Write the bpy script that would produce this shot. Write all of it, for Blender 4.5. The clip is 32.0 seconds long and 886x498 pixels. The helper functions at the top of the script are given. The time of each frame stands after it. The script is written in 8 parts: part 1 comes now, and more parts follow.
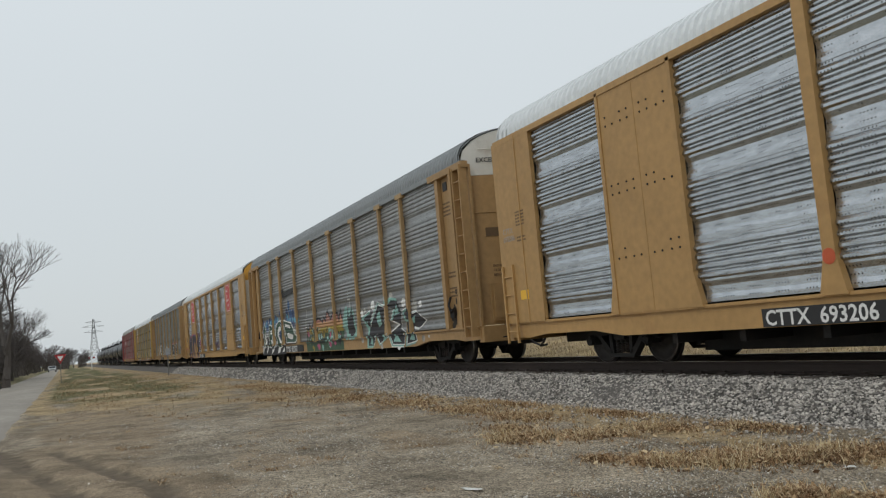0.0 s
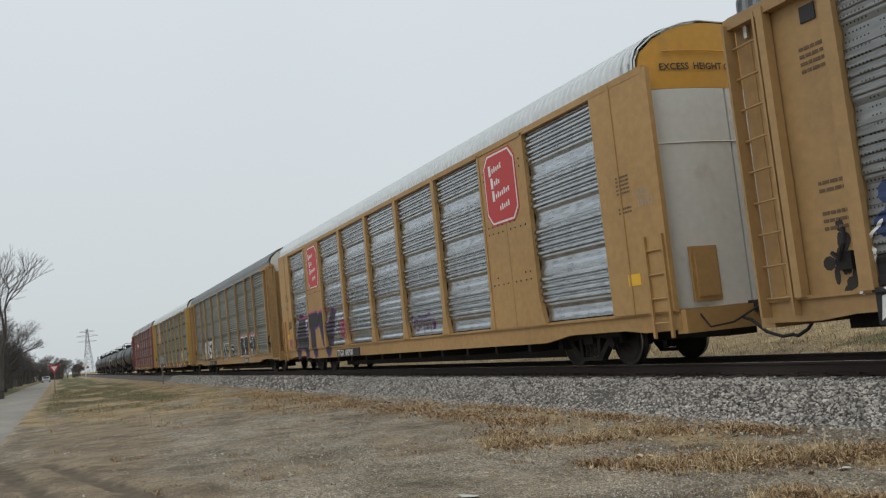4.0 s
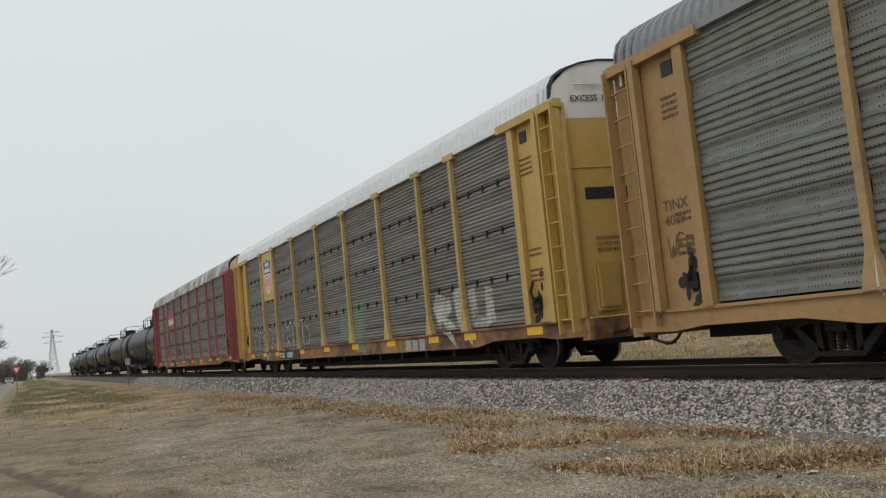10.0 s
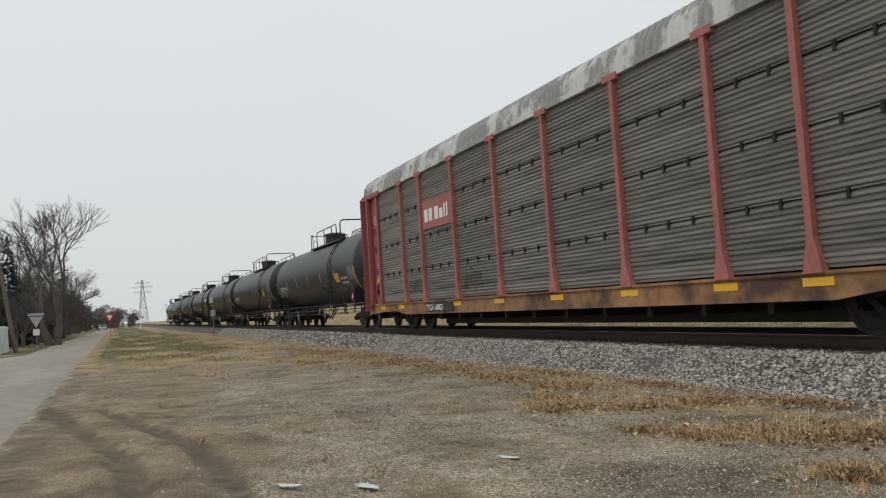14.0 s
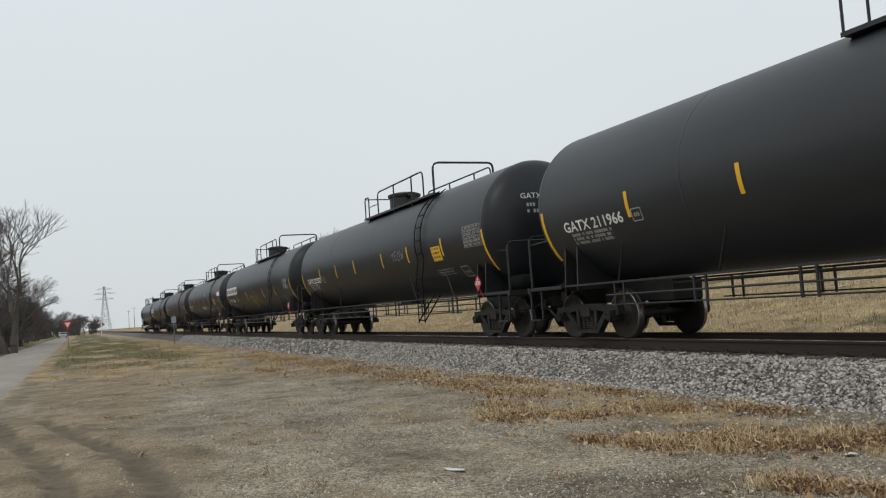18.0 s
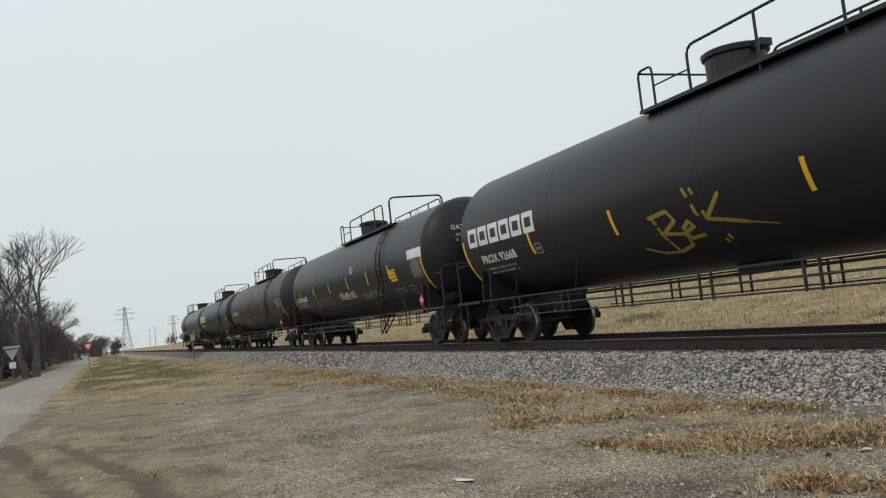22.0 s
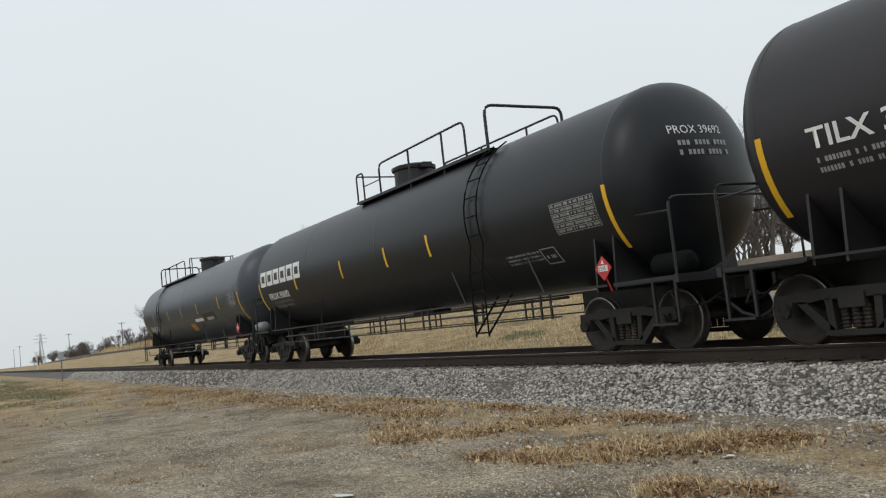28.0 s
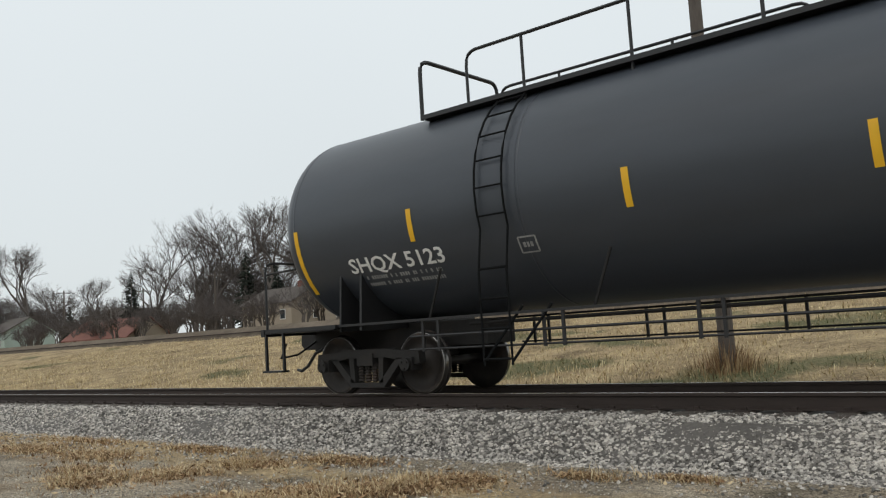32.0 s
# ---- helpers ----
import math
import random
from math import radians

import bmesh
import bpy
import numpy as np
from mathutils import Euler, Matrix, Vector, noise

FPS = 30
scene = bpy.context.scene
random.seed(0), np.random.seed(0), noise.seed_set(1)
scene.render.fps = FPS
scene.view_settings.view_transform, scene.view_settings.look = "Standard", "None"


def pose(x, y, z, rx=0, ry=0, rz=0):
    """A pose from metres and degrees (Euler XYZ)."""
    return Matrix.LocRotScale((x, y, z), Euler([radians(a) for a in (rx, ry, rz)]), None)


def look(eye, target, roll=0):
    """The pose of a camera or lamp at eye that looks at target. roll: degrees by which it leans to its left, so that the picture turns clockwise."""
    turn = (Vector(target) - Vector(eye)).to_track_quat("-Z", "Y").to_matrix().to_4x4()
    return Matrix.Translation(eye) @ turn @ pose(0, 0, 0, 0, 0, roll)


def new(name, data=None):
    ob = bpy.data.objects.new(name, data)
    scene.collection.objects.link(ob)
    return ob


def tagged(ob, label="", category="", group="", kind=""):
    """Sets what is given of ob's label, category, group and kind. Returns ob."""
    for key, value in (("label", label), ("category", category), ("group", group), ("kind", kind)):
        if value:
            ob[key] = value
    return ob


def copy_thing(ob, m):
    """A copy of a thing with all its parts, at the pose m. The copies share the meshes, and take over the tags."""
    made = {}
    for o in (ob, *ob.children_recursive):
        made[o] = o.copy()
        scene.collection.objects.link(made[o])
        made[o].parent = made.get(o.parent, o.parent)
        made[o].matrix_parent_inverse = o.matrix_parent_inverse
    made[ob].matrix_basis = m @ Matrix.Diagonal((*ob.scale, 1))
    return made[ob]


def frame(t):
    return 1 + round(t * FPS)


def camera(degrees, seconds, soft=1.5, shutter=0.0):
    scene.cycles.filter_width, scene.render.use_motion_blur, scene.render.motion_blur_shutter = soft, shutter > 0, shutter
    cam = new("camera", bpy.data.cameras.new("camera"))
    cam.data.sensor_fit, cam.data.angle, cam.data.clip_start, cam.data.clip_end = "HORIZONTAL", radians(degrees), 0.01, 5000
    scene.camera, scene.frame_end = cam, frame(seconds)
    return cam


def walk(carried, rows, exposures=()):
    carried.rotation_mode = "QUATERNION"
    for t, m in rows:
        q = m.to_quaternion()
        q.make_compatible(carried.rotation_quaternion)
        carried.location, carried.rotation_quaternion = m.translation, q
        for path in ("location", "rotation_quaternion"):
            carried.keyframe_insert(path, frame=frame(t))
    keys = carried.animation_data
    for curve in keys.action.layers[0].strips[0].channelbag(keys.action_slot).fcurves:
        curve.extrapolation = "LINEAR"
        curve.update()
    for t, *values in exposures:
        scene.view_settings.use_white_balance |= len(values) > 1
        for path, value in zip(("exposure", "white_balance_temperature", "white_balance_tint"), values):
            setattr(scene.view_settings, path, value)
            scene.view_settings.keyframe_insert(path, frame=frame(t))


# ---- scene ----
from mathutils import geometry

cam = camera(55.28, 32.0, 1.2)


def eye(t, x, y, z, yaw, pitch, roll):
    """A row of the path: turn to the left from +y, tilt up, roll as look() takes it."""
    a, b = radians(yaw), radians(pitch)
    way = Vector((-math.sin(a) * math.cos(b), math.cos(a) * math.cos(b), math.sin(b)))
    return t, look((x, y, z), Vector((x, y, z)) + way, roll)


walk(cam, [
    eye(0, 0.158, -10.654, 0.866, 65.62, 5.62, -4.91),
    eye(0.5, 0.153, -10.675, 0.881, 66.00, 5.35, -3.94),
    eye(1, 0.148, -10.681, 0.876, 66.32, 5.50, -3.69),
    eye(1.5, 0.158, -10.674, 0.891, 65.85, 5.83, -4.47),
    eye(2, 0.156, -10.651, 0.897, 66.02, 6.23, -5.41),
    eye(2.5, 0.159, -10.649, 0.889, 65.73, 6.38, -5.58),
    eye(3, 0.164, -10.637, 0.887, 65.33, 6.21, -5.62),
    eye(3.5, 0.165, -10.639, 0.888, 65.08, 5.85, -5.59),
    eye(5.5, 0.188, -10.652, 0.882, 66.07, 6.60, -6.55),
    eye(6, 0.239, -10.568, 0.884, 67.06, 6.61, -5.94),
    eye(6.5, 0.258, -10.493, 0.881, 67.55, 6.45, -4.79),
    eye(7, 0.199, -10.531, 0.881, 66.67, 6.45, -4.47),
    eye(7.5, 0.058, -10.608, 0.887, 65.14, 5.83, -4.45),
    eye(8, 0.000, -10.613, 0.877, 63.33, 5.09, -4.74),
    eye(8.5, 0.039, -10.570, 0.886, 63.79, 5.60, -5.40),
    eye(9, 0.057, -10.549, 0.877, 63.96, 5.96, -6.11),
    eye(9.5, 0.034, -10.533, 0.878, 63.20, 5.78, -5.86),
    eye(10, 0.026, -10.525, 0.873, 63.23, 5.84, -5.53),
    eye(10.5, 0.027, -10.513, 0.866, 63.24, 5.79, -5.42),
    eye(11, 0.037, -10.511, 0.863, 63.21, 5.38, -5.22),
    eye(11.5, 0.050, -10.537, 0.878, 62.85, 5.30, -5.31),
    eye(12, 0.045, -10.536, 0.865, 63.26, 5.27, -4.96),
    eye(12.5, 0.043, -10.583, 0.863, 65.93, 4.41, -4.03),
    eye(13, 0.040, -10.600, 0.851, 69.36, 3.71, -3.21),
    eye(13.5, 0.023, -10.578, 0.851, 69.11, 3.53, -3.32),
    eye(15.5, 0.018, -10.538, 0.868, 67.31, 4.64, -4.84),
    eye(16, 0.078, -10.478, 0.871, 67.15, 4.95, -4.50),
    eye(16.5, 0.116, -10.352, 0.857, 67.09, 4.42, -3.79),
    eye(17, 0.040, -10.304, 0.857, 66.11, 4.37, -3.69),
    eye(17.5, -0.089, -10.319, 0.864, 65.66, 4.20, -3.60),
    eye(18, -0.112, -10.280, 0.859, 66.44, 3.82, -4.01),
    eye(18.5, -0.083, -10.239, 0.867, 66.55, 3.92, -4.34),
    eye(19, -0.060, -10.163, 0.856, 66.64, 4.07, -4.46),
    eye(19.5, -0.065, -10.134, 0.874, 67.03, 4.71, -4.49),
    eye(20, -0.071, -10.151, 0.861, 67.08, 5.42, -4.77),
    eye(20.5, -0.067, -10.163, 0.864, 67.42, 4.93, -5.33),
    eye(21, -0.086, -10.139, 0.862, 68.20, 4.45, -5.98),
    eye(21.5, -0.098, -10.131, 0.873, 67.95, 4.49, -6.43),
    eye(22, -0.101, -10.123, 0.869, 67.49, 4.37, -6.37),
    eye(22.5, -0.095, -10.127, 0.866, 66.87, 4.22, -6.11),
    eye(23, -0.090, -10.140, 0.861, 65.58, 4.38, -5.95),
    eye(23.5, -0.078, -10.163, 0.857, 64.89, 3.99, -6.12),
    eye(24, -0.102, -10.146, 0.866, 63.98, 3.82, -6.28),
    eye(24.5, -0.118, -10.128, 0.864, 63.36, 3.77, -6.30),
    eye(26.5, -0.124, -10.120, 0.855, 61.15, 3.34, -5.98),
    eye(27, -0.120, -10.123, 0.846, 60.80, 3.71, -5.83),
    eye(27.5, -0.128, -10.094, 0.826, 60.09, 4.42, -5.79),
    eye(28, -0.108, -10.091, 0.815, 59.72, 4.78, -6.28),
    eye(28.5, -0.116, -10.080, 0.825, 59.79, 4.68, -6.85),
    eye(29, -0.134, -10.058, 0.820, 60.09, 4.47, -7.02),
    eye(29.5, -0.164, -10.010, 0.799, 59.56, 4.21, -6.34),
    eye(30, -0.151, -10.045, 0.820, 57.98, 4.04, -5.75),
    eye(30.5, -0.146, -10.032, 0.807, 56.61, 4.29, -5.09),
    eye(31, -0.118, -10.044, 0.825, 53.83, 4.58, -4.13),
    eye(31.5, -0.131, -10.082, 0.832, 48.15, 5.12, -3.49),
    eye(32, -0.122, -10.128, 0.824, 40.20, 5.87, -3.44),
], [(0, -0.08, 6500, 10), (7.5, -0.08, 6500, 10), (9, -0.04, 6720, 11), (16.5, 0.02, 6720, 11), (18, 0.02, 6560, 10), (24, 0.06, 6560, 10), (32, 0.10, 6600, 10)])
# how far the train has rolled along its track, time by time
ROLL = [(0, -142.88), (4, -107.15), (8, -71.24), (12, -35.51), (16, 0.08), (20, 35.63), (24, 71.21), (28, 106.85), (32, 142.88)]

# ---- world and light: a bright, even overcast ----
world = bpy.data.worlds.new("world")
scene.world = world
world.use_nodes = True
wn, wl = world.node_tree.nodes, world.node_tree.links
sky = wn.new("ShaderNodeTexSky")
sky.sky_type, sky.sun_disc = "NISHITA", False
sky.sun_elevation, sky.sun_rotation = radians(48), radians(200)
sky.air_density, sky.dust_density = 1.0, 3.0
haze = wn.new("ShaderNodeMix")
haze.data_type = "RGBA"
haze.inputs[0].default_value = 0.9
haze.inputs[7].default_value = (6.48, 7.0, 7.22, 1)
wl.new(sky.outputs[0], haze.inputs[6])
tc, sep, ramp = wn.new("ShaderNodeTexCoord"), wn.new("ShaderNodeSeparateXYZ"), wn.new("ShaderNodeMapRange")
wl.new(tc.outputs["Generated"], sep.inputs[0])
wl.new(sep.outputs[2], ramp.inputs[0])
ramp.inputs[1].default_value, ramp.inputs[2].default_value = -0.02, 0.42
ramp.inputs[3].default_value, ramp.inputs[4].default_value = 0.88, 1.02
cloud, cramp = wn.new("ShaderNodeTexNoise"), wn.new("ShaderNodeMapRange")
wl.new(tc.outputs["Generated"], cloud.inputs["Vector"])
cloud.inputs["Scale"].default_value, cloud.inputs["Detail"].default_value = 1.6, 2.0
cramp.inputs[3].default_value, cramp.inputs[4].default_value = 0.95, 1.05
wl.new(cloud.outputs[0], cramp.inputs[0])
strength = wn.new("ShaderNodeMath")
strength.operation = "MULTIPLY"
wl.new(ramp.outputs[0], strength.inputs[0])
wl.new(cramp.outputs[0], strength.inputs[1])
half = wn.new("ShaderNodeMath")
half.operation = "MULTIPLY"
half.inputs[1].default_value = 0.117
wl.new(strength.outputs[0], half.inputs[0])
wl.new(haze.outputs[2], wn["Background"].inputs[0])
wl.new(half.outputs[0], wn["Background"].inputs[1])

sun = new("sun", bpy.data.lights.new("sun", "SUN"))
sun.data.energy, sun.data.angle, sun.data.color = 0.5, radians(25), (1.0, 0.97, 0.92)
sun.matrix_world = look((20, -40, 50), (0, 0, 0))

# ---- materials ----


def material(name, color, rough=0.7, metal=0.0, vary=0.15, scale=3.0, bump=0.0, bump_scale=40.0, stain=None, stain_at=(0.55, 0.75), stretch=(1, 1, 1), spec=0.5):
    """A surface with large and small variation of its colour, fine relief and, where given, stains of another colour."""
    m = bpy.data.materials.new(name)
    m.use_nodes = True
    n, l = m.node_tree.nodes, m.node_tree.links
    b = n["Principled BSDF"]
    b.inputs["Roughness"].default_value, b.inputs["Metallic"].default_value = rough, metal
    b.inputs["Specular IOR Level"].default_value = spec
    tc, mp = n.new("ShaderNodeTexCoord"), n.new("ShaderNodeMapping")
    mp.inputs["Scale"].default_value = stretch
    l.new(tc.outputs["Object"], mp.inputs[0])
    big, small, add = n.new("ShaderNodeTexNoise"), n.new("ShaderNodeTexNoise"), n.new("ShaderNodeMath")
    big.inputs["Scale"].default_value, big.inputs["Detail"].default_value = scale * 0.3, 3
    small.inputs["Scale"].default_value, small.inputs["Detail"].default_value = scale * 5, 4
    l.new(mp.outputs[0], big.inputs["Vector"])
    l.new(mp.outputs[0], small.inputs["Vector"])
    add.operation = "ADD"
    l.new(big.outputs[0], add.inputs[0])
    l.new(small.outputs[0], add.inputs[1])
    info, rnd = n.new("ShaderNodeObjectInfo"), n.new("ShaderNodeMath")
    rnd.operation = "MULTIPLY_ADD"
    rnd.inputs[1].default_value, rnd.inputs[2].default_value = 0.25, -0.125
    l.new(info.outputs["Random"], rnd.inputs[0])
    tot = n.new("ShaderNodeMath")
    l.new(add.outputs[0], tot.inputs[0])
    l.new(rnd.outputs[0], tot.inputs[1])
    rng = n.new("ShaderNodeMapRange")
    rng.inputs[1].default_value, rng.inputs[2].default_value = 0.6, 1.4
    rng.inputs[3].default_value, rng.inputs[4].default_value = 1 - vary, 1 + vary
    l.new(tot.outputs[0], rng.inputs[0])
    mul = n.new("ShaderNodeMix")
    mul.data_type, mul.blend_type = "RGBA", "MULTIPLY"
    mul.inputs[0].default_value = 1
    mul.inputs[6].default_value = (*color, 1)
    l.new(rng.outputs[0], mul.inputs[7])
    out = mul.outputs[2]
    if stain:
        st, sr, mx = n.new("ShaderNodeTexNoise"), n.new("ShaderNodeMapRange"), n.new("ShaderNodeMix")
        st.inputs["Scale"].default_value, st.inputs["Detail"].default_value = scale * 0.7, 6
        st.inputs["Roughness"].default_value = 0.65
        l.new(mp.outputs[0], st.inputs["Vector"])
        sr.inputs[1].default_value, sr.inputs[2].default_value = stain_at
        l.new(st.outputs[0], sr.inputs[0])
        mx.data_type = "RGBA"
        l.new(sr.outputs[0], mx.inputs[0])
        l.new(out, mx.inputs[6])
        mx.inputs[7].default_value = (*stain, 1)
        out = mx.outputs[2]
    l.new(out, b.inputs["Base Color"])
    if bump:
        bt, bn = n.new("ShaderNodeTexNoise"), n.new("ShaderNodeBump")
        bt.inputs["Scale"].default_value, bt.inputs["Detail"].default_value = bump_scale, 4
        l.new(tc.outputs["Object"], bt.inputs["Vector"])
        bn.inputs["Strength"].default_value, bn.inputs["Distance"].default_value = bump, 0.02
        l.new(bt.outputs[0], bn.inputs["Height"])
        l.new(bn.outputs[0], b.inputs["Normal"])
    return m


def pierced(m, along=0.055, up=0.11, hole=0.22, dark=0.12, fill=0.5):
    """Adds rows of small punched holes to a sheet's material: dark dots in broken groups, by the sheet's own x and z."""
    n, l = m.node_tree.nodes, m.node_tree.links
    b = n["Principled BSDF"]
    src = b.inputs["Base Color"].links[0].from_socket
    tc, sp = n.new("ShaderNodeTexCoord"), n.new("ShaderNodeSeparateXYZ")
    l.new(tc.outputs["Object"], sp.inputs[0])

    def op(kind, a, c=None):
        q = n.new("ShaderNodeMath")
        q.operation = kind
        for i, v in enumerate((a, c)):
            if v is None:
                continue
            if isinstance(v, (int, float)):
                q.inputs[i].default_value = v
            else:
                l.new(v, q.inputs[i])
        return q.outputs[0]

    u = op("SUBTRACT", op("FRACT", op("DIVIDE", sp.outputs[0], along)), 0.5)
    v = op("SUBTRACT", op("FRACT", op("DIVIDE", sp.outputs[2], up)), 0.5)
    v2 = op("MULTIPLY", v, up / along)
    d = op("SQRT", op("ADD", op("MULTIPLY", u, u), op("MULTIPLY", v2, v2)))
    dot = op("LESS_THAN", d, hole)
    nz = n.new("ShaderNodeTexNoise")
    nz.inputs["Scale"].default_value = 2.2
    l.new(tc.outputs["Object"], nz.inputs["Vector"])
    grp = op("LESS_THAN", op("FRACT", op("DIVIDE", sp.outputs[0], 0.52)), fill)
    on = op("MULTIPLY", op("MULTIPLY", dot, grp), op("GREATER_THAN", nz.outputs[0], 0.42))
    mx = n.new("ShaderNodeMix")
    mx.data_type = "RGBA"
    l.new(on, mx.inputs[0])
    l.new(src, mx.inputs[6])
    mx.inputs[7].default_value = (dark, dark, dark * 0.95, 1)
    l.new(mx.outputs[2], b.inputs["Base Color"])
    return m


GALV = pierced(material("galvanised_sheet", (0.44, 0.46, 0.48), 0.24, 0.92, 0.26, 1.2, 0.15, 30, stretch=(0.5, 1, 1.6)))
GREY_SHEET = pierced(material("weathered_grey_sheet", (0.245, 0.25, 0.247), 0.36, 0.6, 0.28, 1.2, 0.15, 30, (0.13, 0.13, 0.12), (0.5, 0.8), (0.5, 1, 2)), dark=0.05, hole=0.24, fill=0.72)
OLIVE_SHEET = pierced(material("weathered_olive_grey_sheet", (0.175, 0.18, 0.16), 0.5, 0.4, 0.28, 1.2, 0.15, 30, (0.13, 0.13, 0.12), (0.5, 0.8), (0.5, 1, 2)), dark=0.05, hole=0.24, fill=0.72)
TAN_POST = material("tan_posts", (0.40, 0.265, 0.125), 0.65, 0, 0.2, 2.0, 0.06, 25, (0.26, 0.17, 0.09), (0.55, 0.8))
PALE_POST = material("faded_yellow_posts", (0.47, 0.33, 0.125), 0.65, 0, 0.22, 2.0, 0.06, 25, (0.28, 0.19, 0.09), (0.55, 0.8))
OLD_SHEET = material("streaked_grey_sheet", (0.20, 0.192, 0.172), 0.6, 0.3, 0.42, 1.6, 0.2, 30, (0.075, 0.07, 0.066), (0.46, 0.68), (0.22, 1, 6))
YELLOW = material("ochre_yellow_paint", (0.41, 0.242, 0.088), 0.55, 0, 0.18, 1.5, 0.06, 25, (0.33, 0.17, 0.06), (0.60, 0.85))
DULL_YELLOW = material("dull_ochre_paint", (0.36, 0.22, 0.092), 0.6, 0, 0.19, 1.5, 0.06, 25, (0.22, 0.12, 0.06), (0.58, 0.82))
BRIGHT_YELLOW = material("bright_yellow_paint", (0.50, 0.33, 0.095), 0.5, 0, 0.12, 1.5, 0.06, 25, (0.30, 0.17, 0.06), (0.62, 0.85))
RED = material("faded_red_paint", (0.29, 0.078, 0.078), 0.6, 0, 0.15, 1.5, 0.06, 25, (0.16, 0.05, 0.05), (0.58, 0.85))
PINK = material("chalky_red_posts", (0.37, 0.125, 0.115), 0.7, 0, 0.25, 2.0, 0.06, 25, (0.2, 0.09, 0.08), (0.58, 0.8))
ROOF_WHITE = material("white_roof_sheet", (0.68, 0.70, 0.70), 0.40, 0.35, 0.12, 1.0)
ROOF_GREY = material("grey_roof_sheet", (0.25, 0.265, 0.27), 0.55, 0.25, 0.12, 1.0)
ROOF_MOTTLED = material("peeling_roof_sheet", (0.30, 0.30, 0.29), 0.6, 0.2, 0.2, 1.0, 0, 40, (0.60, 0.60, 0.58), (0.50, 0.56), (1.6, 1, 1))
CREAM = material("cream_end_paint", (0.62, 0.50, 0.33), 0.6, 0, 0.1, 1.5, 0, 40, (0.4, 0.27, 0.15), (0.62, 0.85))
ORANGE_END = material("orange_end_paint", (0.60, 0.30, 0.035), 0.55, 0, 0.1, 1.5, 0, 40, (0.40, 0.22, 0.06), (0.6, 0.85))
WHITE_END = material("white_end_paint", (0.64, 0.63, 0.58), 0.6, 0, 0.08, 1.5, 0, 40, (0.45, 0.40, 0.33), (0.62, 0.85))
RUST_SILL = material("rusty_ochre_sill", (0.31, 0.165, 0.075), 0.75, 0, 0.35, 2.2, 0.1, 25, (0.085, 0.045, 0.032), (0.44, 0.62), (0.5, 1, 0.6))
UNDER = material("grimy_black_steel", (0.0135, 0.0122, 0.0115), 0.75, 0.1, 0.3, 3.0, 0.2, 30, (0.032, 0.024, 0.019), (0.52, 0.75))
TANK_BLACK = material("black_tank_paint", (0.0105, 0.0120, 0.0150), 0.40, 0, 0.25, 0.5, 0.06, 9, (0.020, 0.020, 0.021), (0.5, 0.8), (0.3, 1, 1.5), 0.36)
TANK_PLUM = material("faded_black_tank_paint", (0.019, 0.0172, 0.0205), 0.45, 0, 0.25, 0.5, 0.06, 9, (0.029, 0.027, 0.029), (0.48, 0.75), (0.3, 1, 1.5), 0.40)
TANK_DUSTY = material("dusty_black_tank_paint", (0.021, 0.0235, 0.028), 0.45, 0, 0.25, 0.5, 0.06, 9, (0.033, 0.033, 0.034), (0.48, 0.75), (0.3, 1, 1.5), 0.45)
TANK_GREY = material("dark_grey_tank_paint", (0.043, 0.050, 0.062), 0.38, 0, 0.14, 0.5, 0.06, 9, (0.055, 0.059, 0.066), (0.5, 0.8), (0.3, 1, 1.5))
LADDER_BLACK = material("flat_black_ladder_paint", (0.007, 0.0075, 0.008), 0.85, 0, 0.2, 3.0, spec=0.12)
TANK_TRIM = material("black_fitting_paint", (0.013, 0.013, 0.014), 0.5, 0, 0.2, 3.0)
WHEEL_STEEL = material("dark_wheel_steel", (0.032, 0.027, 0.024), 0.6, 0.4, 0.25, 4.0, 0, 40, (0.09, 0.06, 0.045), (0.55, 0.75))
TREAD = material("polished_tread_steel", (0.30, 0.29, 0.28), 0.3, 1.0, 0.25, 4.0)
RAIL_STEEL = material("rusty_rail_steel", (0.042, 0.030, 0.025), 0.8, 0.2, 0.25, 3.0, 0.1, 40, stretch=(0.3, 1, 1))
RAIL_TOP = material("worn_rail_head", (0.62, 0.60, 0.58), 0.22, 1.0, 0.15, 1.0)
TIE = material("weathered_tie_wood", (0.085, 0.07, 0.058), 0.9, 0, 0.3, 3.0, 0.4, 30)
REFLECT = material("yellow_reflective_tape", (0.80, 0.45, 0.02), 0.4, 0, 0.06, 2.0)
OLD_NOTICE = material("faded_orange_notice", (0.46, 0.225, 0.03), 0.55, 0, 0.25, 6.0, 0, 40, (0.25, 0.12, 0.02), (0.5, 0.7))
LETTER = material("white_lettering_paint", (0.74, 0.74, 0.72), 0.6, 0, 0.1, 3.0)
LETTER_GREY = material("worn_white_lettering", (0.33, 0.33, 0.325), 0.7, 0, 0.3, 3.0)
BLACK_INK = material("black_lettering_paint", (0.02, 0.02, 0.021), 0.6, 0, 0.1, 3.0)
DARK_INK = material("faded_dark_lettering", (0.13, 0.08, 0.04), 0.7, 0, 0.1, 3.0)
GRIME = material("black_grease_stain", (0.03, 0.026, 0.022), 0.8, 0, 0.3, 6.0)
PLACARD_RED = material("red_placard", (0.50, 0.035, 0.035), 0.5, 0, 0.06, 2.0)
SHIELD_BLUE = material("blue_emblem_paint", (0.05, 0.07, 0.22), 0.55, 0, 0.1, 2.0)
TEAL = material("teal_spray_paint", (0.24, 0.43, 0.385), 0.6, 0, 0.3, 3.0)
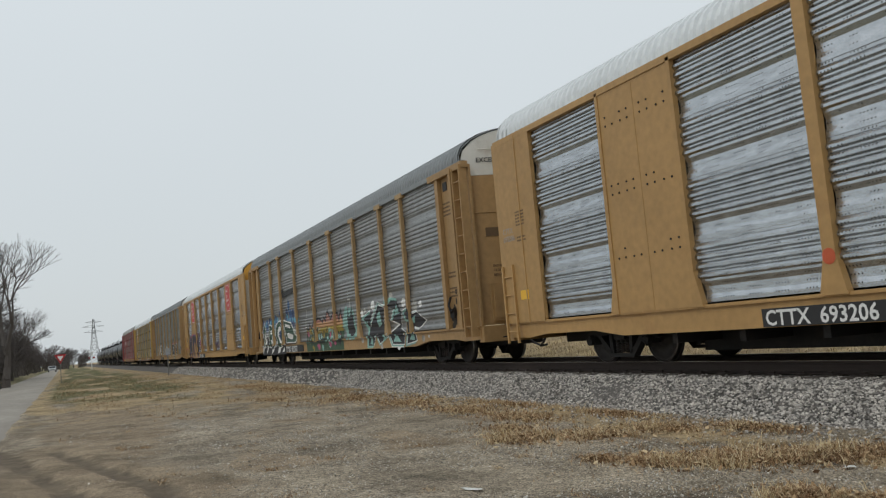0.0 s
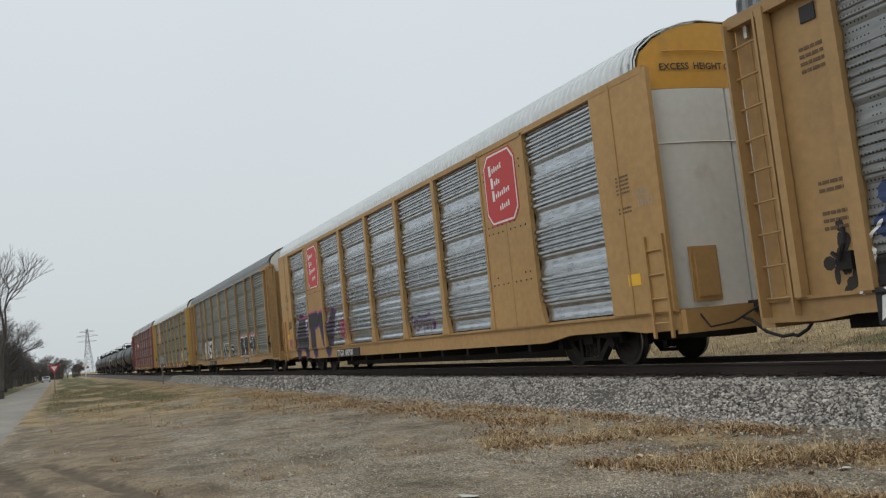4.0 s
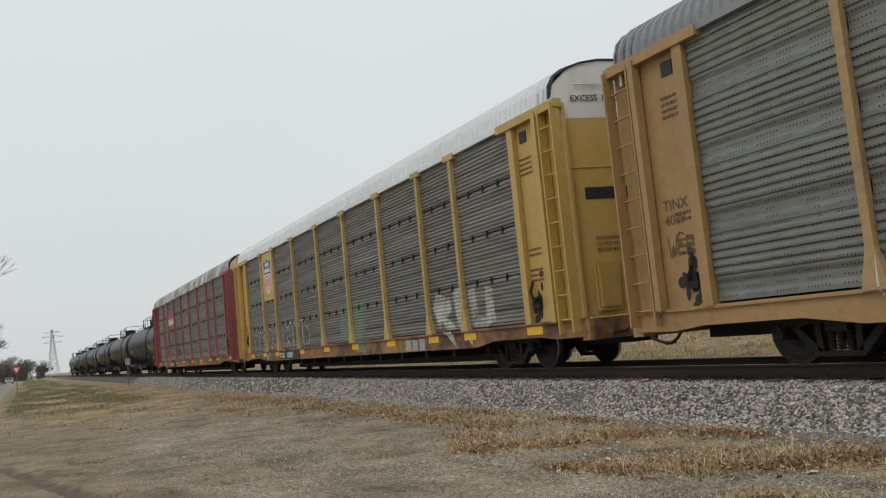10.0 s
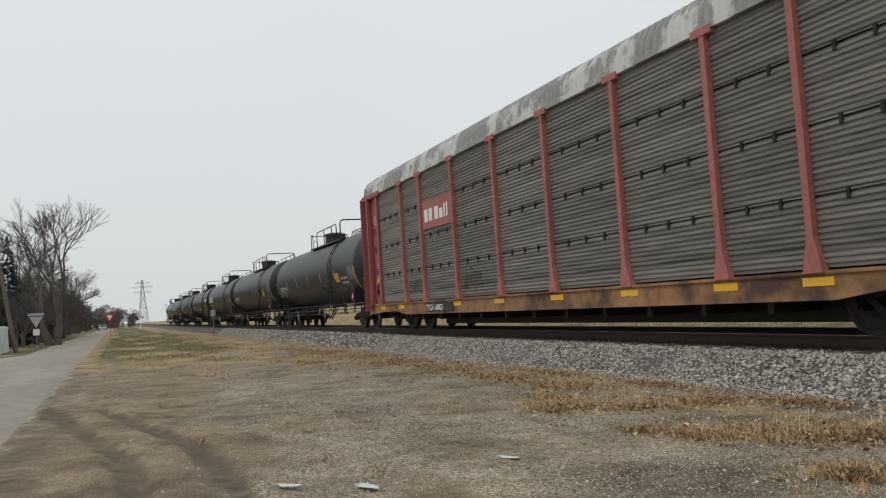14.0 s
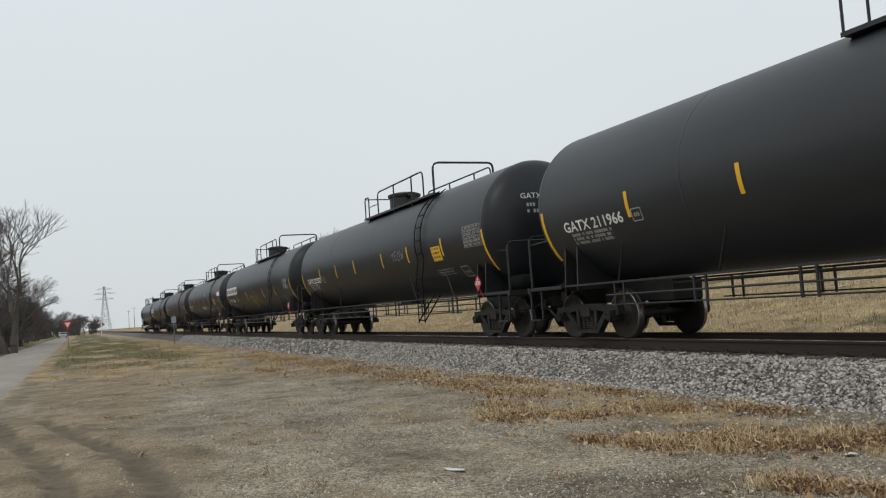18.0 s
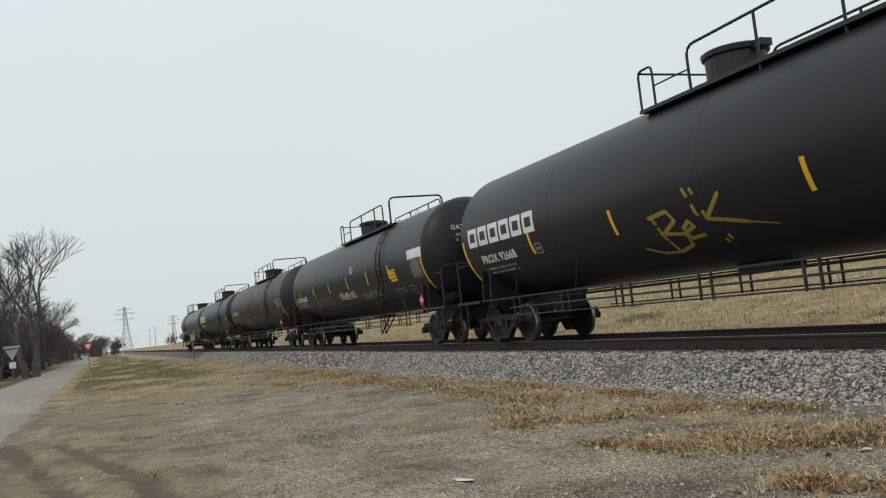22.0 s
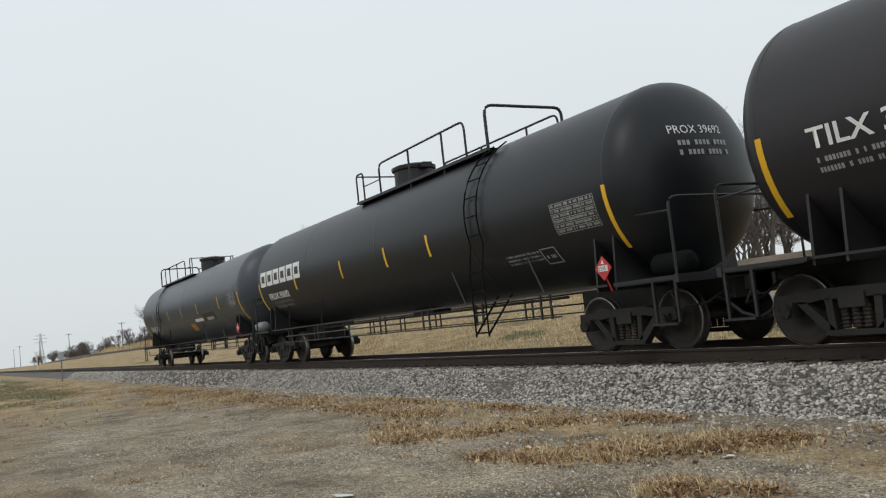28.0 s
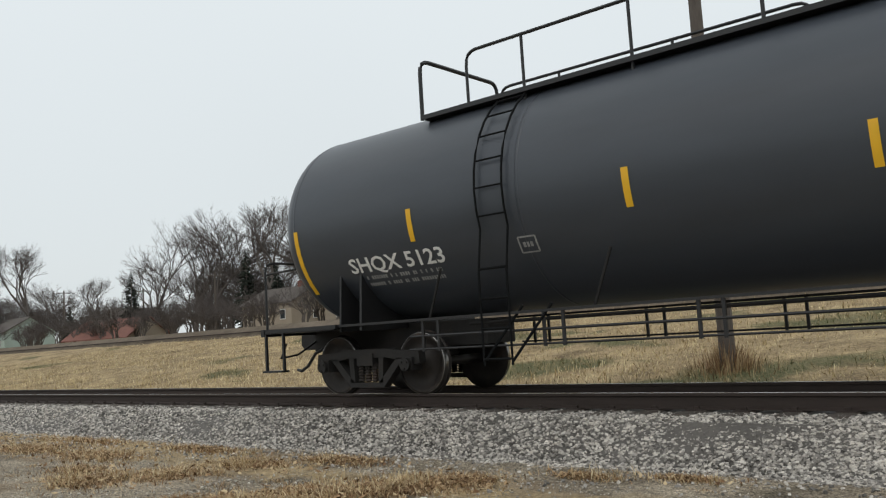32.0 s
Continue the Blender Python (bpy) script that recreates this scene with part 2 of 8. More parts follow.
GREEN_SPRAY = material("green_spray_paint", (0.045, 0.095, 0.052), 0.6, 0, 0.25, 3.0)
DOT_RED = material("orange_red_paint", (0.55, 0.10, 0.035), 0.55, 0, 0.08, 3.0)
ORANGE_SPRAY = material("peach_spray_paint", (0.40, 0.215, 0.10), 0.6, 0, 0.25, 3.0)
FADED_GREEN = material("faded_green_overpaint", (0.15, 0.20, 0.14), 0.7, 0, 0.3, 3.0)
WASHED = material("washed_out_white_spray", (0.44, 0.43, 0.40), 0.7, 0, 0.35, 3.0, 0, 40, (0.17, 0.165, 0.15), (0.45, 0.65))
FADED_PINK = material("faded_pink_spray_paint", (0.40, 0.17, 0.17), 0.65, 0, 0.3, 3.0)
PEACH = material("rose_spray_paint", (0.42, 0.20, 0.155), 0.6, 0, 0.25, 3.0)
BLUE_SPRAY = material("blue_spray_paint", (0.045, 0.12, 0.26), 0.6, 0, 0.2, 3.0)
PURPLE_SPRAY = material("purple_spray_paint", (0.10, 0.03, 0.17), 0.6, 0, 0.2, 3.0)
MAGENTA_SPRAY = material("magenta_spray_paint", (0.42, 0.08, 0.16), 0.6, 0, 0.2, 3.0)
GOLD_SPRAY = material("gold_spray_paint", (0.30, 0.225, 0.04), 0.6, 0, 0.2, 3.0)
SILVER_SPRAY = material("silver_spray_paint", (0.60, 0.60, 0.58), 0.5, 0.1, 0.12, 3.0)
BLACK_SPRAY = material("black_spray_paint", (0.018, 0.018, 0.022), 0.6, 0, 0.1, 3.0)
RESERVOIR = material("grey_reservoir_paint", (0.24, 0.25, 0.26), 0.5, 0.1, 0.15, 3.0)
RUBBER = material("black_hose_rubber", (0.02, 0.02, 0.02), 0.7, 0, 0.1, 3.0)

# ---- building tools ----


def part(name, bm, mat, parent=None, label="", smooth=False):
    """Links a bmesh as one mesh object, under a thing or a part where one is given."""
    me = bpy.data.meshes.new(name)
    bm.to_mesh(me)
    bm.free()
    me.materials.append(mat)
    if smooth:
        me.shade_smooth()
    ob = new(name, me)
    if parent:
        ob.parent = parent
    if label:
        tagged(ob, label)
    return ob


def again(ob, name, at, parent, turn=0.0):
    """One more object on the mesh of ob, at a place in its parent."""
    o = new(name, ob.data)
    o.parent = parent
    o.matrix_basis = pose(*at, 0, 0, turn)
    return o


def box(bm, x0, x1, y0, y1, z0, z1):
    v = [bm.verts.new((x, y, z)) for z in (z0, z1) for x, y in ((x0, y0), (x1, y0), (x1, y1), (x0, y1))]
    for f in ((3, 2, 1, 0), (4, 5, 6, 7), (0, 1, 5, 4), (1, 2, 6, 5), (2, 3, 7, 6), (3, 0, 4, 7)):
        bm.faces.new([v[i] for i in f])
    return v


def rod(bm, a, b, r, r2=None, n=6, caps=True):
    """A round bar from a to b."""
    a, b = Vector(a), Vector(b)
    r2 = r if r2 is None else r2
    q = (b - a).to_track_quat("Z", "Y")
    rings = []
    for p, s in ((a, r), (b, r2)):
        rings.append([bm.verts.new(p + q @ Vector((s * math.cos(2 * math.pi * i / n), s * math.sin(2 * math.pi * i / n), 0))) for i in range(n)])
    for i in range(n):
        bm.faces.new((rings[0][i], rings[0][(i + 1) % n], rings[1][(i + 1) % n], rings[1][i]))
    if caps:
        bm.faces.new(rings[0][::-1])
        bm.faces.new(rings[1])


def pipe(bm, pts, r, n=6):
    """A bent bar through the points."""
    pts = [Vector(p) for p in pts]
    rings = []
    for i, p in enumerate(pts):
        d = (pts[min(i + 1, len(pts) - 1)] - pts[max(i - 1, 0)]).normalized()
        up = Vector((0, 0, 1)) if abs(d.z) < 0.9 else Vector((0, 1, 0))
        s = d.cross(up).normalized()
        u = s.cross(d)
        rings.append([bm.verts.new(p + s * r * math.cos(2 * math.pi * j / n) + u * r * math.sin(2 * math.pi * j / n)) for j in range(n)])
    for a, b in zip(rings, rings[1:]):
        for j in range(n):
            bm.faces.new((a[j], a[(j + 1) % n], b[(j + 1) % n], b[j]))
    bm.faces.new(rings[0][::-1])
    bm.faces.new(rings[-1])


def arc_pts(a, b, c, steps=4):
    """A rounded corner: from a by the corner b to c."""
    a, b, c = Vector(a), Vector(b), Vector(c)
    return [(1 - t) ** 2 * a + 2 * t * (1 - t) * b + t * t * c for t in (i / steps for i in range(steps + 1))]


def prism(bm, outline, y0, y1):
    """An outline in x and z, thick from y0 to y1."""
    a = [bm.verts.new((x, y0, z)) for x, z in outline]
    b = [bm.verts.new((x, y1, z)) for x, z in outline]
    k = len(outline)
    bm.faces.new(a)
    bm.faces.new(b[::-1])
    for i in range(k):
        bm.faces.new((a[i], b[i], b[(i + 1) % k], a[(i + 1) % k]))


def lathe(bm, profile, n=24, axis="y"):
    """Turns a profile of (along, radius) round an axis."""
    rings = []
    for d, r in profile:
        ring = []
        for i in range(n):
            c, s = r * math.cos(2 * math.pi * i / n), r * math.sin(2 * math.pi * i / n)
            ring.append(bm.verts.new((d, c, s) if axis == "x" else (c, d, s) if axis == "y" else (c, s, d)))
        rings.append(ring)
    for a, b in zip(rings, rings[1:]):
        for i in range(n):
            bm.faces.new((a[i], a[(i + 1) % n], b[(i + 1) % n], b[i]))
    bm.faces.new(rings[0][::-1])
    bm.faces.new(rings[-1])


def letters(name, text, size, mat, parent, m, label="", width=1.0, bold=0.0, shear=0.0):
    """Flat lettering in the built-in font, as a mesh at the pose m: text runs along its x, up its y."""
    cu = bpy.data.curves.new(name, "FONT")
    cu.body, cu.size, cu.offset, cu.shear = text, size, bold, shear
    cu.resolution_u = 2
    tmp = bpy.data.objects.new(name, cu)
    scene.collection.objects.link(tmp)
    bpy.context.view_layer.update()
    me = bpy.data.meshes.new_from_object(tmp.evaluated_get(bpy.context.evaluated_depsgraph_get()))
    bpy.data.objects.remove(tmp)
    me.transform(Matrix.Diagonal((width, 1, 1, 1)))
    me.materials.clear()
    me.materials.append(mat)
    ob = new(name, me)
    ob.parent = parent
    ob.matrix_basis = m
    if label:
        tagged(ob, label)
    return ob


def on_side(x, z, y):
    """The pose of lettering that faces -y."""
    return pose(x, y, z, 90)


def wobbly(bm, outline, y, cx=0.0, cz=0.0):
    """A flat painted shape facing -y, from an outline in x and z."""
    bm.faces.new([bm.verts.new((x + cx, y, z + cz)) for x, z in outline])


# ---- running gear ----


def wheelset(parent, x):
    bm = bmesh.new()
    for s in (-1, 1):
        lathe(bm, [(s * 0.68, 0.30), (s * 0.68, 0.485), (s * 0.705, 0.485), (s * 0.715, 0.458), (s * 0.80, 0.452), (s * 0.80, 0.40), (s * 0.765, 0.38), (s * 0.75, 0.16), (s * 0.80, 0.13)], 28)
    rod(bm, (0, -1.06, 0), (0, 1.06, 0), 0.075, n=12)
    ob = part("wheelset", bm, WHEEL_STEEL, parent)
    ob.data.shade_smooth()
    ob.matrix_basis = pose(x, 0, 0.452)
    for s in (-1, 1):
        bm = bmesh.new()
        rings = [[bm.verts.new((q * math.cos(2 * math.pi * i / 32), d, q * math.sin(2 * math.pi * i / 32))) for i in range(32)] for d, q in ((s * 0.718, 0.4605), (s * 0.797, 0.4545), (s * 0.803, 0.449), (s * 0.8035, 0.442))]
        for a, b in zip(rings, rings[1:]):
            for i in range(32):
                bm.faces.new((a[i], a[(i + 1) % 32], b[(i + 1) % 32], b[i]))
        part("tread", bm, TREAD, ob, smooth=True)
    return ob


def truck(car, x):
    """A three-piece freight truck with its two wheelsets, under a car."""
    t = new("truck")
    t.parent = car
    t.matrix_basis = pose(x, 0, 0)
    for s in (-1, 1):
        y0, y1 = s * 0.93, s * 1.07
        bm = bmesh.new()
        h = 0.452
        top = [(-1.10, h + 0.02), (-1.08, h + 0.19), (-0.62, h + 0.21), (-0.45, h + 0.24), (0.45, h + 0.24), (0.62, h + 0.21), (1.08, h + 0.19), (1.10, h + 0.02)]
        inner = [(0.97, h - 0.02), (0.95, h + 0.08), (0.60, h + 0.08), (0.42, h + 0.11), (-0.42, h + 0.11), (-0.60, h + 0.08), (-0.95, h + 0.08), (-0.97, h - 0.02)]
        prism(bm, top + inner, min(y0, y1), max(y0, y1))
        prism(bm, [(-0.78, h + 0.10), (-0.64, h + 0.10), (-0.26, h - 0.26), (0.26, h - 0.26), (0.64, h + 0.10), (0.78, h + 0.10), (0.36, h - 0.33), (-0.36, h - 0.33)], min(y0, y1), max(y0, y1))
        for e in (-1, 1):
            prism(bm, [(e * 0.25, h - 0.26), (e * 0.34, h - 0.26), (e * 0.37, h + 0.12), (e * 0.27, h + 0.12)], min(y0, y1), max(y0, y1))
        part("side_frame", bm, UNDER, t)
        for sx in (-0.14, 0.0, 0.14):
            bm = bmesh.new()
            coil = [(h - 0.25, 0.03)]
            for i in range(6):
                z = h - 0.23 + i * 0.045
                coil += [(z - 0.016, 0.046), (z, 0.064), (z + 0.016, 0.046)]
            lathe(bm, coil + [(h + 0.04, 0.03)], 10, "z")
            bmesh.ops.translate(bm, verts=bm.verts, vec=(sx, s * 1.02, 0))
            part("spring", bm, WHEEL_STEEL, t)
        for e in (-1, 1):
            bm = bmesh.new()
            box(bm, e * 0.89 - 0.10, e * 0.89 + 0.10, min(s * 0.9, s * 1.12), max(s * 0.9, s * 1.12), h - 0.09, h + 0.10)
            rod(bm, (e * 0.89, s * 1.1, h), (e * 0.89, s * 1.18, h), 0.095, n=14)
            for i in range(3):
                a = 2 * math.pi * i / 3 + 0.5
                rod(bm, (e * 0.89 + 0.06 * math.cos(a), s * 1.17, h + 0.06 * math.sin(a)), (e * 0.89 + 0.06 * math.cos(a), s * 1.20, h + 0.06 * math.sin(a)), 0.017, n=6)
            part("bearing_box", bm, UNDER, t)
    bm = bmesh.new()
    box(bm, -0.17, 0.17, -1.10, 1.10, 0.45, 0.63)
    rod(bm, (0, 0, 0.6), (0, 0, 0.78), 0.2, n=12)
    part("bolster", bm, UNDER, t)
    bm = bmesh.new()
    for e in (-1, 1):
        box(bm, e * 0.38 - 0.05, e * 0.38 + 0.05, -0.8, 0.8, 0.36, 0.46)
        for s in (-1, 1):
            box(bm, e * 0.43 - 0.04, e * 0.43 + 0.03, s * 0.74 - 0.06, s * 0.74 + 0.06, 0.30, 0.55)
    part("brake_beam", bm, UNDER, t)
    return t, [wheelset(t, -0.89), wheelset(t, 0.89)]


def coupler(car, x, s):
    """A knuckle coupler on its draft arm, with the air hose beside it. s: the end it points to."""
    bm = bmesh.new()
    box(bm, min(x - s * 0.9, x - s * 0.25), max(x - s * 0.9, x - s * 0.25), -0.11, 0.11, 0.78, 0.98)
    prism(bm, [(x - s * 0.28, 0.72), (x + s * 0.02, 0.72), (x + s * 0.10, 0.80), (x + s * 0.10, 0.98), (x - s * 0.02, 1.04), (x - s * 0.28, 1.04)], -0.17, 0.02 if s > 0 else 0.17)
    prism(bm, [(x - s * 0.10, 0.74), (x + s * 0.14, 0.74), (x + s * 0.14, 1.02), (x - s * 0.10, 1.02)], 0.05, 0.17)
    part("coupler", bm, UNDER, car)
    bm = bmesh.new()
    pipe(bm, [(x - s * 0.75, -0.42, 0.72), (x - s * 0.55, -0.42, 0.66), (x - s * 0.30, -0.38, 0.45), (x - s * 0.05, -0.32, 0.36), (x + s * 0.12, -0.26, 0.38)], 0.028, 7)
    part("air_hose", bm, RUBBER, car)
    bm = bmesh.new()
    pipe(bm, [(x - s * 0.8, -1.25, 0.85), (x - s * 0.62, -1.22, 0.62), (x - s * 0.55, -0.8, 0.66), (x - s * 0.45, -0.2, 0.92)], 0.018, 6)
    part("uncoupling_lever", bm, UNDER, car)


WHEELS = []
CARS = []


def bars(car, x0, x1, z, h, y, mat, gaps, seed, name="small_writing"):
    """One line of writing that cannot be read: plain bars."""
    r = random.Random(seed)
    bm = bmesh.new()
    x = x0
    while x < x1:
        w = min(r.uniform(0.6, 1.6) * h * 1.6, x1 - x)
        box(bm, x, x + w, y - 0.003, y, z, z + h)
        x += w + gaps
    return tagged(part(name, bm, mat, car), kind="stuff")

# ---- covered auto racks ----
EAVE, ROOF_TOP, SIDE = 4.98, 5.78, 1.60
PANEL, WIDE_CORNER, CORNER = 7.82, 11.37, 11.40


def sheet_profile(z0, z1, kind):
    """Height and depth along a side sheet, from bottom to top."""
    pts = [(z0, 0.0)]
    if kind in ("wide", "mid"):
        n = 4
        step = (z1 - z0) / n
        ribs, dep = (4, 0.040) if kind == "wide" else (5, 0.024)
        for k in range(n):
            b = z0 + k * step
            if k:
                pts += [(b - 0.010, 0.0), (b - 0.008, -0.016), (b + 0.004, -0.016), (b + 0.006, 0.0)]
            pts += [(b + 0.06 * step, 0.0), (b + 0.13 * step, 0.022), (b + 0.25 * step, 0.024), (b + 0.33 * step, 0.0)]
            for i in range(ribs):
                q = 0.60 * step / ribs
                c = b + (0.355 + 0.60 * (i + 0.5) / ribs) * step
                pts += [(c - 0.42 * q, 0.0), (c - 0.22 * q, -dep), (c + 0.06 * q, -dep), (c + 0.42 * q, 0.0)]
    else:
        n = 4
        step = (z1 - z0) / n
        for k in range(n):
            b = z0 + k * step
            if k:
                pts += [(b - 0.022, 0.0), (b - 0.02, 0.05), (b + 0.012, 0.05), (b + 0.014, -0.02)]
            for i in range(11):
                c = b + (0.075 + i * 0.085) * step
                pts += [(c - 0.032, 0.0), (c - 0.010, -0.019), (c + 0.008, -0.019), (c + 0.032, 0.0)]
    pts.append((z1, 0.0))
    return pts


def side_sheet(w, z0, z1, kind):
    """A corrugated side sheet, w wide, facing -y at y = 0."""
    bm = bmesh.new()
    prof = sheet_profile(z0, z1, kind)
    cols = [[bm.verts.new((x, d, z)) for z, d in prof] for x in (0, w)]
    for a, b, c, d in zip(cols[0], cols[0][1:], cols[1][1:], cols[1]):
        bm.faces.new((a, d, c, b))
    back = [bm.verts.new(p) for p in ((0, 0.06, z0), (w, 0.06, z0), (w, 0.06, z1), (0, 0.06, z1))]
    bm.faces.new(back[::-1])
    bm.faces.new((cols[0][0], back[0], back[1], cols[1][0]))
    bm.faces.new((cols[0][-1], cols[1][-1], back[2], back[3]))
    return bm


ROUND, CHAMFER = "round", "chamfer"


def roof_outline(shape=ROUND, k=12):
    """The roof's cross section from the near eave to the far one: y and z."""
    if shape == CHAMFER:
        near = [(-SIDE, EAVE), (-SIDE + 0.012, EAVE + 0.19), (-1.50, EAVE + 0.38), (-1.28, EAVE + 0.57), (-1.00, EAVE + 0.71), (-0.72, EAVE + 0.80), (-0.4, ROOF_TOP + 0.05)]
        return near + [(-y, z) for y, z in reversed(near)]
    out = []
    for i in range(k + 1):
        a = math.pi * i / k
        y, z = -math.cos(a), math.sin(a)
        out.append((SIDE * math.copysign(abs(y) ** 0.75, y), EAVE + (ROOF_TOP - EAVE) * z ** 0.72))
    return out


def roof(x0, x1, shape, pitch=0.20, lift=0.06):
    """Cross-ribbed roof sheets, folded over from eave to eave."""
    bm = bmesh.new()
    prof = roof_outline(shape)
    n = int((x1 - x0) / pitch)
    rings = []
    for i in range(n):
        b = x0 + (x1 - x0) * i / n
        for dx, up in ((0.0, 0.0), (pitch * 0.42, 0.0), (pitch * 0.55, lift), (pitch * 0.87, lift)):
            rings.append([bm.verts.new((b + dx, y * (1 + up * 0.4), z + up * (0.3 + 0.7 * (z - EAVE) / 0.8))) for y, z in prof])
    for a, b in zip(rings, rings[1:]):
        for i in range(len(prof) - 1):
            bm.faces.new((a[i], a[i + 1], b[i + 1], b[i]))
    return bm


CAP_FOOT = 4.66


def bowed(x, s, y, bulge):
    """How far the curved end stands out at y."""
    return x + s * bulge * (1 - (y / 1.55) ** 2)


def end_cap(x, s, shape, bulge=0.30, thick=0.06):
    """The painted head of the curved end, from the doors up to the roof's outline."""
    bm = bmesh.new()
    edge = [(y * 0.985, z - 0.012) for y, z in roof_outline(shape)]
    ys = sorted(set([round(-1.5 + 0.25 * i, 3) for i in range(13)]))
    prof_y, prof_z = [p[0] for p in edge], [p[1] for p in edge]
    ys = [-1.575] + ys + [1.575]
    out, inn = [], []
    for y in ys:
        top = float(np.interp(y, prof_y, prof_z))
        levels = [CAP_FOOT + (top - CAP_FOOT) * k / 3 for k in range(4)]
        out.append([bm.verts.new((bowed(x, s, y, bulge), y, z)) for z in levels])
        inn.append([bm.verts.new((bowed(x, s, y, bulge) - s * thick, y, z)) for z in (levels[0], levels[-1])])
    for i in range(len(ys) - 1):
        for k in range(3):
            bm.faces.new((out[i][k], out[i + 1][k], out[i + 1][k + 1], out[i][k + 1]))
        bm.faces.new((inn[i][0], inn[i][1], inn[i + 1][1], inn[i + 1][0]))
        bm.faces.new((out[i][-1], out[i + 1][-1], inn[i + 1][1], inn[i][1]))
        bm.faces.new((out[i][0], inn[i][0], inn[i + 1][0], out[i + 1][0]))
    for i in (0, -1):
        bm.faces.new(out[i] + [inn[i][1], inn[i][0]])
    bmesh.ops.recalc_face_normals(bm, faces=bm.faces[:])
    return bm


def roof_lip(x, s, shape, bulge=0.30, reach=0.42):
    """The strip of roof that folds down over the curved end."""
    bm = bmesh.new()
    rows = [[bm.verts.new(p) for p in ((x - s * reach, y * 1.004, z + 0.004), (bowed(x, s, y, bulge) + s * 0.02, y * 1.004, z + 0.004))] for y, z in roof_outline(shape)]
    for a, b in zip(rows, rows[1:]):
        bm.faces.new((a[0], a[1], b[1], b[0]))
    bmesh.ops.solidify(bm, geom=bm.faces[:], thickness=0.012)
    return bm


def end_door(x, s, z0, z1, y0, y1, bulge=0.28):
    """Half of the curved end door, from y0 to y1."""
    bm = bmesh.new()
    n = 8
    out, inn = [], []
    for i in range(n + 1):
        y = y0 + (y1 - y0) * i / n
        d = bowed(x, s, y, bulge)
        out.append([bm.verts.new((d, y, z)) for z in (z0, z1)])
        inn.append([bm.verts.new((d - s * 0.07, y, z)) for z in (z0, z1)])
    for i in range(n):
        bm.faces.new((out[i][0], out[i + 1][0], out[i + 1][1], out[i][1]))
        bm.faces.new((inn[i][0], inn[i][1], inn[i + 1][1], inn[i + 1][0]))
        for k in (0, 1):
            bm.faces.new((out[i][k], inn[i][k], inn[i + 1][k], out[i + 1][k]))
    for i in (0, n):
        bm.faces.new((out[i][0], out[i][1], inn[i][1], inn[i][0]))
    bmesh.ops.recalc_face_normals(bm, faces=bm.faces[:])
    return bm


def ladder(car, x, y, z0, z1, w, mat, along, label=""):
    """A steel ladder with round rungs; along: the way its width runs, in x or y."""
    t = new("ladder")
    t.parent = car
    dx, dy = (w, 0) if along == "x" else (0, w)
    n = int((z1 - z0) / 0.45)
    for i in range(n + 1):
        bm = bmesh.new()
        z = z0 + (z1 - z0) * (i + 0.5) / (n + 1)
        rod(bm, (x, y, z), (x + dx, y + dy, z), 0.016, n=6)
        part("rung", bm, mat, t)
    for k in (0, 1):
        bm = bmesh.new()
        box(bm, x + k * dx - 0.03, x + k * dx + 0.03, y + k * dy - 0.022, y + k * dy + 0.022, z0 - 0.05, z1 + 0.05)
        part("stile", bm, mat, t)
    return t


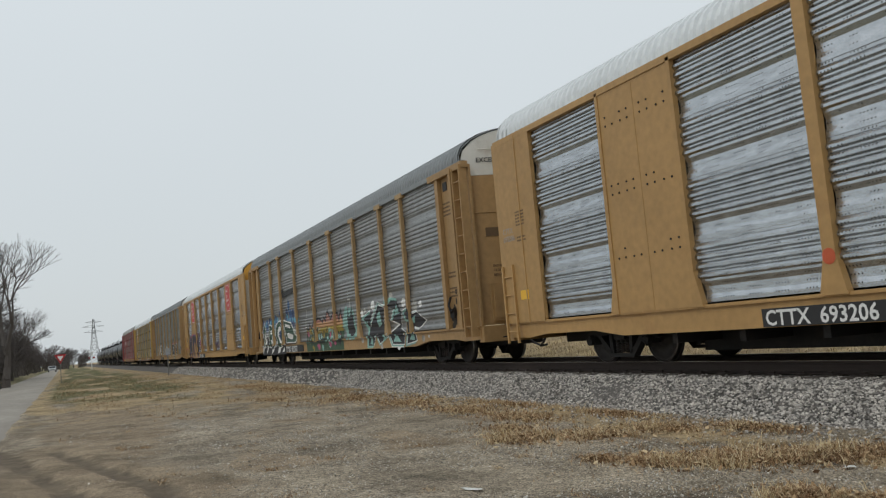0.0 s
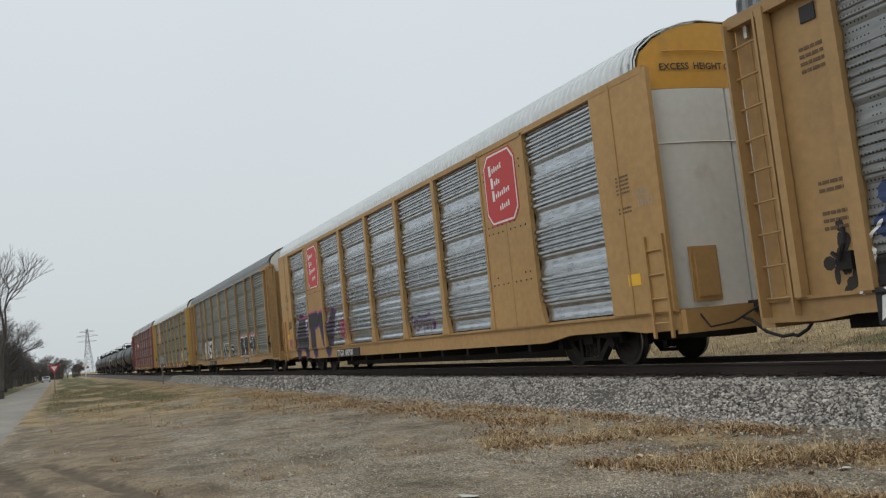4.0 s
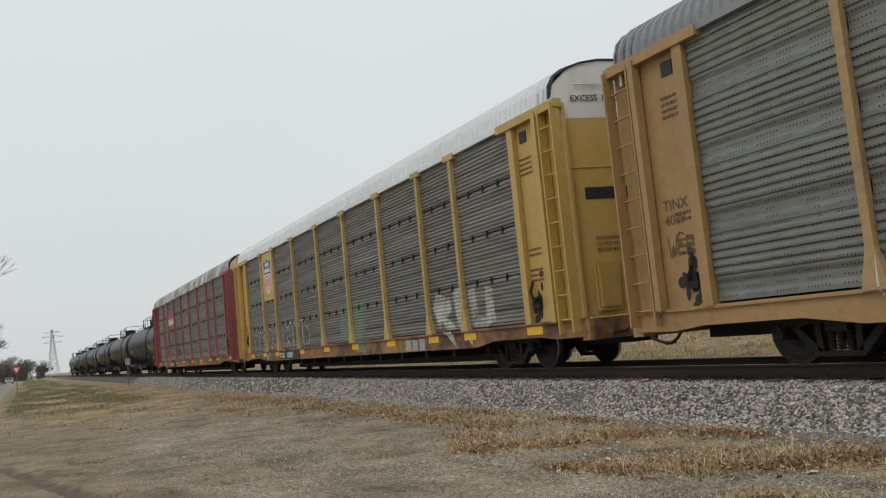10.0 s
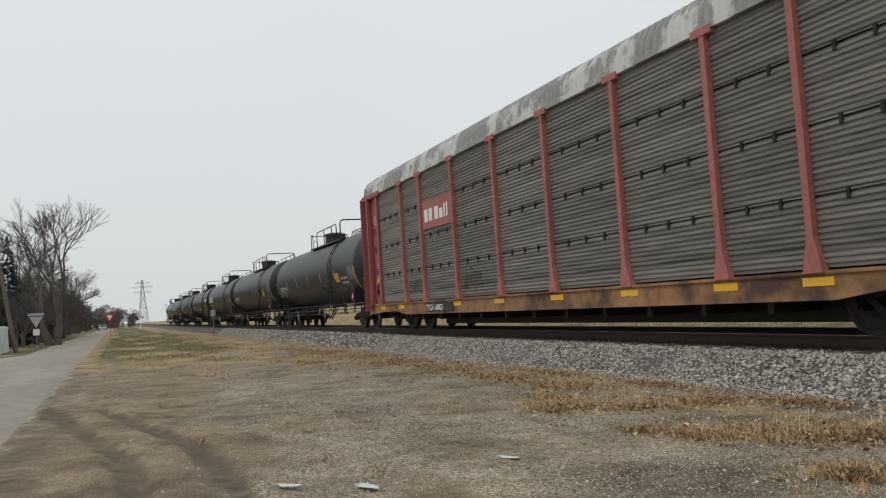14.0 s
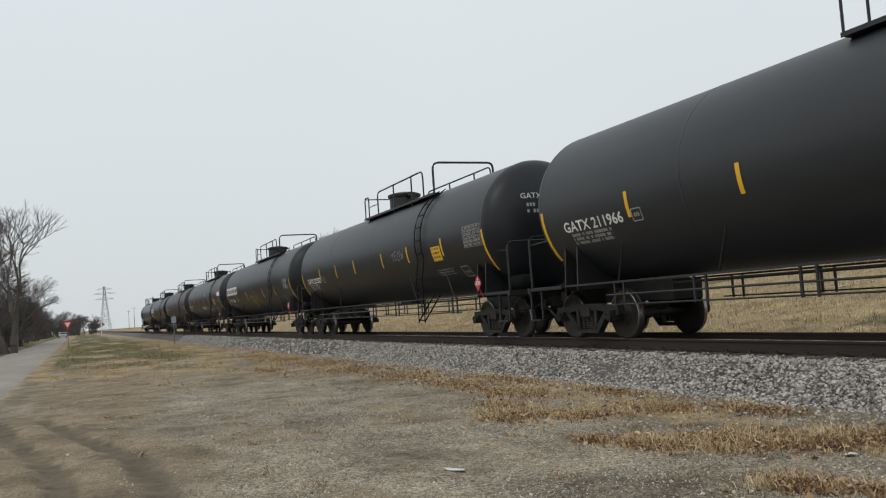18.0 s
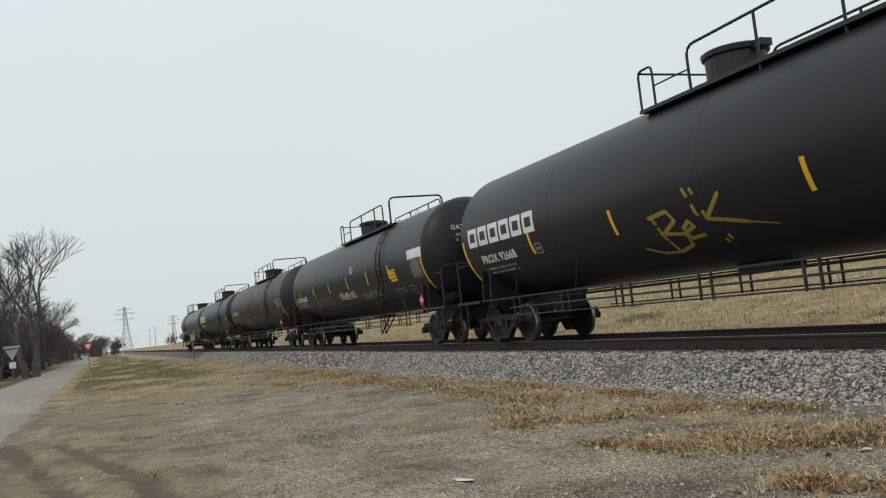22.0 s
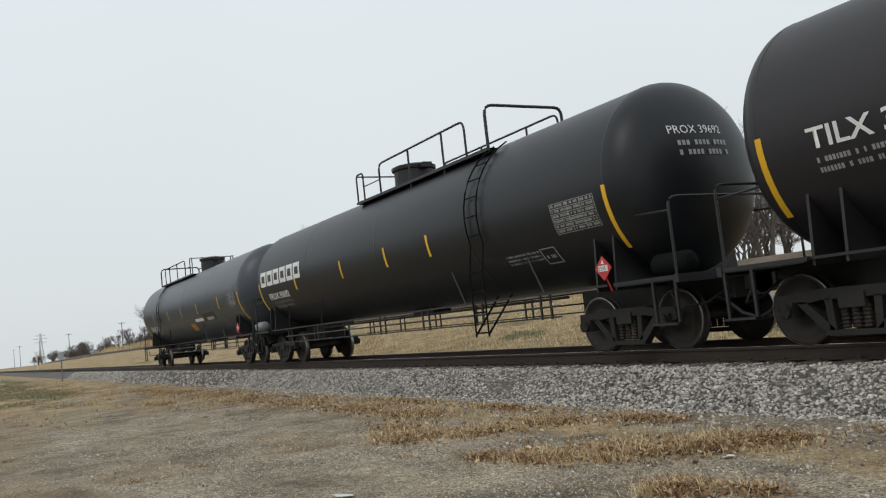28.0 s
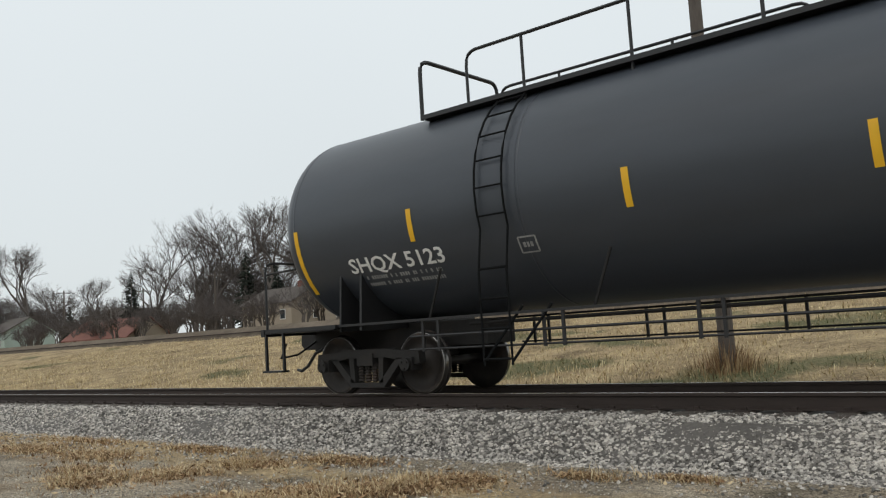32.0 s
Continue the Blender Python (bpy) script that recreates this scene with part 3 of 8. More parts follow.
def rack_car(center, kind, shape, sheet_mat, body_mat, post_mat, roof_mat, gable_mat, sill_mat, posts, label, number="", seed=1):
    """posts: x of the posts' middles, from the car's middle. kind: wide, mid or fine sheets."""
    car = new("auto_rack_car")
    tagged(car, label, "railroad car", "auto rack cars of the freight train")
    r = random.Random(seed)
    half = 13.05 if kind == "wide" else 13.25
    z0 = 0.98
    wide = kind == "wide"
    # side sheets and posts, on both sides
    corner = WIDE_CORNER if wide else CORNER
    stops = [-corner] + posts + [corner]
    for s in (-1, 1):
        for a, b in zip(stops, stops[1:]):
            aw = bw = 0.11 if wide else 0.07
            if wide and abs(abs(a) - PANEL) < 0.3:
                aw = 1.05
            if wide and abs(abs(b) - PANEL) < 0.3:
                bw = 1.05
            if a == stops[0]:
                aw = 0.02
            if b == stops[-1]:
                bw = 0.02
            w = b - a - aw - bw
            ob = part("side_sheet", side_sheet(w, z0, EAVE - 0.06, kind), sheet_mat, car)
            ob.matrix_basis = pose(a + aw, -SIDE + 0.05, 0) if s < 0 else pose(b - bw, SIDE - 0.05, 0, 0, 0, 180)
        for p in posts:
            bm = bmesh.new()
            if wide and abs(abs(p) - PANEL) < 0.3:
                box(bm, p - 1.0, p + 1.0, s * SIDE - 0.03, s * SIDE + 0.03, z0 - 0.05, EAVE - 0.01)
                panel = part("plate_panel", bm, post_mat, car)
                bm = bmesh.new()
                box(bm, p - 0.02, p + 0.02, s * SIDE - 0.036, s * SIDE + 0.036, z0 - 0.05, EAVE - 0.01)
                part("seam_strip", bm, post_mat, panel)
                for k in (-1, 1):
                    bm = bmesh.new()
                    prism(bm, [(p + k * 0.98, EAVE - 0.01), (p + k * 0.98, z0 - 0.06), (p + k * 1.22, z0 - 0.06), (p + k * 1.08, z0 + 0.5), (p + k * 1.06, EAVE - 0.01)], s * SIDE - 0.05, s * SIDE + 0.05)
                    part("door_post", bm, post_mat, car)
            else:
                hw = 0.10 if wide else 0.062
                outline = [(p - hw, EAVE - 0.02), (p - hw, z0 + 0.45), (p - hw - 0.12, z0 - 0.06), (p + hw + 0.12, z0 - 0.06), (p + hw, z0 + 0.45), (p + hw, EAVE - 0.02)]
                prism(bm, outline, s * SIDE - 0.055, s * SIDE + 0.055)
                if not wide:
                    box(bm, p - 0.25, p + 0.25, s * SIDE - 0.07, s * SIDE + 0.07, EAVE - 0.14, EAVE - 0.01)
                part("post", bm, post_mat, car)
        # eave rail and side sill
        bm = bmesh.new()
        box(bm, -half + 0.1, half - 0.1, s * SIDE - 0.05, s * SIDE + 0.05, EAVE - 0.07, EAVE + 0.05)
        part("eave_rail", bm, body_mat if wide else roof_mat, car)
        bm = bmesh.new()
        lo = 0.60
        outline = [(-half, 0.93), (half, 0.93), (half, 0.62), (half - 0.9, 0.60), (half - 1.5, 0.66), (half - 3.3, 0.66), (half - 4.2, 0.54), (-half + 4.2, 0.54), (-half + 3.3, 0.66), (-half + 1.5, 0.66), (-half + 0.9, 0.60), (-half, 0.62)]
        prism(bm, outline, s * 1.52 - 0.05, s * 1.52 + 0.05)
        box(bm, -half, half, s * 1.54 - 0.08, s * 1.54 + 0.08, 0.90, 0.95)
        part("side_sill", bm, sill_mat, car)
        # closed corner panels with their ladders
        for e in (-1, 1):
            bm = bmesh.new()
            xa, xb = sorted((e * corner, e * (half - 0.02)))
            if wide:
                box(bm, xa, xb, s * SIDE - 0.045, s * SIDE + 0.045, 0.93, EAVE)
                part("corner_plate", bm, body_mat, car)
                bm = bmesh.new()
                box(bm, e * (corner + 0.62) - 0.02, e * (corner + 0.62) + 0.02, s * SIDE - 0.06, s * SIDE + 0.06, 0.93, EAVE)
            else:
                xm = e * (half - 0.75)
                xe = e * (half - 0.08)
                box(bm, min(xm, xe), max(xm, xe), s * 1.46 - 0.03, s * 1.46 + 0.03, 0.75, EAVE - 0.05)
                part("ladder_plate", bm, body_mat, car)
                bm = bmesh.new()
                box(bm, min(e * corner, xm), max(e * corner, xm), s * (SIDE - 0.09) - 0.03, s * (SIDE - 0.09) + 0.03, 0.93, EAVE - 0.05)
                part("corner_plate", bm, body_mat, car)
                bm = bmesh.new()
                box(bm, e * (corner + 0.10) - 0.10, e * (corner + 0.10) + 0.10, s * SIDE - 0.05, s * SIDE + 0.05, 0.93, EAVE - 0.05)
                part("corner_post", bm, body_mat, car)
                bm = bmesh.new()
                box(bm, xm - 0.06, xm + 0.06, s * SIDE - 0.12, s * SIDE + 0.03, 0.93, EAVE - 0.05)
                part("corner_stile", bm, body_mat, car)
                bm = bmesh.new()
                box(bm, min(e * (corner - 0.35), e * (half - 0.05)), max(e * (corner - 0.35), e * (half - 0.05)), s * SIDE - 0.09, s * SIDE + 0.09, EAVE - 0.14, EAVE + 0.02)
            part("seam_strip" if wide else "eave_bracket", bm, body_mat, car)
            if wide:
                ladder(car, e * (half - 0.10) - (0.45 if e > 0 else 0), s * (SIDE + 0.07), 0.55, 2.15, 0.45, body_mat, "x")
            else:
                lx = e * (half - 0.62)
                bm = bmesh.new()
                box(bm, lx - 0.02, lx + 0.02, s * SIDE - 0.10, s * SIDE + 0.09, 0.70, EAVE - 0.06)
                part("ladder_stile", bm, body_mat, car)
                bm = bmesh.new()
                box(bm, lx + e * 0.52 - 0.02, lx + e * 0.52 + 0.02, s * SIDE - 0.16, s * SIDE + 0.05, 0.70, EAVE - 0.06)
                part("ladder_stile", bm, body_mat, car)
                for i in range(9):
                    bm = bmesh.new()
                    rod(bm, (lx, s * (SIDE + 0.06), 0.95 + i * 0.45), (lx + e * 0.52, s * (SIDE + 0.02), 0.95 + i * 0.45), 0.018)
                    part("ladder_rung", bm, body_mat, car)
    part("roof", roof(-half + 0.30, half - 0.30, shape), roof_mat, car)
    bm = bmesh.new()
    box(bm, -half, half, -1.5, 1.5, 0.72, 0.90)
    box(bm, -half + 0.3, half - 0.3, -0.3, 0.3, 0.42, 0.72)
    box(bm, -half + 5.0, half - 5.0, -0.45, 0.45, 0.17, 0.72)
    for x in np.arange(-half + 5.4, half - 5.0, 1.55):
        box(bm, x - 0.06, x + 0.06, -1.40, 1.40, 0.36, 0.72)
    part("floor_frame", bm, UNDER, car)
    for e in (-1, 1):
        part("end_cap", end_cap(e * (half - 0.30), e, shape), gable_mat, car)
        part("roof_lip", roof_lip(e * (half - 0.30), e, shape), roof_mat, car)
        bm = bmesh.new()
        pts = [(bowed(e * (half - 0.28), e, y, 0.30), y * 1.012, z + 0.015) for y, z in roof_outline(shape)]
        pipe(bm, pts, 0.024 if shape == ROUND else 0.014, 6)
        part("roof_hoop", bm, BLACK_INK if shape == ROUND else roof_mat, car)
        for s in (-1, 1):
            part("end_door", end_door(e * (half - 0.30), e, 0.95, CAP_FOOT - 0.006, s * 0.02, s * 1.50, 0.30), WHITE_END if wide else body_mat, car)
        bm = bmesh.new()
        pipe(bm, [(bowed(e * (half - 0.30), e, y, 0.30) + e * 0.05, y, 5.30) for y in (-1.15, -0.8, -0.4, 0.0, 0.4)], 0.014, 5)
        part("grab_bar", bm, gable_mat, car)
        for i, (dy, ch) in enumerate(((-1.22, "EXCESS"), (-0.60, "HEIGHT"), (0.03, "CAR"))):
            y = dy * e
            lean = math.degrees(math.atan(0.6 * (y + 0.25 * e) / 1.55 ** 2))
            letters("height_notice", ch, 0.165, BLACK_INK, car, pose(bowed(e * (half - 0.30), e, y, 0.30) + e * 0.03, y, 4.98, 90, 0, 90 * e + lean), bold=0.003)
        bm = bmesh.new()
        pts = [(bowed(e * (half - 0.30), e, y, 0.30) + e * 0.012, y) for y in (-1.45, -1.0, -0.5, 0.0, 0.5, 1.0, 1.45)]
        for (xa, ya), (xb, yb) in zip(pts, pts[1:]):
            rod(bm, (xa, ya, 3.72), (xb, yb, 3.72), 0.014, n=4)
        part("door_seam", bm, WHITE_END if wide else body_mat, car)
        bm = bmesh.new()
        box(bm, e * half - 0.12, e * half + 0.12, -1.55, 1.55, 0.55, 0.93)
        part("end_sill", bm, sill_mat, car)
        bm = bmesh.new()
        box(bm, e * (half - 0.05) - 0.03, e * (half - 0.05) + 0.03, -0.9 - 0.28, -0.9 + 0.28, 1.05, 1.95)
        box(bm, e * (half - 0.02) - 0.03, e * (half - 0.02) + 0.03, -0.9 - 0.22, -0.9 + 0.22, 1.12, 1.88)
        part("end_hatch", bm, body_mat, car)
        coupler(car, e * 13.95, e)
        t, w = truck(car, e * (half - 3.4))
        WHEELS.extend(w)
    CARS.append((car, center))
    return car


WIDE_POSTS = [-PANEL, -4.14, -1.35, 1.35, 4.14, PANEL]
POSTS = [-8.79, -6.91, -4.20, -1.36, 1.36, 4.20, 6.91, 8.79]

LATCH = bpy.data.meshes.new("sheet_clip")
bm = bmesh.new()
box(bm, -0.03, 0.03, -0.03, 0.02, -0.10, 0.05)
bmesh.ops.bevel(bm, geom=bm.edges[:], offset=0.006, segments=1, affect="EDGES")
bm.to_mesh(LATCH)
bm.free()
LATCH.materials.append(UNDER)


def clips(car):
    """Dark steel clips along the seams of the near side's old sheets."""
    step = (EAVE - 0.06 - 0.98) / 4
    for row in range(1, 4):
        for a, b in zip([-CORNER] + POSTS, POSTS + [CORNER]):
            for f in (0.25, 0.5, 0.75) if b - a > 2.2 else (0.33, 0.7):
                o = new("sheet_clip", LATCH)
                o.parent = car
                o.matrix_basis = pose(a + (b - a) * f, -SIDE + 0.04, 0.98 + row * step)


car_1 = rack_car(139.30, "wide", CHAMFER, GALV, YELLOW, YELLOW, ROOF_WHITE, ORANGE_END, YELLOW, WIDE_POSTS, "ochre auto rack car with bright galvanised corrugated side sheets", seed=1)
car_2 = rack_car(111.53, "mid", CHAMFER, GREY_SHEET, DULL_YELLOW, TAN_POST, ROOF_GREY, WHITE_END, DULL_YELLOW, POSTS, "grey auto rack car with ochre posts and colourful graffiti", seed=2)
car_3 = rack_car(83.42, "wide", CHAMFER, GALV, YELLOW, YELLOW, ROOF_WHITE, ORANGE_END, YELLOW, WIDE_POSTS, "ochre auto rack car with red octagon emblems and dark graffiti", seed=3)
car_4 = rack_car(55.58, "mid", CHAMFER, OLIVE_SHEET, DULL_YELLOW, TAN_POST, ROOF_GREY, WHITE_END, DULL_YELLOW, POSTS, "grey auto rack car with ochre posts and silver graffiti", seed=4)
car_5 = rack_car(27.67, "fine", ROUND, OLD_SHEET, BRIGHT_YELLOW, PALE_POST, ROOF_WHITE, WHITE_END, RUST_SILL, POSTS, "yellow auto rack car with streaked grey sheets, white roof", seed=5)
car_6 = rack_car(-0.05, "fine", ROUND, OLD_SHEET, RED, PINK, ROOF_MOTTLED, CREAM, RUST_SILL, POSTS, "faded red auto rack car with streaked sheets, peeling roof", seed=6)
clips(car_5)
clips(car_6)

# ---- tank cars ----
TANK_Z, TANK_R = 2.66, 1.55


def tank_point(x, angle, off=0.0):
    """A point on the near side of a tank: angle in degrees up from its widest line."""
    a = radians(angle)
    return x, -(TANK_R + off) * math.cos(a), TANK_Z + (TANK_R + off) * math.sin(a)


def patch(x0, x1, a0, a1, off=0.006, lean=0.0):
    """A thin painted patch that follows the tank's round side."""
    bm = bmesh.new()
    n = 6
    rows = []
    for i in range(n + 1):
        a = a0 + (a1 - a0) * i / n
        sh = lean * (a - a0)
        rows.append([bm.verts.new(tank_point(x + sh, a, off)) for x in (x0, x1)])
    for a, b in zip(rows, rows[1:]):
        bm.faces.new((a[0], a[1], b[1], b[0]))
    return bm


def head_depth(q, depth=0.66):
    """How far the dished head stands out at a distance q from the tank's middle line."""
    u = q / TANK_R
    return depth * (0.62 * (1 - u * u) + 0.38 * max(0.0, 1 - u ** 9) ** 0.5)


def tank_car(center, mat, label, half=8.7, bogie=8.05, platform=(-1.6, 4.65), dome=-0.15, ladder_x=4.75, flip=1, seed=1, head=0.66):
    car = new("tank_car")
    tagged(car, label, "tank car", "tank cars of the freight train")
    prof = []
    for i in range(15):
        q = TANK_R * (1 - (1 - i / 14) ** 2.6)
        prof.append((-half - head_depth(q, head), max(0.02, q)))
    body = prof + [(-half + 0.02, TANK_R), (-half / 2, TANK_R), (0, TANK_R), (half / 2, TANK_R), (half - 0.02, TANK_R)] + [(-d, q) for d, q in reversed(prof)]
    bm = bmesh.new()
    lathe(bm, body, 64, "x")
    bmesh.ops.translate(bm, verts=bm.verts, vec=(0, 0, TANK_Z))
    part("tank", bm, mat, car, smooth=True)
    for x in (-half + 0.01, -half * 0.5, 0.35, half * 0.52, half - 0.01):
        bm = bmesh.new()
        lathe(bm, [(x - 0.03, TANK_R - 0.01), (x - 0.025, TANK_R + 0.002), (x + 0.025, TANK_R + 0.002), (x + 0.03, TANK_R - 0.01)], 56, "x")
        bmesh.ops.translate(bm, verts=bm.verts, vec=(0, 0, TANK_Z))
        part("seam_band", bm, mat, car, smooth=True)
    # top platform with rails round the valve dome; flip turns it end for end
    p0, p1 = platform
    zt = TANK_Z + TANK_R
    deck = zt - 0.17

    def fx(x):
        return dome + flip * (x - dome)

    bm = bmesh.new()
    for y in (-0.72, 0.72):
        box(bm, min(fx(p0), fx(p1)), max(fx(p0), fx(p1)), y - 0.24, y + 0.24, deck - 0.04, deck)
        for i in range(7):
            x = fx(p0 + (p1 - p0) * (i + 0.5) / 7)
            box(bm, x - 0.03, x + 0.03, y - 0.04, y + 0.04, deck - 0.22, deck - 0.03)
    for x in (fx(p0), fx(p1 - 0.35)):
        box(bm, min(x, x + flip * 0.35), max(x, x + flip * 0.35), -0.9, 0.9, deck - 0.045, deck + 0.005)
    part("platform", bm, TANK_TRIM, car)
    tops = deck + 0.74
    for s in (-1, 1):
        y = s * 0.92
        end = p1 - 0.85 if s < 0 else p1 - 0.1
        knee = p0 + 1.35
        bm = bmesh.new()
        pts = [(knee, y, deck - 0.03)] + arc_pts((knee, y, tops - 0.2), (knee, y, tops), (knee + 0.2, y, tops)) + arc_pts((end - 0.18, y, tops + 0.02), (end, y, tops + 0.02), (end, y, tops - 0.18)) + [(end, y, deck - 0.03)]
        pipe(bm, [(fx(a), b_, c) for a, b_, c in pts], 0.024)
        part("handrail", bm, TANK_TRIM, car)
        bm = bmesh.new()
        pts = [(p0, y, deck - 0.03)] + arc_pts((p0, y, tops - 0.15), (p0, y, tops - 0.02), (p0 + 0.13, y, tops - 0.02)) + arc_pts((p0 + 0.3, y, tops - 0.02), (p0 + 0.4, y, tops - 0.02), (p0 + 0.4, y, tops - 0.15)) + [(p0 + 0.4, y, deck - 0.03)]
        pipe(bm, [(fx(a), b_, c) for a, b_, c in pts], 0.022)
        part("end_loop", bm, TANK_TRIM, car)
        for i in range(1, 3):
            x = fx(knee + (end - knee) * i / 2.6)
            bm = bmesh.new()
            rod(bm, (x, y, deck - 0.2), (x, y, tops), 0.024)
            part("rail_post", bm, TANK_TRIM, car)
        bm = bmesh.new()
        rod(bm, (fx(p0 + 0.4), y, deck + 0.36), (fx(knee if s < 0 else end), y, deck + 0.36), 0.014)
        part("mid_rail", bm, TANK_TRIM, car)
        bm = bmesh.new()
        box(bm, min(fx(p0), fx(p1)), max(fx(p0), fx(p1)), s * 0.97 - 0.012, s * 0.97 + 0.012, deck - 0.05, deck + 0.015)
        part("toe_board", bm, TANK_TRIM, car)
    bm = bmesh.new()
    hoop = deck + 0.86
    x = fx(p1)
    pipe(bm, [(x, -0.95, deck - 0.05)] + arc_pts((x, -0.95, hoop - 0.2), (x, -0.95, hoop), (x, -0.75, hoop)) + arc_pts((x, 0.78, hoop), (x, 0.95, hoop), (x, 0.95, hoop - 0.18)) + [(x, 0.95, deck - 0.05)], 0.032)
    part("end_hoop", bm, TANK_TRIM, car)
    bm = bmesh.new()
    rod(bm, (fx(p0), -0.92, tops - 0.05), (fx(p0), 0.92, tops - 0.05), 0.02)
    part("end_rail", bm, TANK_TRIM, car)
    bm = bmesh.new()
    lathe(bm, [(zt - 0.15, 0.50), (zt + 0.36, 0.50), (zt + 0.38, 0.55), (zt + 0.46, 0.56), (zt + 0.49, 0.50), (zt + 0.54, 0.28)], 22, "z")
    bmesh.ops.translate(bm, verts=bm.verts, vec=(dome, 0, 0))
    d = part("valve_dome", bm, TANK_TRIM, car)
    bm = bmesh.new()
    box(bm, dome + 0.5, dome + 0.72, -0.12, 0.12, zt + 0.34, zt + 0.46)
    part("dome_hinge", bm, TANK_TRIM, d)
    # side ladder, bent over the tank
    lad = new("ladder")
    lad.parent = car
    for x in (ladder_x - 0.22, ladder_x + 0.22):
        bm = bmesh.new()
        pts = [(x, -1.62, 0.42), (x, -1.62, 1.6)] + [tank_point(x, a, 0.06) for a in range(-18, 66, 9)]
        pipe(bm, pts, 0.016)
        part("stile", bm, LADDER_BLACK, lad)
    for z in (0.50, 0.88, 1.26, 1.64):
        bm = bmesh.new()
        rod(bm, (ladder_x - 0.22, -1.62, z), (ladder_x + 0.22, -1.62, z), 0.018)
        part("rung", bm, LADDER_BLACK, lad)
    for a in range(-12, 66, 13):
        bm = bmesh.new()
        rod(bm, tank_point(ladder_x - 0.22, a, 0.06), tank_point(ladder_x + 0.22, a, 0.06), 0.013)
        part("rung", bm, LADDER_BLACK, lad)
    for x in (ladder_x - 0.22, ladder_x + 0.22):
        bm = bmesh.new()
        rod(bm, (x, -1.62, 0.46), (x + 0.42, -1.3, 1.15), 0.02)
        part("brace", bm, LADDER_BLACK, lad)
    # running rail below the tank
    for s in (-1, 1):
        bm = bmesh.new()
        y = s * 1.36
        rod(bm, (-bogie + 1.2, y, 0.84), (bogie - 1.2, y, 0.84), 0.020)
        rod(bm, (-bogie + 1.2, y, 0.66), (bogie - 1.2, y, 0.66), 0.016)
        k = 7
        for i in range(k):
            x = -bogie + 1.6 + (2 * bogie - 3.2) * i / (k - 1)
            for dx in (-0.14, 0.14):
                box(bm, x + dx - 0.020, x + dx + 0.020, y - 0.015, y + 0.015, 0.63, 1.06)
        part("safety_rail", bm, TANK_TRIM, car)
        bm = bmesh.new()
        box(bm, -half + 0.4, half - 0.4, s * 1.36 - 0.03, s * 1.36 + 0.03, 1.05, 1.085)
        part("side_bar", bm, TANK_TRIM, car)
    bm = bmesh.new()
    x = half + 0.62
    lathe(bm, [(x - 0.40, 0.03), (x - 0.36, 0.13), (x - 0.30, 0.17), (x + 0.30, 0.17), (x + 0.36, 0.13), (x + 0.40, 0.03)], 18, "x")
    bmesh.ops.translate(bm, verts=bm.verts, vec=(0, -0.95, 1.27))
    part("air_reservoir", bm, RESERVOIR if mat is TANK_GREY else LADDER_BLACK, car, smooth=False)
    bm = bmesh.new()
    box(bm, -0.5, 0.5, -0.25, 0.25, 0.98, 1.14)
    rod(bm, (-6, -0.5, 0.98), (6, -0.5, 0.98), 0.03)
    part("brake_gear", bm, UNDER, car)
    for e in (-1, 1):
        # stub sill, saddle and end platform
        bm = bmesh.new()
        xo = 9.62
        box(bm, min(e * (bogie - 1.8), e * xo), max(e * (bogie - 1.8), e * xo), -0.33, 0.33, 0.68, 1.05)
        part("stub_sill", bm, UNDER, car)
        bm = bmesh.new()
        for x in (bogie - 0.22, bogie + 0.22):
            v = [bm.verts.new((e * x + dx, y, z)) for dx in (-0.02, 0.02) for y, z in ((-1.36, 0.98), (1.36, 0.98), (1.30, 1.86), (0, 1.3), (-1.30, 1.86))]
            bm.faces.new(v[:5][::-1])
            bm.faces.new(v[5:])
            for i in range(5):
                j = (i + 1) % 5
                bm.faces.new((v[i], v[j], v[j + 5], v[i + 5]))
        part("saddle", bm, TANK_TRIM, car)
        for x in (1.6, 4.2):
            bm = bmesh.new()
            rod(bm, (e * (bogie - x), -1.36, 1.08), (e * (bogie - x - 0.30), -1.42, 1.74), 0.02)
            part("stay", bm, TANK_TRIM, car)
        bm = bmesh.new()
        box(bm, min(e * (bogie + 0.3), e * xo), max(e * (bogie + 0.3), e * xo), -1.42, 1.42, 1.02, 1.08)
        box(bm, e * xo - 0.04, e * xo + 0.04, -1.45, 1.45, 0.98, 1.10)
        for s in (-1, 1):
            box(bm, min(e * (bogie + 0.25), e * xo), max(e * (bogie + 0.25), e * xo), s * 1.40 - 0.035, s * 1.40 + 0.035, 1.035, 1.09)
        part("end_platform", bm, TANK_TRIM, car)
        bm = bmesh.new()
        for s in (-1, 1):
            y = s * 1.38
            pipe(bm, [(e * (xo - 0.05), y, 1.1)] + arc_pts((e * (xo - 0.05), y, 2.05), (e * (xo - 0.05), y, 2.2), (e * (xo - 0.05), y - s * 0.2, 2.2)) + [(e * (xo - 0.05), y - s * 1.3, 2.2)], 0.022)
            rod(bm, (e * (xo - 0.05), y - s * 0.02, 2.0), (e * (half + 0.1), y - s * 0.12, 2.05), 0.018)
        part("end_handrail", bm, TANK_TRIM, car)
        for s in (-1, 1):
            bm = bmesh.new()
            y = s * 1.42
            for x in (xo - 0.5, xo - 0.06):
                box(bm, e * x - 0.02, e * x + 0.02, y - 0.02, y + 0.02, 0.40, 1.02)
            box(bm, e * (xo - 0.28) - 0.24, e * (xo - 0.28) + 0.24, y - 0.08, y + 0.08, 0.40, 0.43)
            part("step", bm, TANK_TRIM, car)
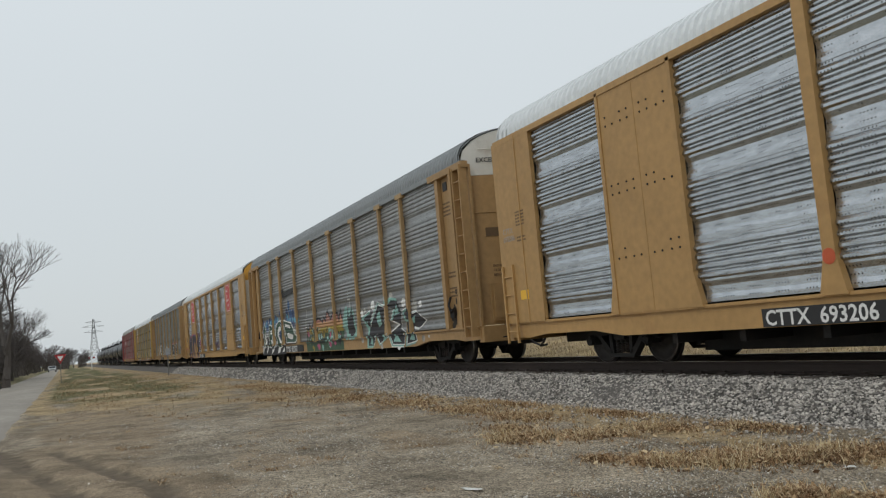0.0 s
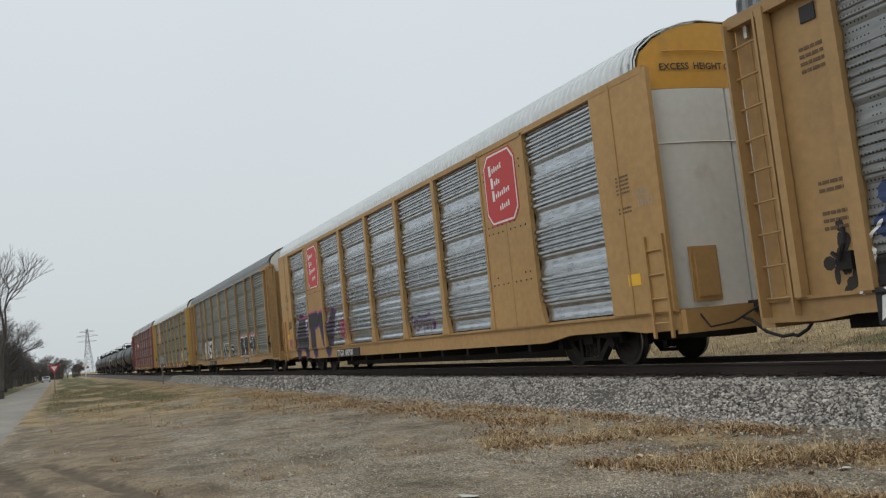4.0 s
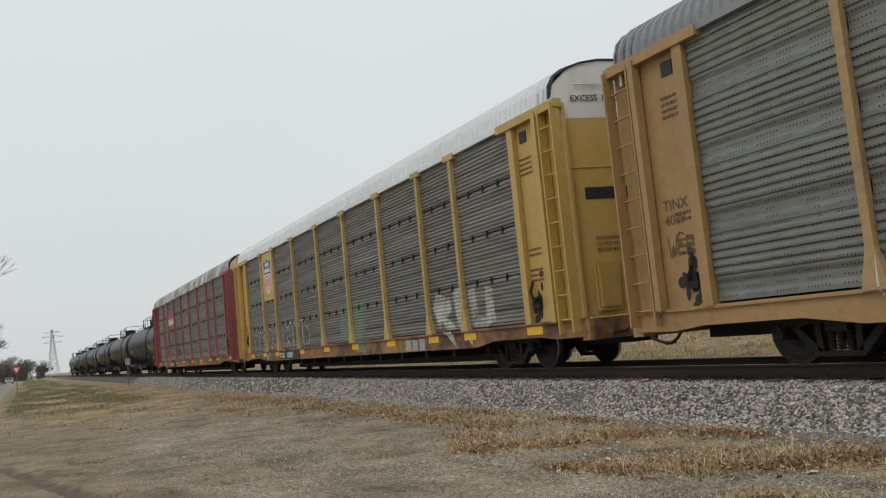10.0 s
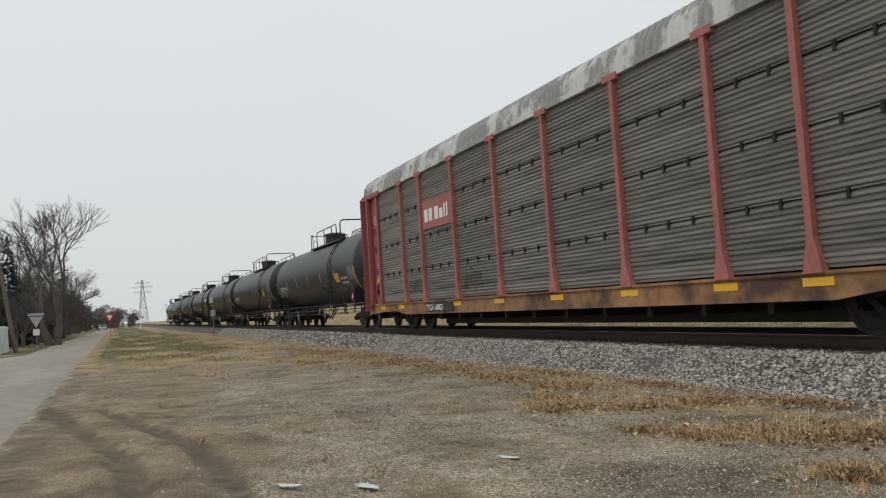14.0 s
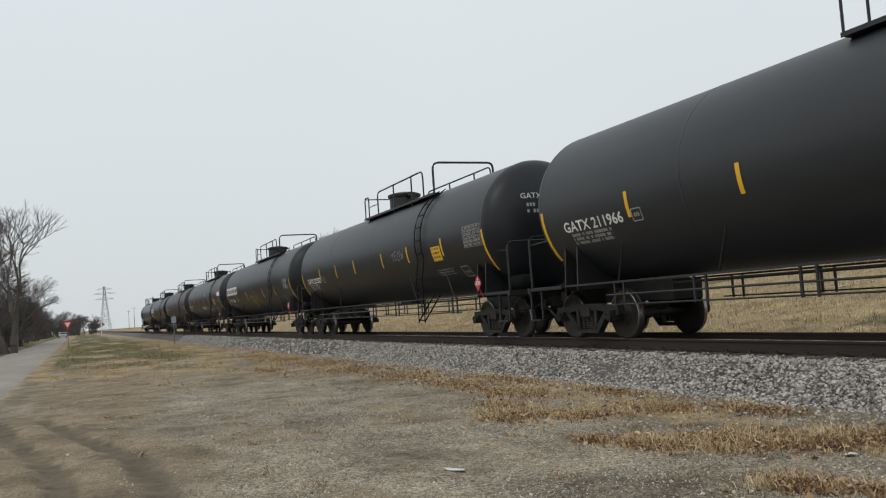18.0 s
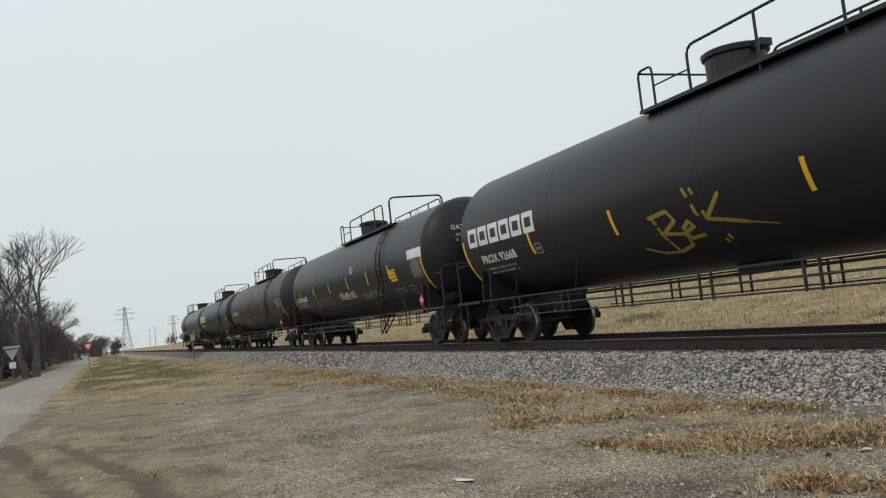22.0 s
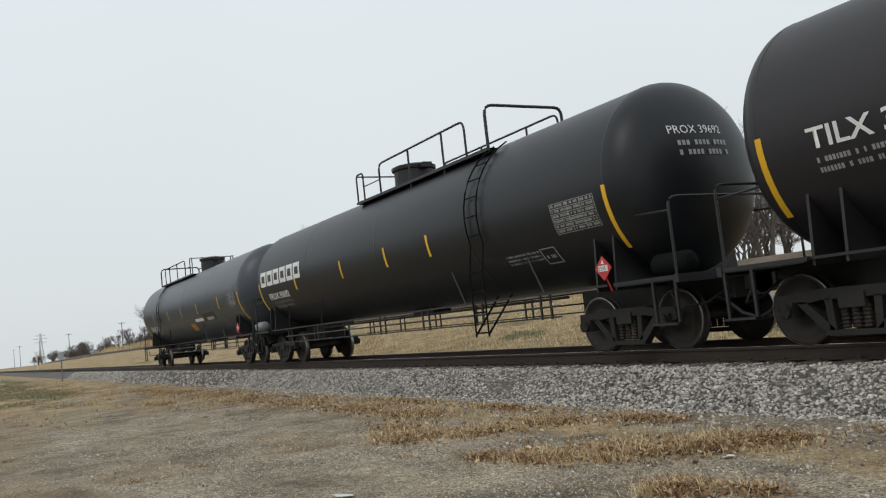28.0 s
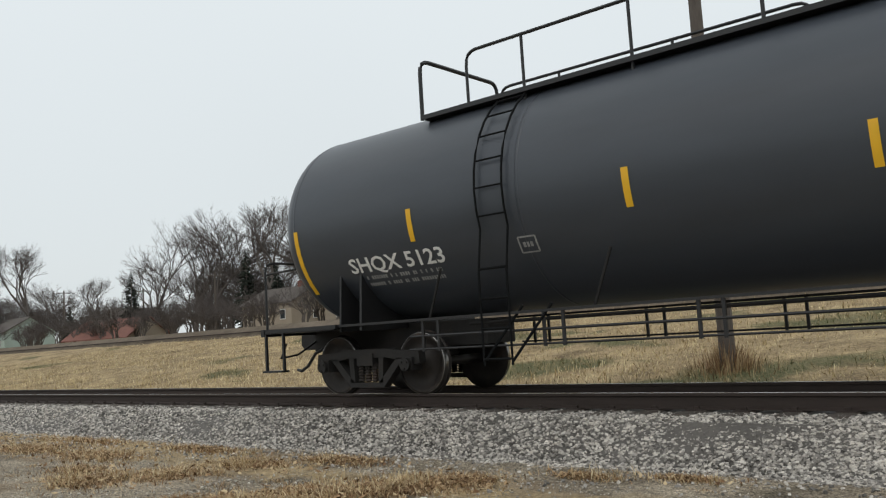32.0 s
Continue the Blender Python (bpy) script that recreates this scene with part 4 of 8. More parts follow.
        coupler(car, e * 10.06, e)
        t, w = truck(car, e * bogie)
        WHEELS.extend(w)
        part("reflector", patch(e * (half - 0.04) - 0.045, e * (half - 0.04) + 0.045, -43, -3), REFLECT, car, "long yellow reflective strip")
    CARS.append((car, center))
    return car


def reflectors(car, xs, a0=-20, a1=-2):
    for x in xs:
        part("reflector", patch(x - 0.045, x + 0.045, a0, a1), REFLECT, car)


def placard(car, x, z=1.33, y=-1.50):
    """A red hazard diamond on a bracket, with its white band and number."""
    bm = bmesh.new()
    s = 0.19
    prism(bm, [(x - s, z), (x, z - s), (x + s, z), (x, z + s)], y - 0.012, y)
    rod(bm, (x, y + 0.01, z - 0.1), (x, y + 0.12, z - 0.35), 0.015)
    p = part("placard", bm, PLACARD_RED, car, "red diamond hazard placard")
    bm = bmesh.new()
    box(bm, x - 0.105, x + 0.105, y - 0.018, y - 0.012, z - 0.045, z + 0.045)
    part("white_band", bm, LETTER, p)
    letters("un_number", "3295", 0.085, BLACK_INK, p, on_side(x - 0.10, z - 0.03, y - 0.021))
    bm = bmesh.new()
    prism(bm, [(x - 0.03, z + 0.07), (x + 0.03, z + 0.07), (x, z + 0.14)], y - 0.016, y - 0.012)
    part("flame_mark", bm, LETTER, p)


k1 = tank_car(-24.2, TANK_DUSTY, "black tank car with yellow reflective strips and a notice", seed=11)
k2 = tank_car(-44.35, TANK_BLACK, "black tank car with a red diamond placard, data panel", seed=12)
k3 = tank_car(-64.2, TANK_BLACK, "black tank car with a large white wordmark, gold graffiti", seed=13)
k4 = tank_car(-84.52, TANK_BLACK, "black tank car with white scrawled graffiti along its side", half=8.58, seed=14)
k5 = tank_car(-105.1, TANK_PLUM, "black tank car with a bubbly white outline graffiti", seed=15)
k6 = tank_car(-125.1, TANK_BLACK, "black tank car with a white wordmark on its side", half=8.5, seed=16, head=0.80)
k7 = tank_car(-144.7, TANK_GREY, "dark grey tank car at the end of the train", half=8.6, bogie=7.62, platform=(-0.05, 6.3), dome=0.0, ladder_x=-4.7, flip=-1, seed=17, head=0.80)
STRIPS = ((k1, (-5.8, -3.08, -0.3, 2.54, 5.32)), (k2, (-5.9, -3.66, -1.43, 1.48, 3.7, 6.2)), (k3, (-5.3, -2.16, 2.4, 5.2)), (k4, (-7.2, -4.66, -2.07, 0.6, 3.15, 5.5)), (k5, (-5.6, -3.5, 0.2, 3.1, 5.8)), (k6, (-5.2, -1.8, 0.8, 2.85)), (k7, (-6.15, -2.8, -0.2, 2.6, 5.9)))
for k, places in STRIPS:
    reflectors(k, places, *((-28, -10) if k is k3 else (-19, -2)))
    placard(k, 8.2)

# ---- painted marks on the auto racks ----


def clip(poly, axis, limit, keep_above):
    """The part of a flat convex outline on one side of a limit."""
    out = []
    for i, p in enumerate(poly):
        q = poly[(i + 1) % len(poly)]
        a = (p[axis] >= limit) == keep_above
        b = (q[axis] >= limit) == keep_above
        if a:
            out.append(p)
        if a != b and abs(q[axis] - p[axis]) > 1e-9:
            t = (limit - p[axis]) / (q[axis] - p[axis])
            out.append((p[0] + t * (q[0] - p[0]), p[1] + t * (q[1] - p[1])))
    return out


def within(poly, axis, lo, hi):
    poly = clip(poly, axis, lo, True)
    return clip(poly, axis, hi, False) if len(poly) > 2 else []


def spray(car, kind, posts, polys, mat, name="graffiti", base=0.004, label=""):
    """Paint that follows the near side's ribs, posts and sill. polys: convex outlines in x and z."""
    bm = bmesh.new()
    prof = sheet_profile(0.98, EAVE - 0.06, kind)
    prof = [p for i, p in enumerate(prof) if i == 0 or p[0] > prof[i - 1][0] + 1e-6]
    hw = 0.10 if kind == "wide" else 0.062
    cuts = []
    for p in posts:
        w = 1.06 if kind == "wide" and abs(abs(p) - PANEL) < 0.3 else hw
        cuts.append((p - w, p + w, -SIDE - (0.032 if w > 0.5 else 0.056)))
    edges = [-14.0]
    for a, b, _ in cuts:
        edges += [a, b]
    edges.append(14.0)
    flat_x = CORNER if kind != "wide" else WIDE_CORNER

    def add(poly, depth):
        if len(poly) > 2:
            bm.faces.new([bm.verts.new((x, depth(x, z), z)) for x, z in poly])

    for at, poly in enumerate(polys):
        lift = base + 0.0002 * (at % 12)
        low = within(poly, 1, 0.3, 0.895)
        add(low, lambda x, z: -1.572 - lift)
        add(within(poly, 1, 0.895, 0.955), lambda x, z: -1.621 - lift)
        up = clip(poly, 1, 0.955, True)
        if len(up) < 3:
            continue
        for i in range(len(edges) - 1):
            piece = within(up, 0, edges[i], edges[i + 1])
            if len(piece) < 3:
                continue
            if i % 2:
                add(piece, lambda x, z, y=cuts[i // 2][2]: y - lift)
                continue
            outer = clip(piece, 0, -flat_x, False) if i == 0 else []
            if len(outer) > 2:
                add(outer, lambda x, z: (-SIDE - 0.048 if kind == "wide" else -SIDE + 0.058) - lift)
            piece = clip(piece, 0, -flat_x, True)
            if len(piece) < 3:
                continue
            for (z0, d0), (z1, d1) in zip(prof, prof[1:]):
                strip = within(piece, 1, z0, z1)
                add(strip, lambda x, z: -SIDE + 0.05 + d0 + (d1 - d0) * (z - z0) / (z1 - z0) - lift)
    ob = part(name, bm, mat, car, label)
    return ob


def stroke(pts, w, k=6):
    """A thick painted stroke as convex outlines: a bar for each stretch and a round spot at each joint."""
    out = []
    for a, b in zip(pts, pts[1:]):
        dx, dz = b[0] - a[0], b[1] - a[1]
        n = math.hypot(dx, dz) or 1
        px, pz = -dz / n * w / 2, dx / n * w / 2
        out.append([(a[0] + px, a[1] + pz), (a[0] - px, a[1] - pz), (b[0] - px, b[1] - pz), (b[0] + px, b[1] + pz)])
    for p in pts:
        out.append(blot(p[0], p[1], w / 2, w / 2, k))
    return out


def blot(x, z, rx, rz, k=8, turn=0.3):
    return [(x + rx * math.cos(2 * math.pi * i / k + turn), z + rz * math.sin(2 * math.pi * i / k + turn)) for i in range(k)]


def fill(outline):
    """A painted area of any outline, split into triangles."""
    tris = geometry.tessellate_polygon([[Vector((x, z, 0)) for x, z in outline]])
    return [[outline[i] for i in t] for t in tris]


def ring(x, z, rx, rz, k=18, turn=0.0, wave=0.0):
    """A closed loop; wave pulls it in and out into lobes."""
    out = []
    for i in range(k + 1):
        a = 2 * math.pi * i / k + turn
        q = 1 + wave * math.sin(3 * a + 5 * x) + 0.6 * wave * math.sin(2 * a + 3 * x)
        out.append((x + rx * q * math.cos(a), z + rz * q * math.sin(a)))
    return out


GLYPHS = {
    "A": [[(0.0, 0), (0.38, 1), (0.62, 1), (1, 0)], [(0.2, 0.36), (0.8, 0.36)]],
    "T": [[(0, 0.95), (1, 1)], [(0.5, 1), (0.5, 0)]],
    "V": [[(0, 1), (0.42, 0.0), (1, 1)]],
    "P": [[(0.08, 0), (0.08, 0.95), (0.85, 0.95), (0.9, 0.5), (0.1, 0.45)]],
    "S": [[(0.95, 0.95), (0.1, 0.92), (0.1, 0.55), (0.9, 0.45), (0.9, 0.05), (0.05, 0.05)]],
    "K": [[(0.1, 0), (0.1, 1)], [(0.95, 1), (0.15, 0.45), (0.95, 0)]],
    "N": [[(0.05, 0), (0.05, 0.95), (0.9, 0.1), (0.95, 1)]],
    "I": [[(0.5, 0), (0.5, 1)]],
    "R": [[(0.08, 0), (0.08, 0.95), (0.85, 0.92), (0.85, 0.5), (0.1, 0.48), (0.95, 0)]],
    "O": [[(0.1, 0.2), (0.1, 0.8), (0.5, 1), (0.9, 0.8), (0.9, 0.2), (0.5, 0), (0.1, 0.2)]],
    "E": [[(0.95, 0.98), (0.1, 0.95), (0.1, 0.05), (0.98, 0.02)], [(0.1, 0.5), (0.8, 0.52)]],
    "H": [[(0.05, 0), (0.05, 1)], [(0.95, 0), (0.95, 1)], [(0.05, 0.5), (0.95, 0.5)]],
    "C": [[(0.95, 0.85), (0.5, 1), (0.1, 0.7), (0.1, 0.3), (0.5, 0), (0.95, 0.15)]],
    "M": [[(0.0, 0), (0.1, 1), (0.5, 0.3), (0.9, 1), (1.0, 0)]],
    "W": [[(0.0, 1), (0.25, 0), (0.5, 0.7), (0.75, 0), (1.0, 1)]],
    "G": [[(0.95, 0.85), (0.5, 1), (0.1, 0.7), (0.1, 0.2), (0.5, 0), (0.95, 0.15), (0.95, 0.45), (0.55, 0.45)]],
}


def tag_word(car, kind, posts, word, x0, x1, z0, z1, fill, w, rim=None, rim_w=0.0, wide=0.86, slope=0.0, name="graffiti", shift=0.0):
    """Sprayed block letters with a rim of another colour behind them."""
    step = (x1 - x0) / len(word)
    for i, ch in enumerate(word):
        a = x0 + i * step + w / 2
        b = a + step * wide - w
        lines = [[(a + u * (b - a), z0 + slope * i + w / 2 + v * (z1 - z0 - w)) for u, v in line] for line in GLYPHS[ch]]
        if rim:
            spray(car, kind, posts, [q for ln in lines for q in stroke(ln, w + 2 * rim_w)], rim, name, 0.003 + shift)
        spray(car, kind, posts, [q for ln in lines for q in stroke(ln, w)], fill, name, 0.006 + shift)


def quick_letters(x0, x1, z0, z1, seed, n):
    """Curved pen strokes in the manner of a hurried tag: lists of x and z."""
    r = random.Random(seed)
    lines = []
    step = (x1 - x0) / n
    forms = (
        [[(0, 0), (0.1, 1), (0.5, 0.45), (0.9, 1), (1, 0)]], [[(0.1, 1), (0, 0)], [(0, 0.9), (0.8, 0.9), (0.7, 0.5), (0.1, 0.45), (0.9, 0)]],
        [[(0.9, 0.85), (0.4, 1), (0.1, 0.7), (0.6, 0.5), (0.9, 0.2), (0.4, 0), (0, 0.15)]], [[(0.5, 1), (0.1, 0.6), (0.2, 0.1), (0.7, 0.05), (0.9, 0.5), (0.5, 1)]],
        [[(0, 1), (0.35, 0), (0.6, 0.6), (0.8, 0.05), (1.1, 1.1)]], [[(0.2, 0), (0.25, 1)], [(0.9, 0.95), (0.3, 0.5), (1.0, -0.1)]],
        [[(0.9, 0.9), (0.3, 1), (0.1, 0.5), (0.6, 0.5), (0.1, 0.4), (0.2, 0), (1, 0.1)]], [[(0.45, 1.1), (0.5, -0.2)], [(0, 0.75), (1.1, 0.95)]],
    )
    for i in range(n):
        grow, lift = r.uniform(0.75, 1.2), r.uniform(-0.12, 0.12)
        for line in forms[r.randrange(len(forms))]:
            pts = [(x0 + (i + 0.86 * u + 0.12 * v) * step, z0 + (z1 - z0) * (lift + grow * v)) for u, v in line]
            full = [pts[0]] + pts + [pts[-1]]
            out = []
            for a, b, c, d in zip(full, full[1:], full[2:], full[3:]):
                for t in (0.0, 0.25, 0.5, 0.75):
                    out.append(tuple(0.5 * (2 * b[q] + (c[q] - a[q]) * t + (2 * a[q] - 5 * b[q] + 4 * c[q] - d[q]) * t * t + (3 * b[q] - a[q] - 3 * c[q] + d[q]) * t ** 3) for q in (0, 1)))
            lines.append(out + [pts[-1]])
    return lines


def scrawl(car, kind, posts, x0, x1, z0, z1, mat, seed, w=0.03, loops=8):
    """A quick illegible tag of spray paint."""
    n = max(3, min(7, loops))
    for line in quick_letters(x0, x1, z0, z1, seed, n):
        spray(car, kind, posts, stroke(line, w, 5), mat)


def number_plate_panel(car, x0, x1, z0, z1, text, size, ink=LETTER, back=BLACK_INK):
    bm = bmesh.new()
    box(bm, x0, x1, -1.598, -1.571, z0, z1)
    p = part("stencil_panel", bm, back, car, "black painted panel with white reporting marks")
    letters("reporting_mark", text, size, ink, p, on_side(x0 + 0.06, z0 + (z1 - z0 - size * 0.7) / 2, -1.602), bold=0.006)


# car 1
number_plate_panel(car_1, -5.47, -2.45, 0.55, 0.81, "CTTX  693206", 0.30)
spray(car_1, "wide", WIDE_POSTS, [blot(-4.14, 1.42, 0.11, 0.11, 10)], DOT_RED, "paint_dot", 0.006, "orange red paint dot")
# car 3
number_plate_panel(car_3, -5.55, -3.05, 0.55, 0.81, "TTGX  692931", 0.29)
tag_word(car_3, "wide", WIDE_POSTS, "ATV", -11.12, -5.58, 0.60, 2.28, BLACK_SPRAY, 0.54, PURPLE_SPRAY, 0.09, 1.0)
for x0, z0 in ((-9.2, 2.30), (-7.4, 2.30), (-10.6, 2.18)):
    spray(car_3, "wide", WIDE_POSTS, stroke([(x0, z0), (x0 + 1.3, z0 + 0.03)], 0.06), MAGENTA_SPRAY, "graffiti", 0.008)
scrawl(car_3, "wide", WIDE_POSTS, -5.15, -4.05, 1.52, 1.82, MAGENTA_SPRAY, 4, 0.045, 6)
scrawl(car_3, "wide", WIDE_POSTS, -5.0, -3.9, 1.18, 1.48, MAGENTA_SPRAY, 5, 0.045, 7)
scrawl(car_3, "wide", WIDE_POSTS, 1.7, 3.3, 1.15, 1.55, PURPLE_SPRAY, 8, 0.03, 8)
scrawl(car_3, "wide", WIDE_POSTS, -11.95, -11.5, 1.85, 2.15, BLACK_SPRAY, 9, 0.04, 3)
scrawl(car_3, "wide", WIDE_POSTS, -12.0, -11.5, 1.1, 1.4, MAGENTA_SPRAY, 10, 0.035, 4)


def octagon(x, z, w, h, k):
    c = 0.30
    return [(x - w * k * (1 - c), z - h * k), (x + w * k * (1 - c), z - h * k), (x + w * k, z - h * k * (1 - c)), (x + w * k, z + h * k * (1 - c)), (x + w * k * (1 - c), z + h * k), (x - w * k * (1 - c), z + h * k), (x - w * k, z + h * k * (1 - c)), (x - w * k, z - h * k * (1 - c))]


for x in (-7.70, 7.75):
    z = 4.03
    bm = bmesh.new()
    prism(bm, octagon(x, z, 0.73, 0.82, 1.0), -1.640, -1.631)
    e = part("emblem", bm, PLACARD_RED, car_3, "red octagon emblem with white lines")
    bm = bmesh.new()
    prism(bm, octagon(x, z, 0.73, 0.82, 0.955), -1.644, -1.640)
    part("white_border", bm, LETTER, e)
    bm = bmesh.new()
    prism(bm, octagon(x, z, 0.73, 0.82, 0.905), -1.648, -1.644)
    part("red_field", bm, PLACARD_RED, e)
    for i, (a, n) in enumerate(((-0.46, 5), (-0.40, 3), (-0.38, 7), (-0.08, 5))):
        zz = z + 0.36 - i * 0.29
        wide = 0.0 if i == 3 else 0.16
        if wide:
            bm = bmesh.new()
            box(bm, x + a, x + a + 0.10, -1.652, -1.648, zz - 0.05, zz + 0.19)
            part("white_bar", bm, LETTER, e)
        for k in range(n):
            bm = bmesh.new()
            cx = x + a + wide + k * 0.094
            box(bm, cx, cx + 0.05, -1.652, -1.648, zz + 0.012 * k, zz + (0.10, 0.13, 0.09)[k % 3] + 0.012 * k)
            part("white_bar", bm, LETTER, e)

# car 2: bands of colour along the foot of the side
number_plate_panel(car_2, -6.55, -3.45, 0.58, 0.86, "TTGX  922273", 0.33)
rg = random.Random(21)
SKY_BLUE = material("cyan_spray_paint", (0.12, 0.34, 0.46), 0.6, 0, 0.2, 3.0)
NAVY_SPRAY = material("navy_spray_paint", (0.022, 0.045, 0.13), 0.6, 0, 0.2, 3.0)
DEEP_GREEN = material("deep_green_spray_paint", (0.016, 0.062, 0.036), 0.6, 0, 0.2, 3.0)
for i, (x, top) in enumerate(((-11.0, 2.15), (-10.2, 2.1), (-9.6, 2.2), (-8.8, 2.15), (-8.3, 2.3), (-7.2, 2.4), (-6.2, 2.35), (-5.5, 2.8), (-5.0, 2.45), (-4.5, 2.15))):
    spray(car_2, "mid", POSTS, [blot(x + rg.uniform(-0.2, 0.2), z, rg.uniform(0.14, 0.24), rg.uniform(0.12, 0.2)) for z in np.arange(1.7, top, 0.13)], NAVY_SPRAY if i % 3 != 1 else BLUE_SPRAY, "graffiti", 0.002)
    spray(car_2, "mid", POSTS, [blot(x + rg.uniform(-0.4, 0.4), rg.uniform(1.8, top - 0.1), q, q) for q in (0.09, 0.13)], SKY_BLUE, "graffiti", 0.0045)
spray(car_2, "mid", POSTS, [[(x, 0.50), (x + 0.42, 0.50), (x + 0.42, 1.35), (x, 1.35)] for x in np.arange(-11.45, -6.7, 0.4)], BLACK_SPRAY, "graffiti", 0.005)
spray(car_2, "mid", POSTS, fill([(-6.8, 0.92), (-4.1, 0.92), (-4.15, 1.15), (-6.8, 1.3)]), BLACK_SPRAY, "graffiti", 0.005)
BODIES = (
    [(-11.25, 0.95), (-10.98, 2.12), (-10.62, 1.72), (-10.5, 0.98), (-10.85, 0.86)],
    [(-10.05, 0.9), (-9.75, 1.95), (-8.8, 1.84), (-8.5, 1.55), (-8.85, 1.32), (-8.35, 0.9), (-8.95, 0.85), (-9.25, 1.15), (-9.45, 0.84)],
    ring(-7.6, 1.42, 0.88, 0.62, 16, 0.35)[:-1],
    [(-6.95, 2.05), (-5.25, 1.84), (-4.85, 1.32), (-4.12, 1.28), (-4.2, 1.05), (-5.1, 0.98), (-6.2, 1.02), (-6.55, 0.93), (-6.45, 1.45)],
)
for i, body in enumerate(BODIES):
    spray(car_2, "mid", POSTS, fill(body), DEEP_GREEN, "graffiti", 0.008)
    spray(car_2, "mid", POSTS, stroke(body + body[:1], 0.055), LETTER, "graffiti", 0.0105)
WHITES = (
    [(-10.95, 1.0), (-10.85, 1.62), (-10.68, 1.5), (-10.6, 1.02)],
    [(-9.6, 1.5), (-9.0, 1.42), (-8.95, 1.62), (-9.5, 1.7)], [(-9.5, 0.98), (-9.35, 1.25), (-9.7, 1.2)], [(-8.8, 0.95), (-8.5, 0.96), (-8.9, 1.22)],
    ring(-7.55, 1.40, 0.52, 0.40, 12)[:-1],
    [(-6.5, 1.74), (-5.6, 1.62), (-5.55, 1.74), (-6.45, 1.86)], [(-6.25, 1.22), (-5.45, 1.12), (-5.1, 1.32), (-6.1, 1.46)], [(-4.9, 1.08), (-4.2, 1.08), (-4.35, 1.24)],
    [(-11.4, 0.55), (-11.15, 0.72), (-11.0, 0.93), (-11.35, 0.85)], [(-10.6, 0.55), (-10.2, 0.75), (-9.9, 0.95), (-10.3, 0.9)], [(-9.5, 0.52), (-9.0, 0.66), (-8.8, 0.82), (-9.3, 0.75)], [(-8.2, 0.55), (-7.7, 0.6), (-7.5, 0.85), (-8.0, 0.78)], [(-7.3, 0.6), (-6.8, 0.62), (-6.75, 0.86)],
)
for w in WHITES:
    spray(car_2, "mid", POSTS, fill(w), LETTER, "graffiti", 0.013)
spray(car_2, "mid", POSTS, fill(ring(-7.5, 1.36, 0.27, 0.24, 10)[:-1]), NAVY_SPRAY, "graffiti", 0.0155)
for pts in ([(-11.6, 0.9), (-11.35, 1.4), (-11.5, 1.5), (-11.2, 1.75)], [(-10.4, 1.35), (-10.25, 1.7), (-10.1, 1.2)], [(-8.4, 1.8), (-8.2, 1.95), (-8.0, 1.95)], [(-5.3, 1.75), (-4.9, 1.55), (-4.5, 1.45), (-4.15, 1.5)]):
    spray(car_2, "mid", POSTS, stroke(pts, 0.045), LETTER, "graffiti", 0.0145)
# flame-like band: green foot, gold middle, peach crown under a dark outline
CREST = [(-2.9, 1.25), (-2.65, 1.75), (-2.3, 1.6), (-2.15, 1.95), (-1.9, 1.7), (-1.5, 1.95), (-1.35, 1.6), (-1.1, 2.1), (-0.6, 2.2), (-0.2, 2.1), (0.05, 1.95), (0.3, 2.2), (0.55, 2.0), (0.8, 2.55), (1.1, 2.3), (1.35, 2.05), (1.9, 2.35), (2.4, 2.3), (2.6, 1.9), (2.85, 2.45), (3.05, 2.0)]
CREST = [(-2.9 + (x + 2.9) * 0.86, 1.15 + (h - 1.25) * 0.72) for x, h in CREST]
for lo, hi, mat, up in ((0.56, 1.24, GREEN_SPRAY, 0.004), (1.24, 1.46, GOLD_SPRAY, 0.004), (1.46, 1.66, ORANGE_SPRAY, 0.004), (1.66, 2.7, PEACH, 0.004)):
    cells = []
    for (x0, h0), (x1, h1) in zip(CREST, CREST[1:]):
        cell = clip(clip([(x0, 0.56), (x1, 0.56), (x1, h1), (x0, h0)], 1, lo, True), 1, hi, False)
        if len(cell) > 2:
            cells.append(cell)
    spray(car_2, "mid", POSTS, cells, mat, "graffiti", up)
spray(car_2, "mid", POSTS, stroke(CREST, 0.085), BLACK_SPRAY, "graffiti", 0.010)
for i in range(46):
    x, z = rg.uniform(-2.8, 2.0), rg.uniform(0.62, 1.38)
    mat = (TEAL, GREEN_SPRAY, BLACK_SPRAY, MAGENTA_SPRAY, BLACK_SPRAY, GOLD_SPRAY, TEAL)[i % 7]
    spray(car_2, "mid", POSTS, [blot(x, z, rg.uniform(0.06, 0.2), rg.uniform(0.05, 0.14), 8, rg.uniform(0, 3)), blot(x + rg.uniform(-0.2, 0.2), z + 0.07, 0.1, 0.07)], mat, "graffiti", 0.0066 + 0.00025 * (i % 14))
for i in range(9):
    x, z = -2.7 + 0.53 * i, rg.uniform(0.7, 1.1)
    spray(car_2, "mid", POSTS, stroke([(x, z), (x + 0.12, z + 0.35), (x + 0.3, z + 0.5), (x + 0.42, z + 0.25), (x + 0.3, z - 0.05)], 0.045), BLACK_SPRAY if i % 3 else LETTER_GREY, "graffiti", 0.0105)
for x, z in ((-2.75, 1.95), (-2.85, 1.55), (3.1, 2.3)):
    spray(car_2, "mid", POSTS, stroke([(x - 0.15, z), (x + 0.15, z)], 0.025) + stroke([(x, z - 0.3), (x, z + 0.3)], 0.025), LETTER, "graffiti", 0.012)
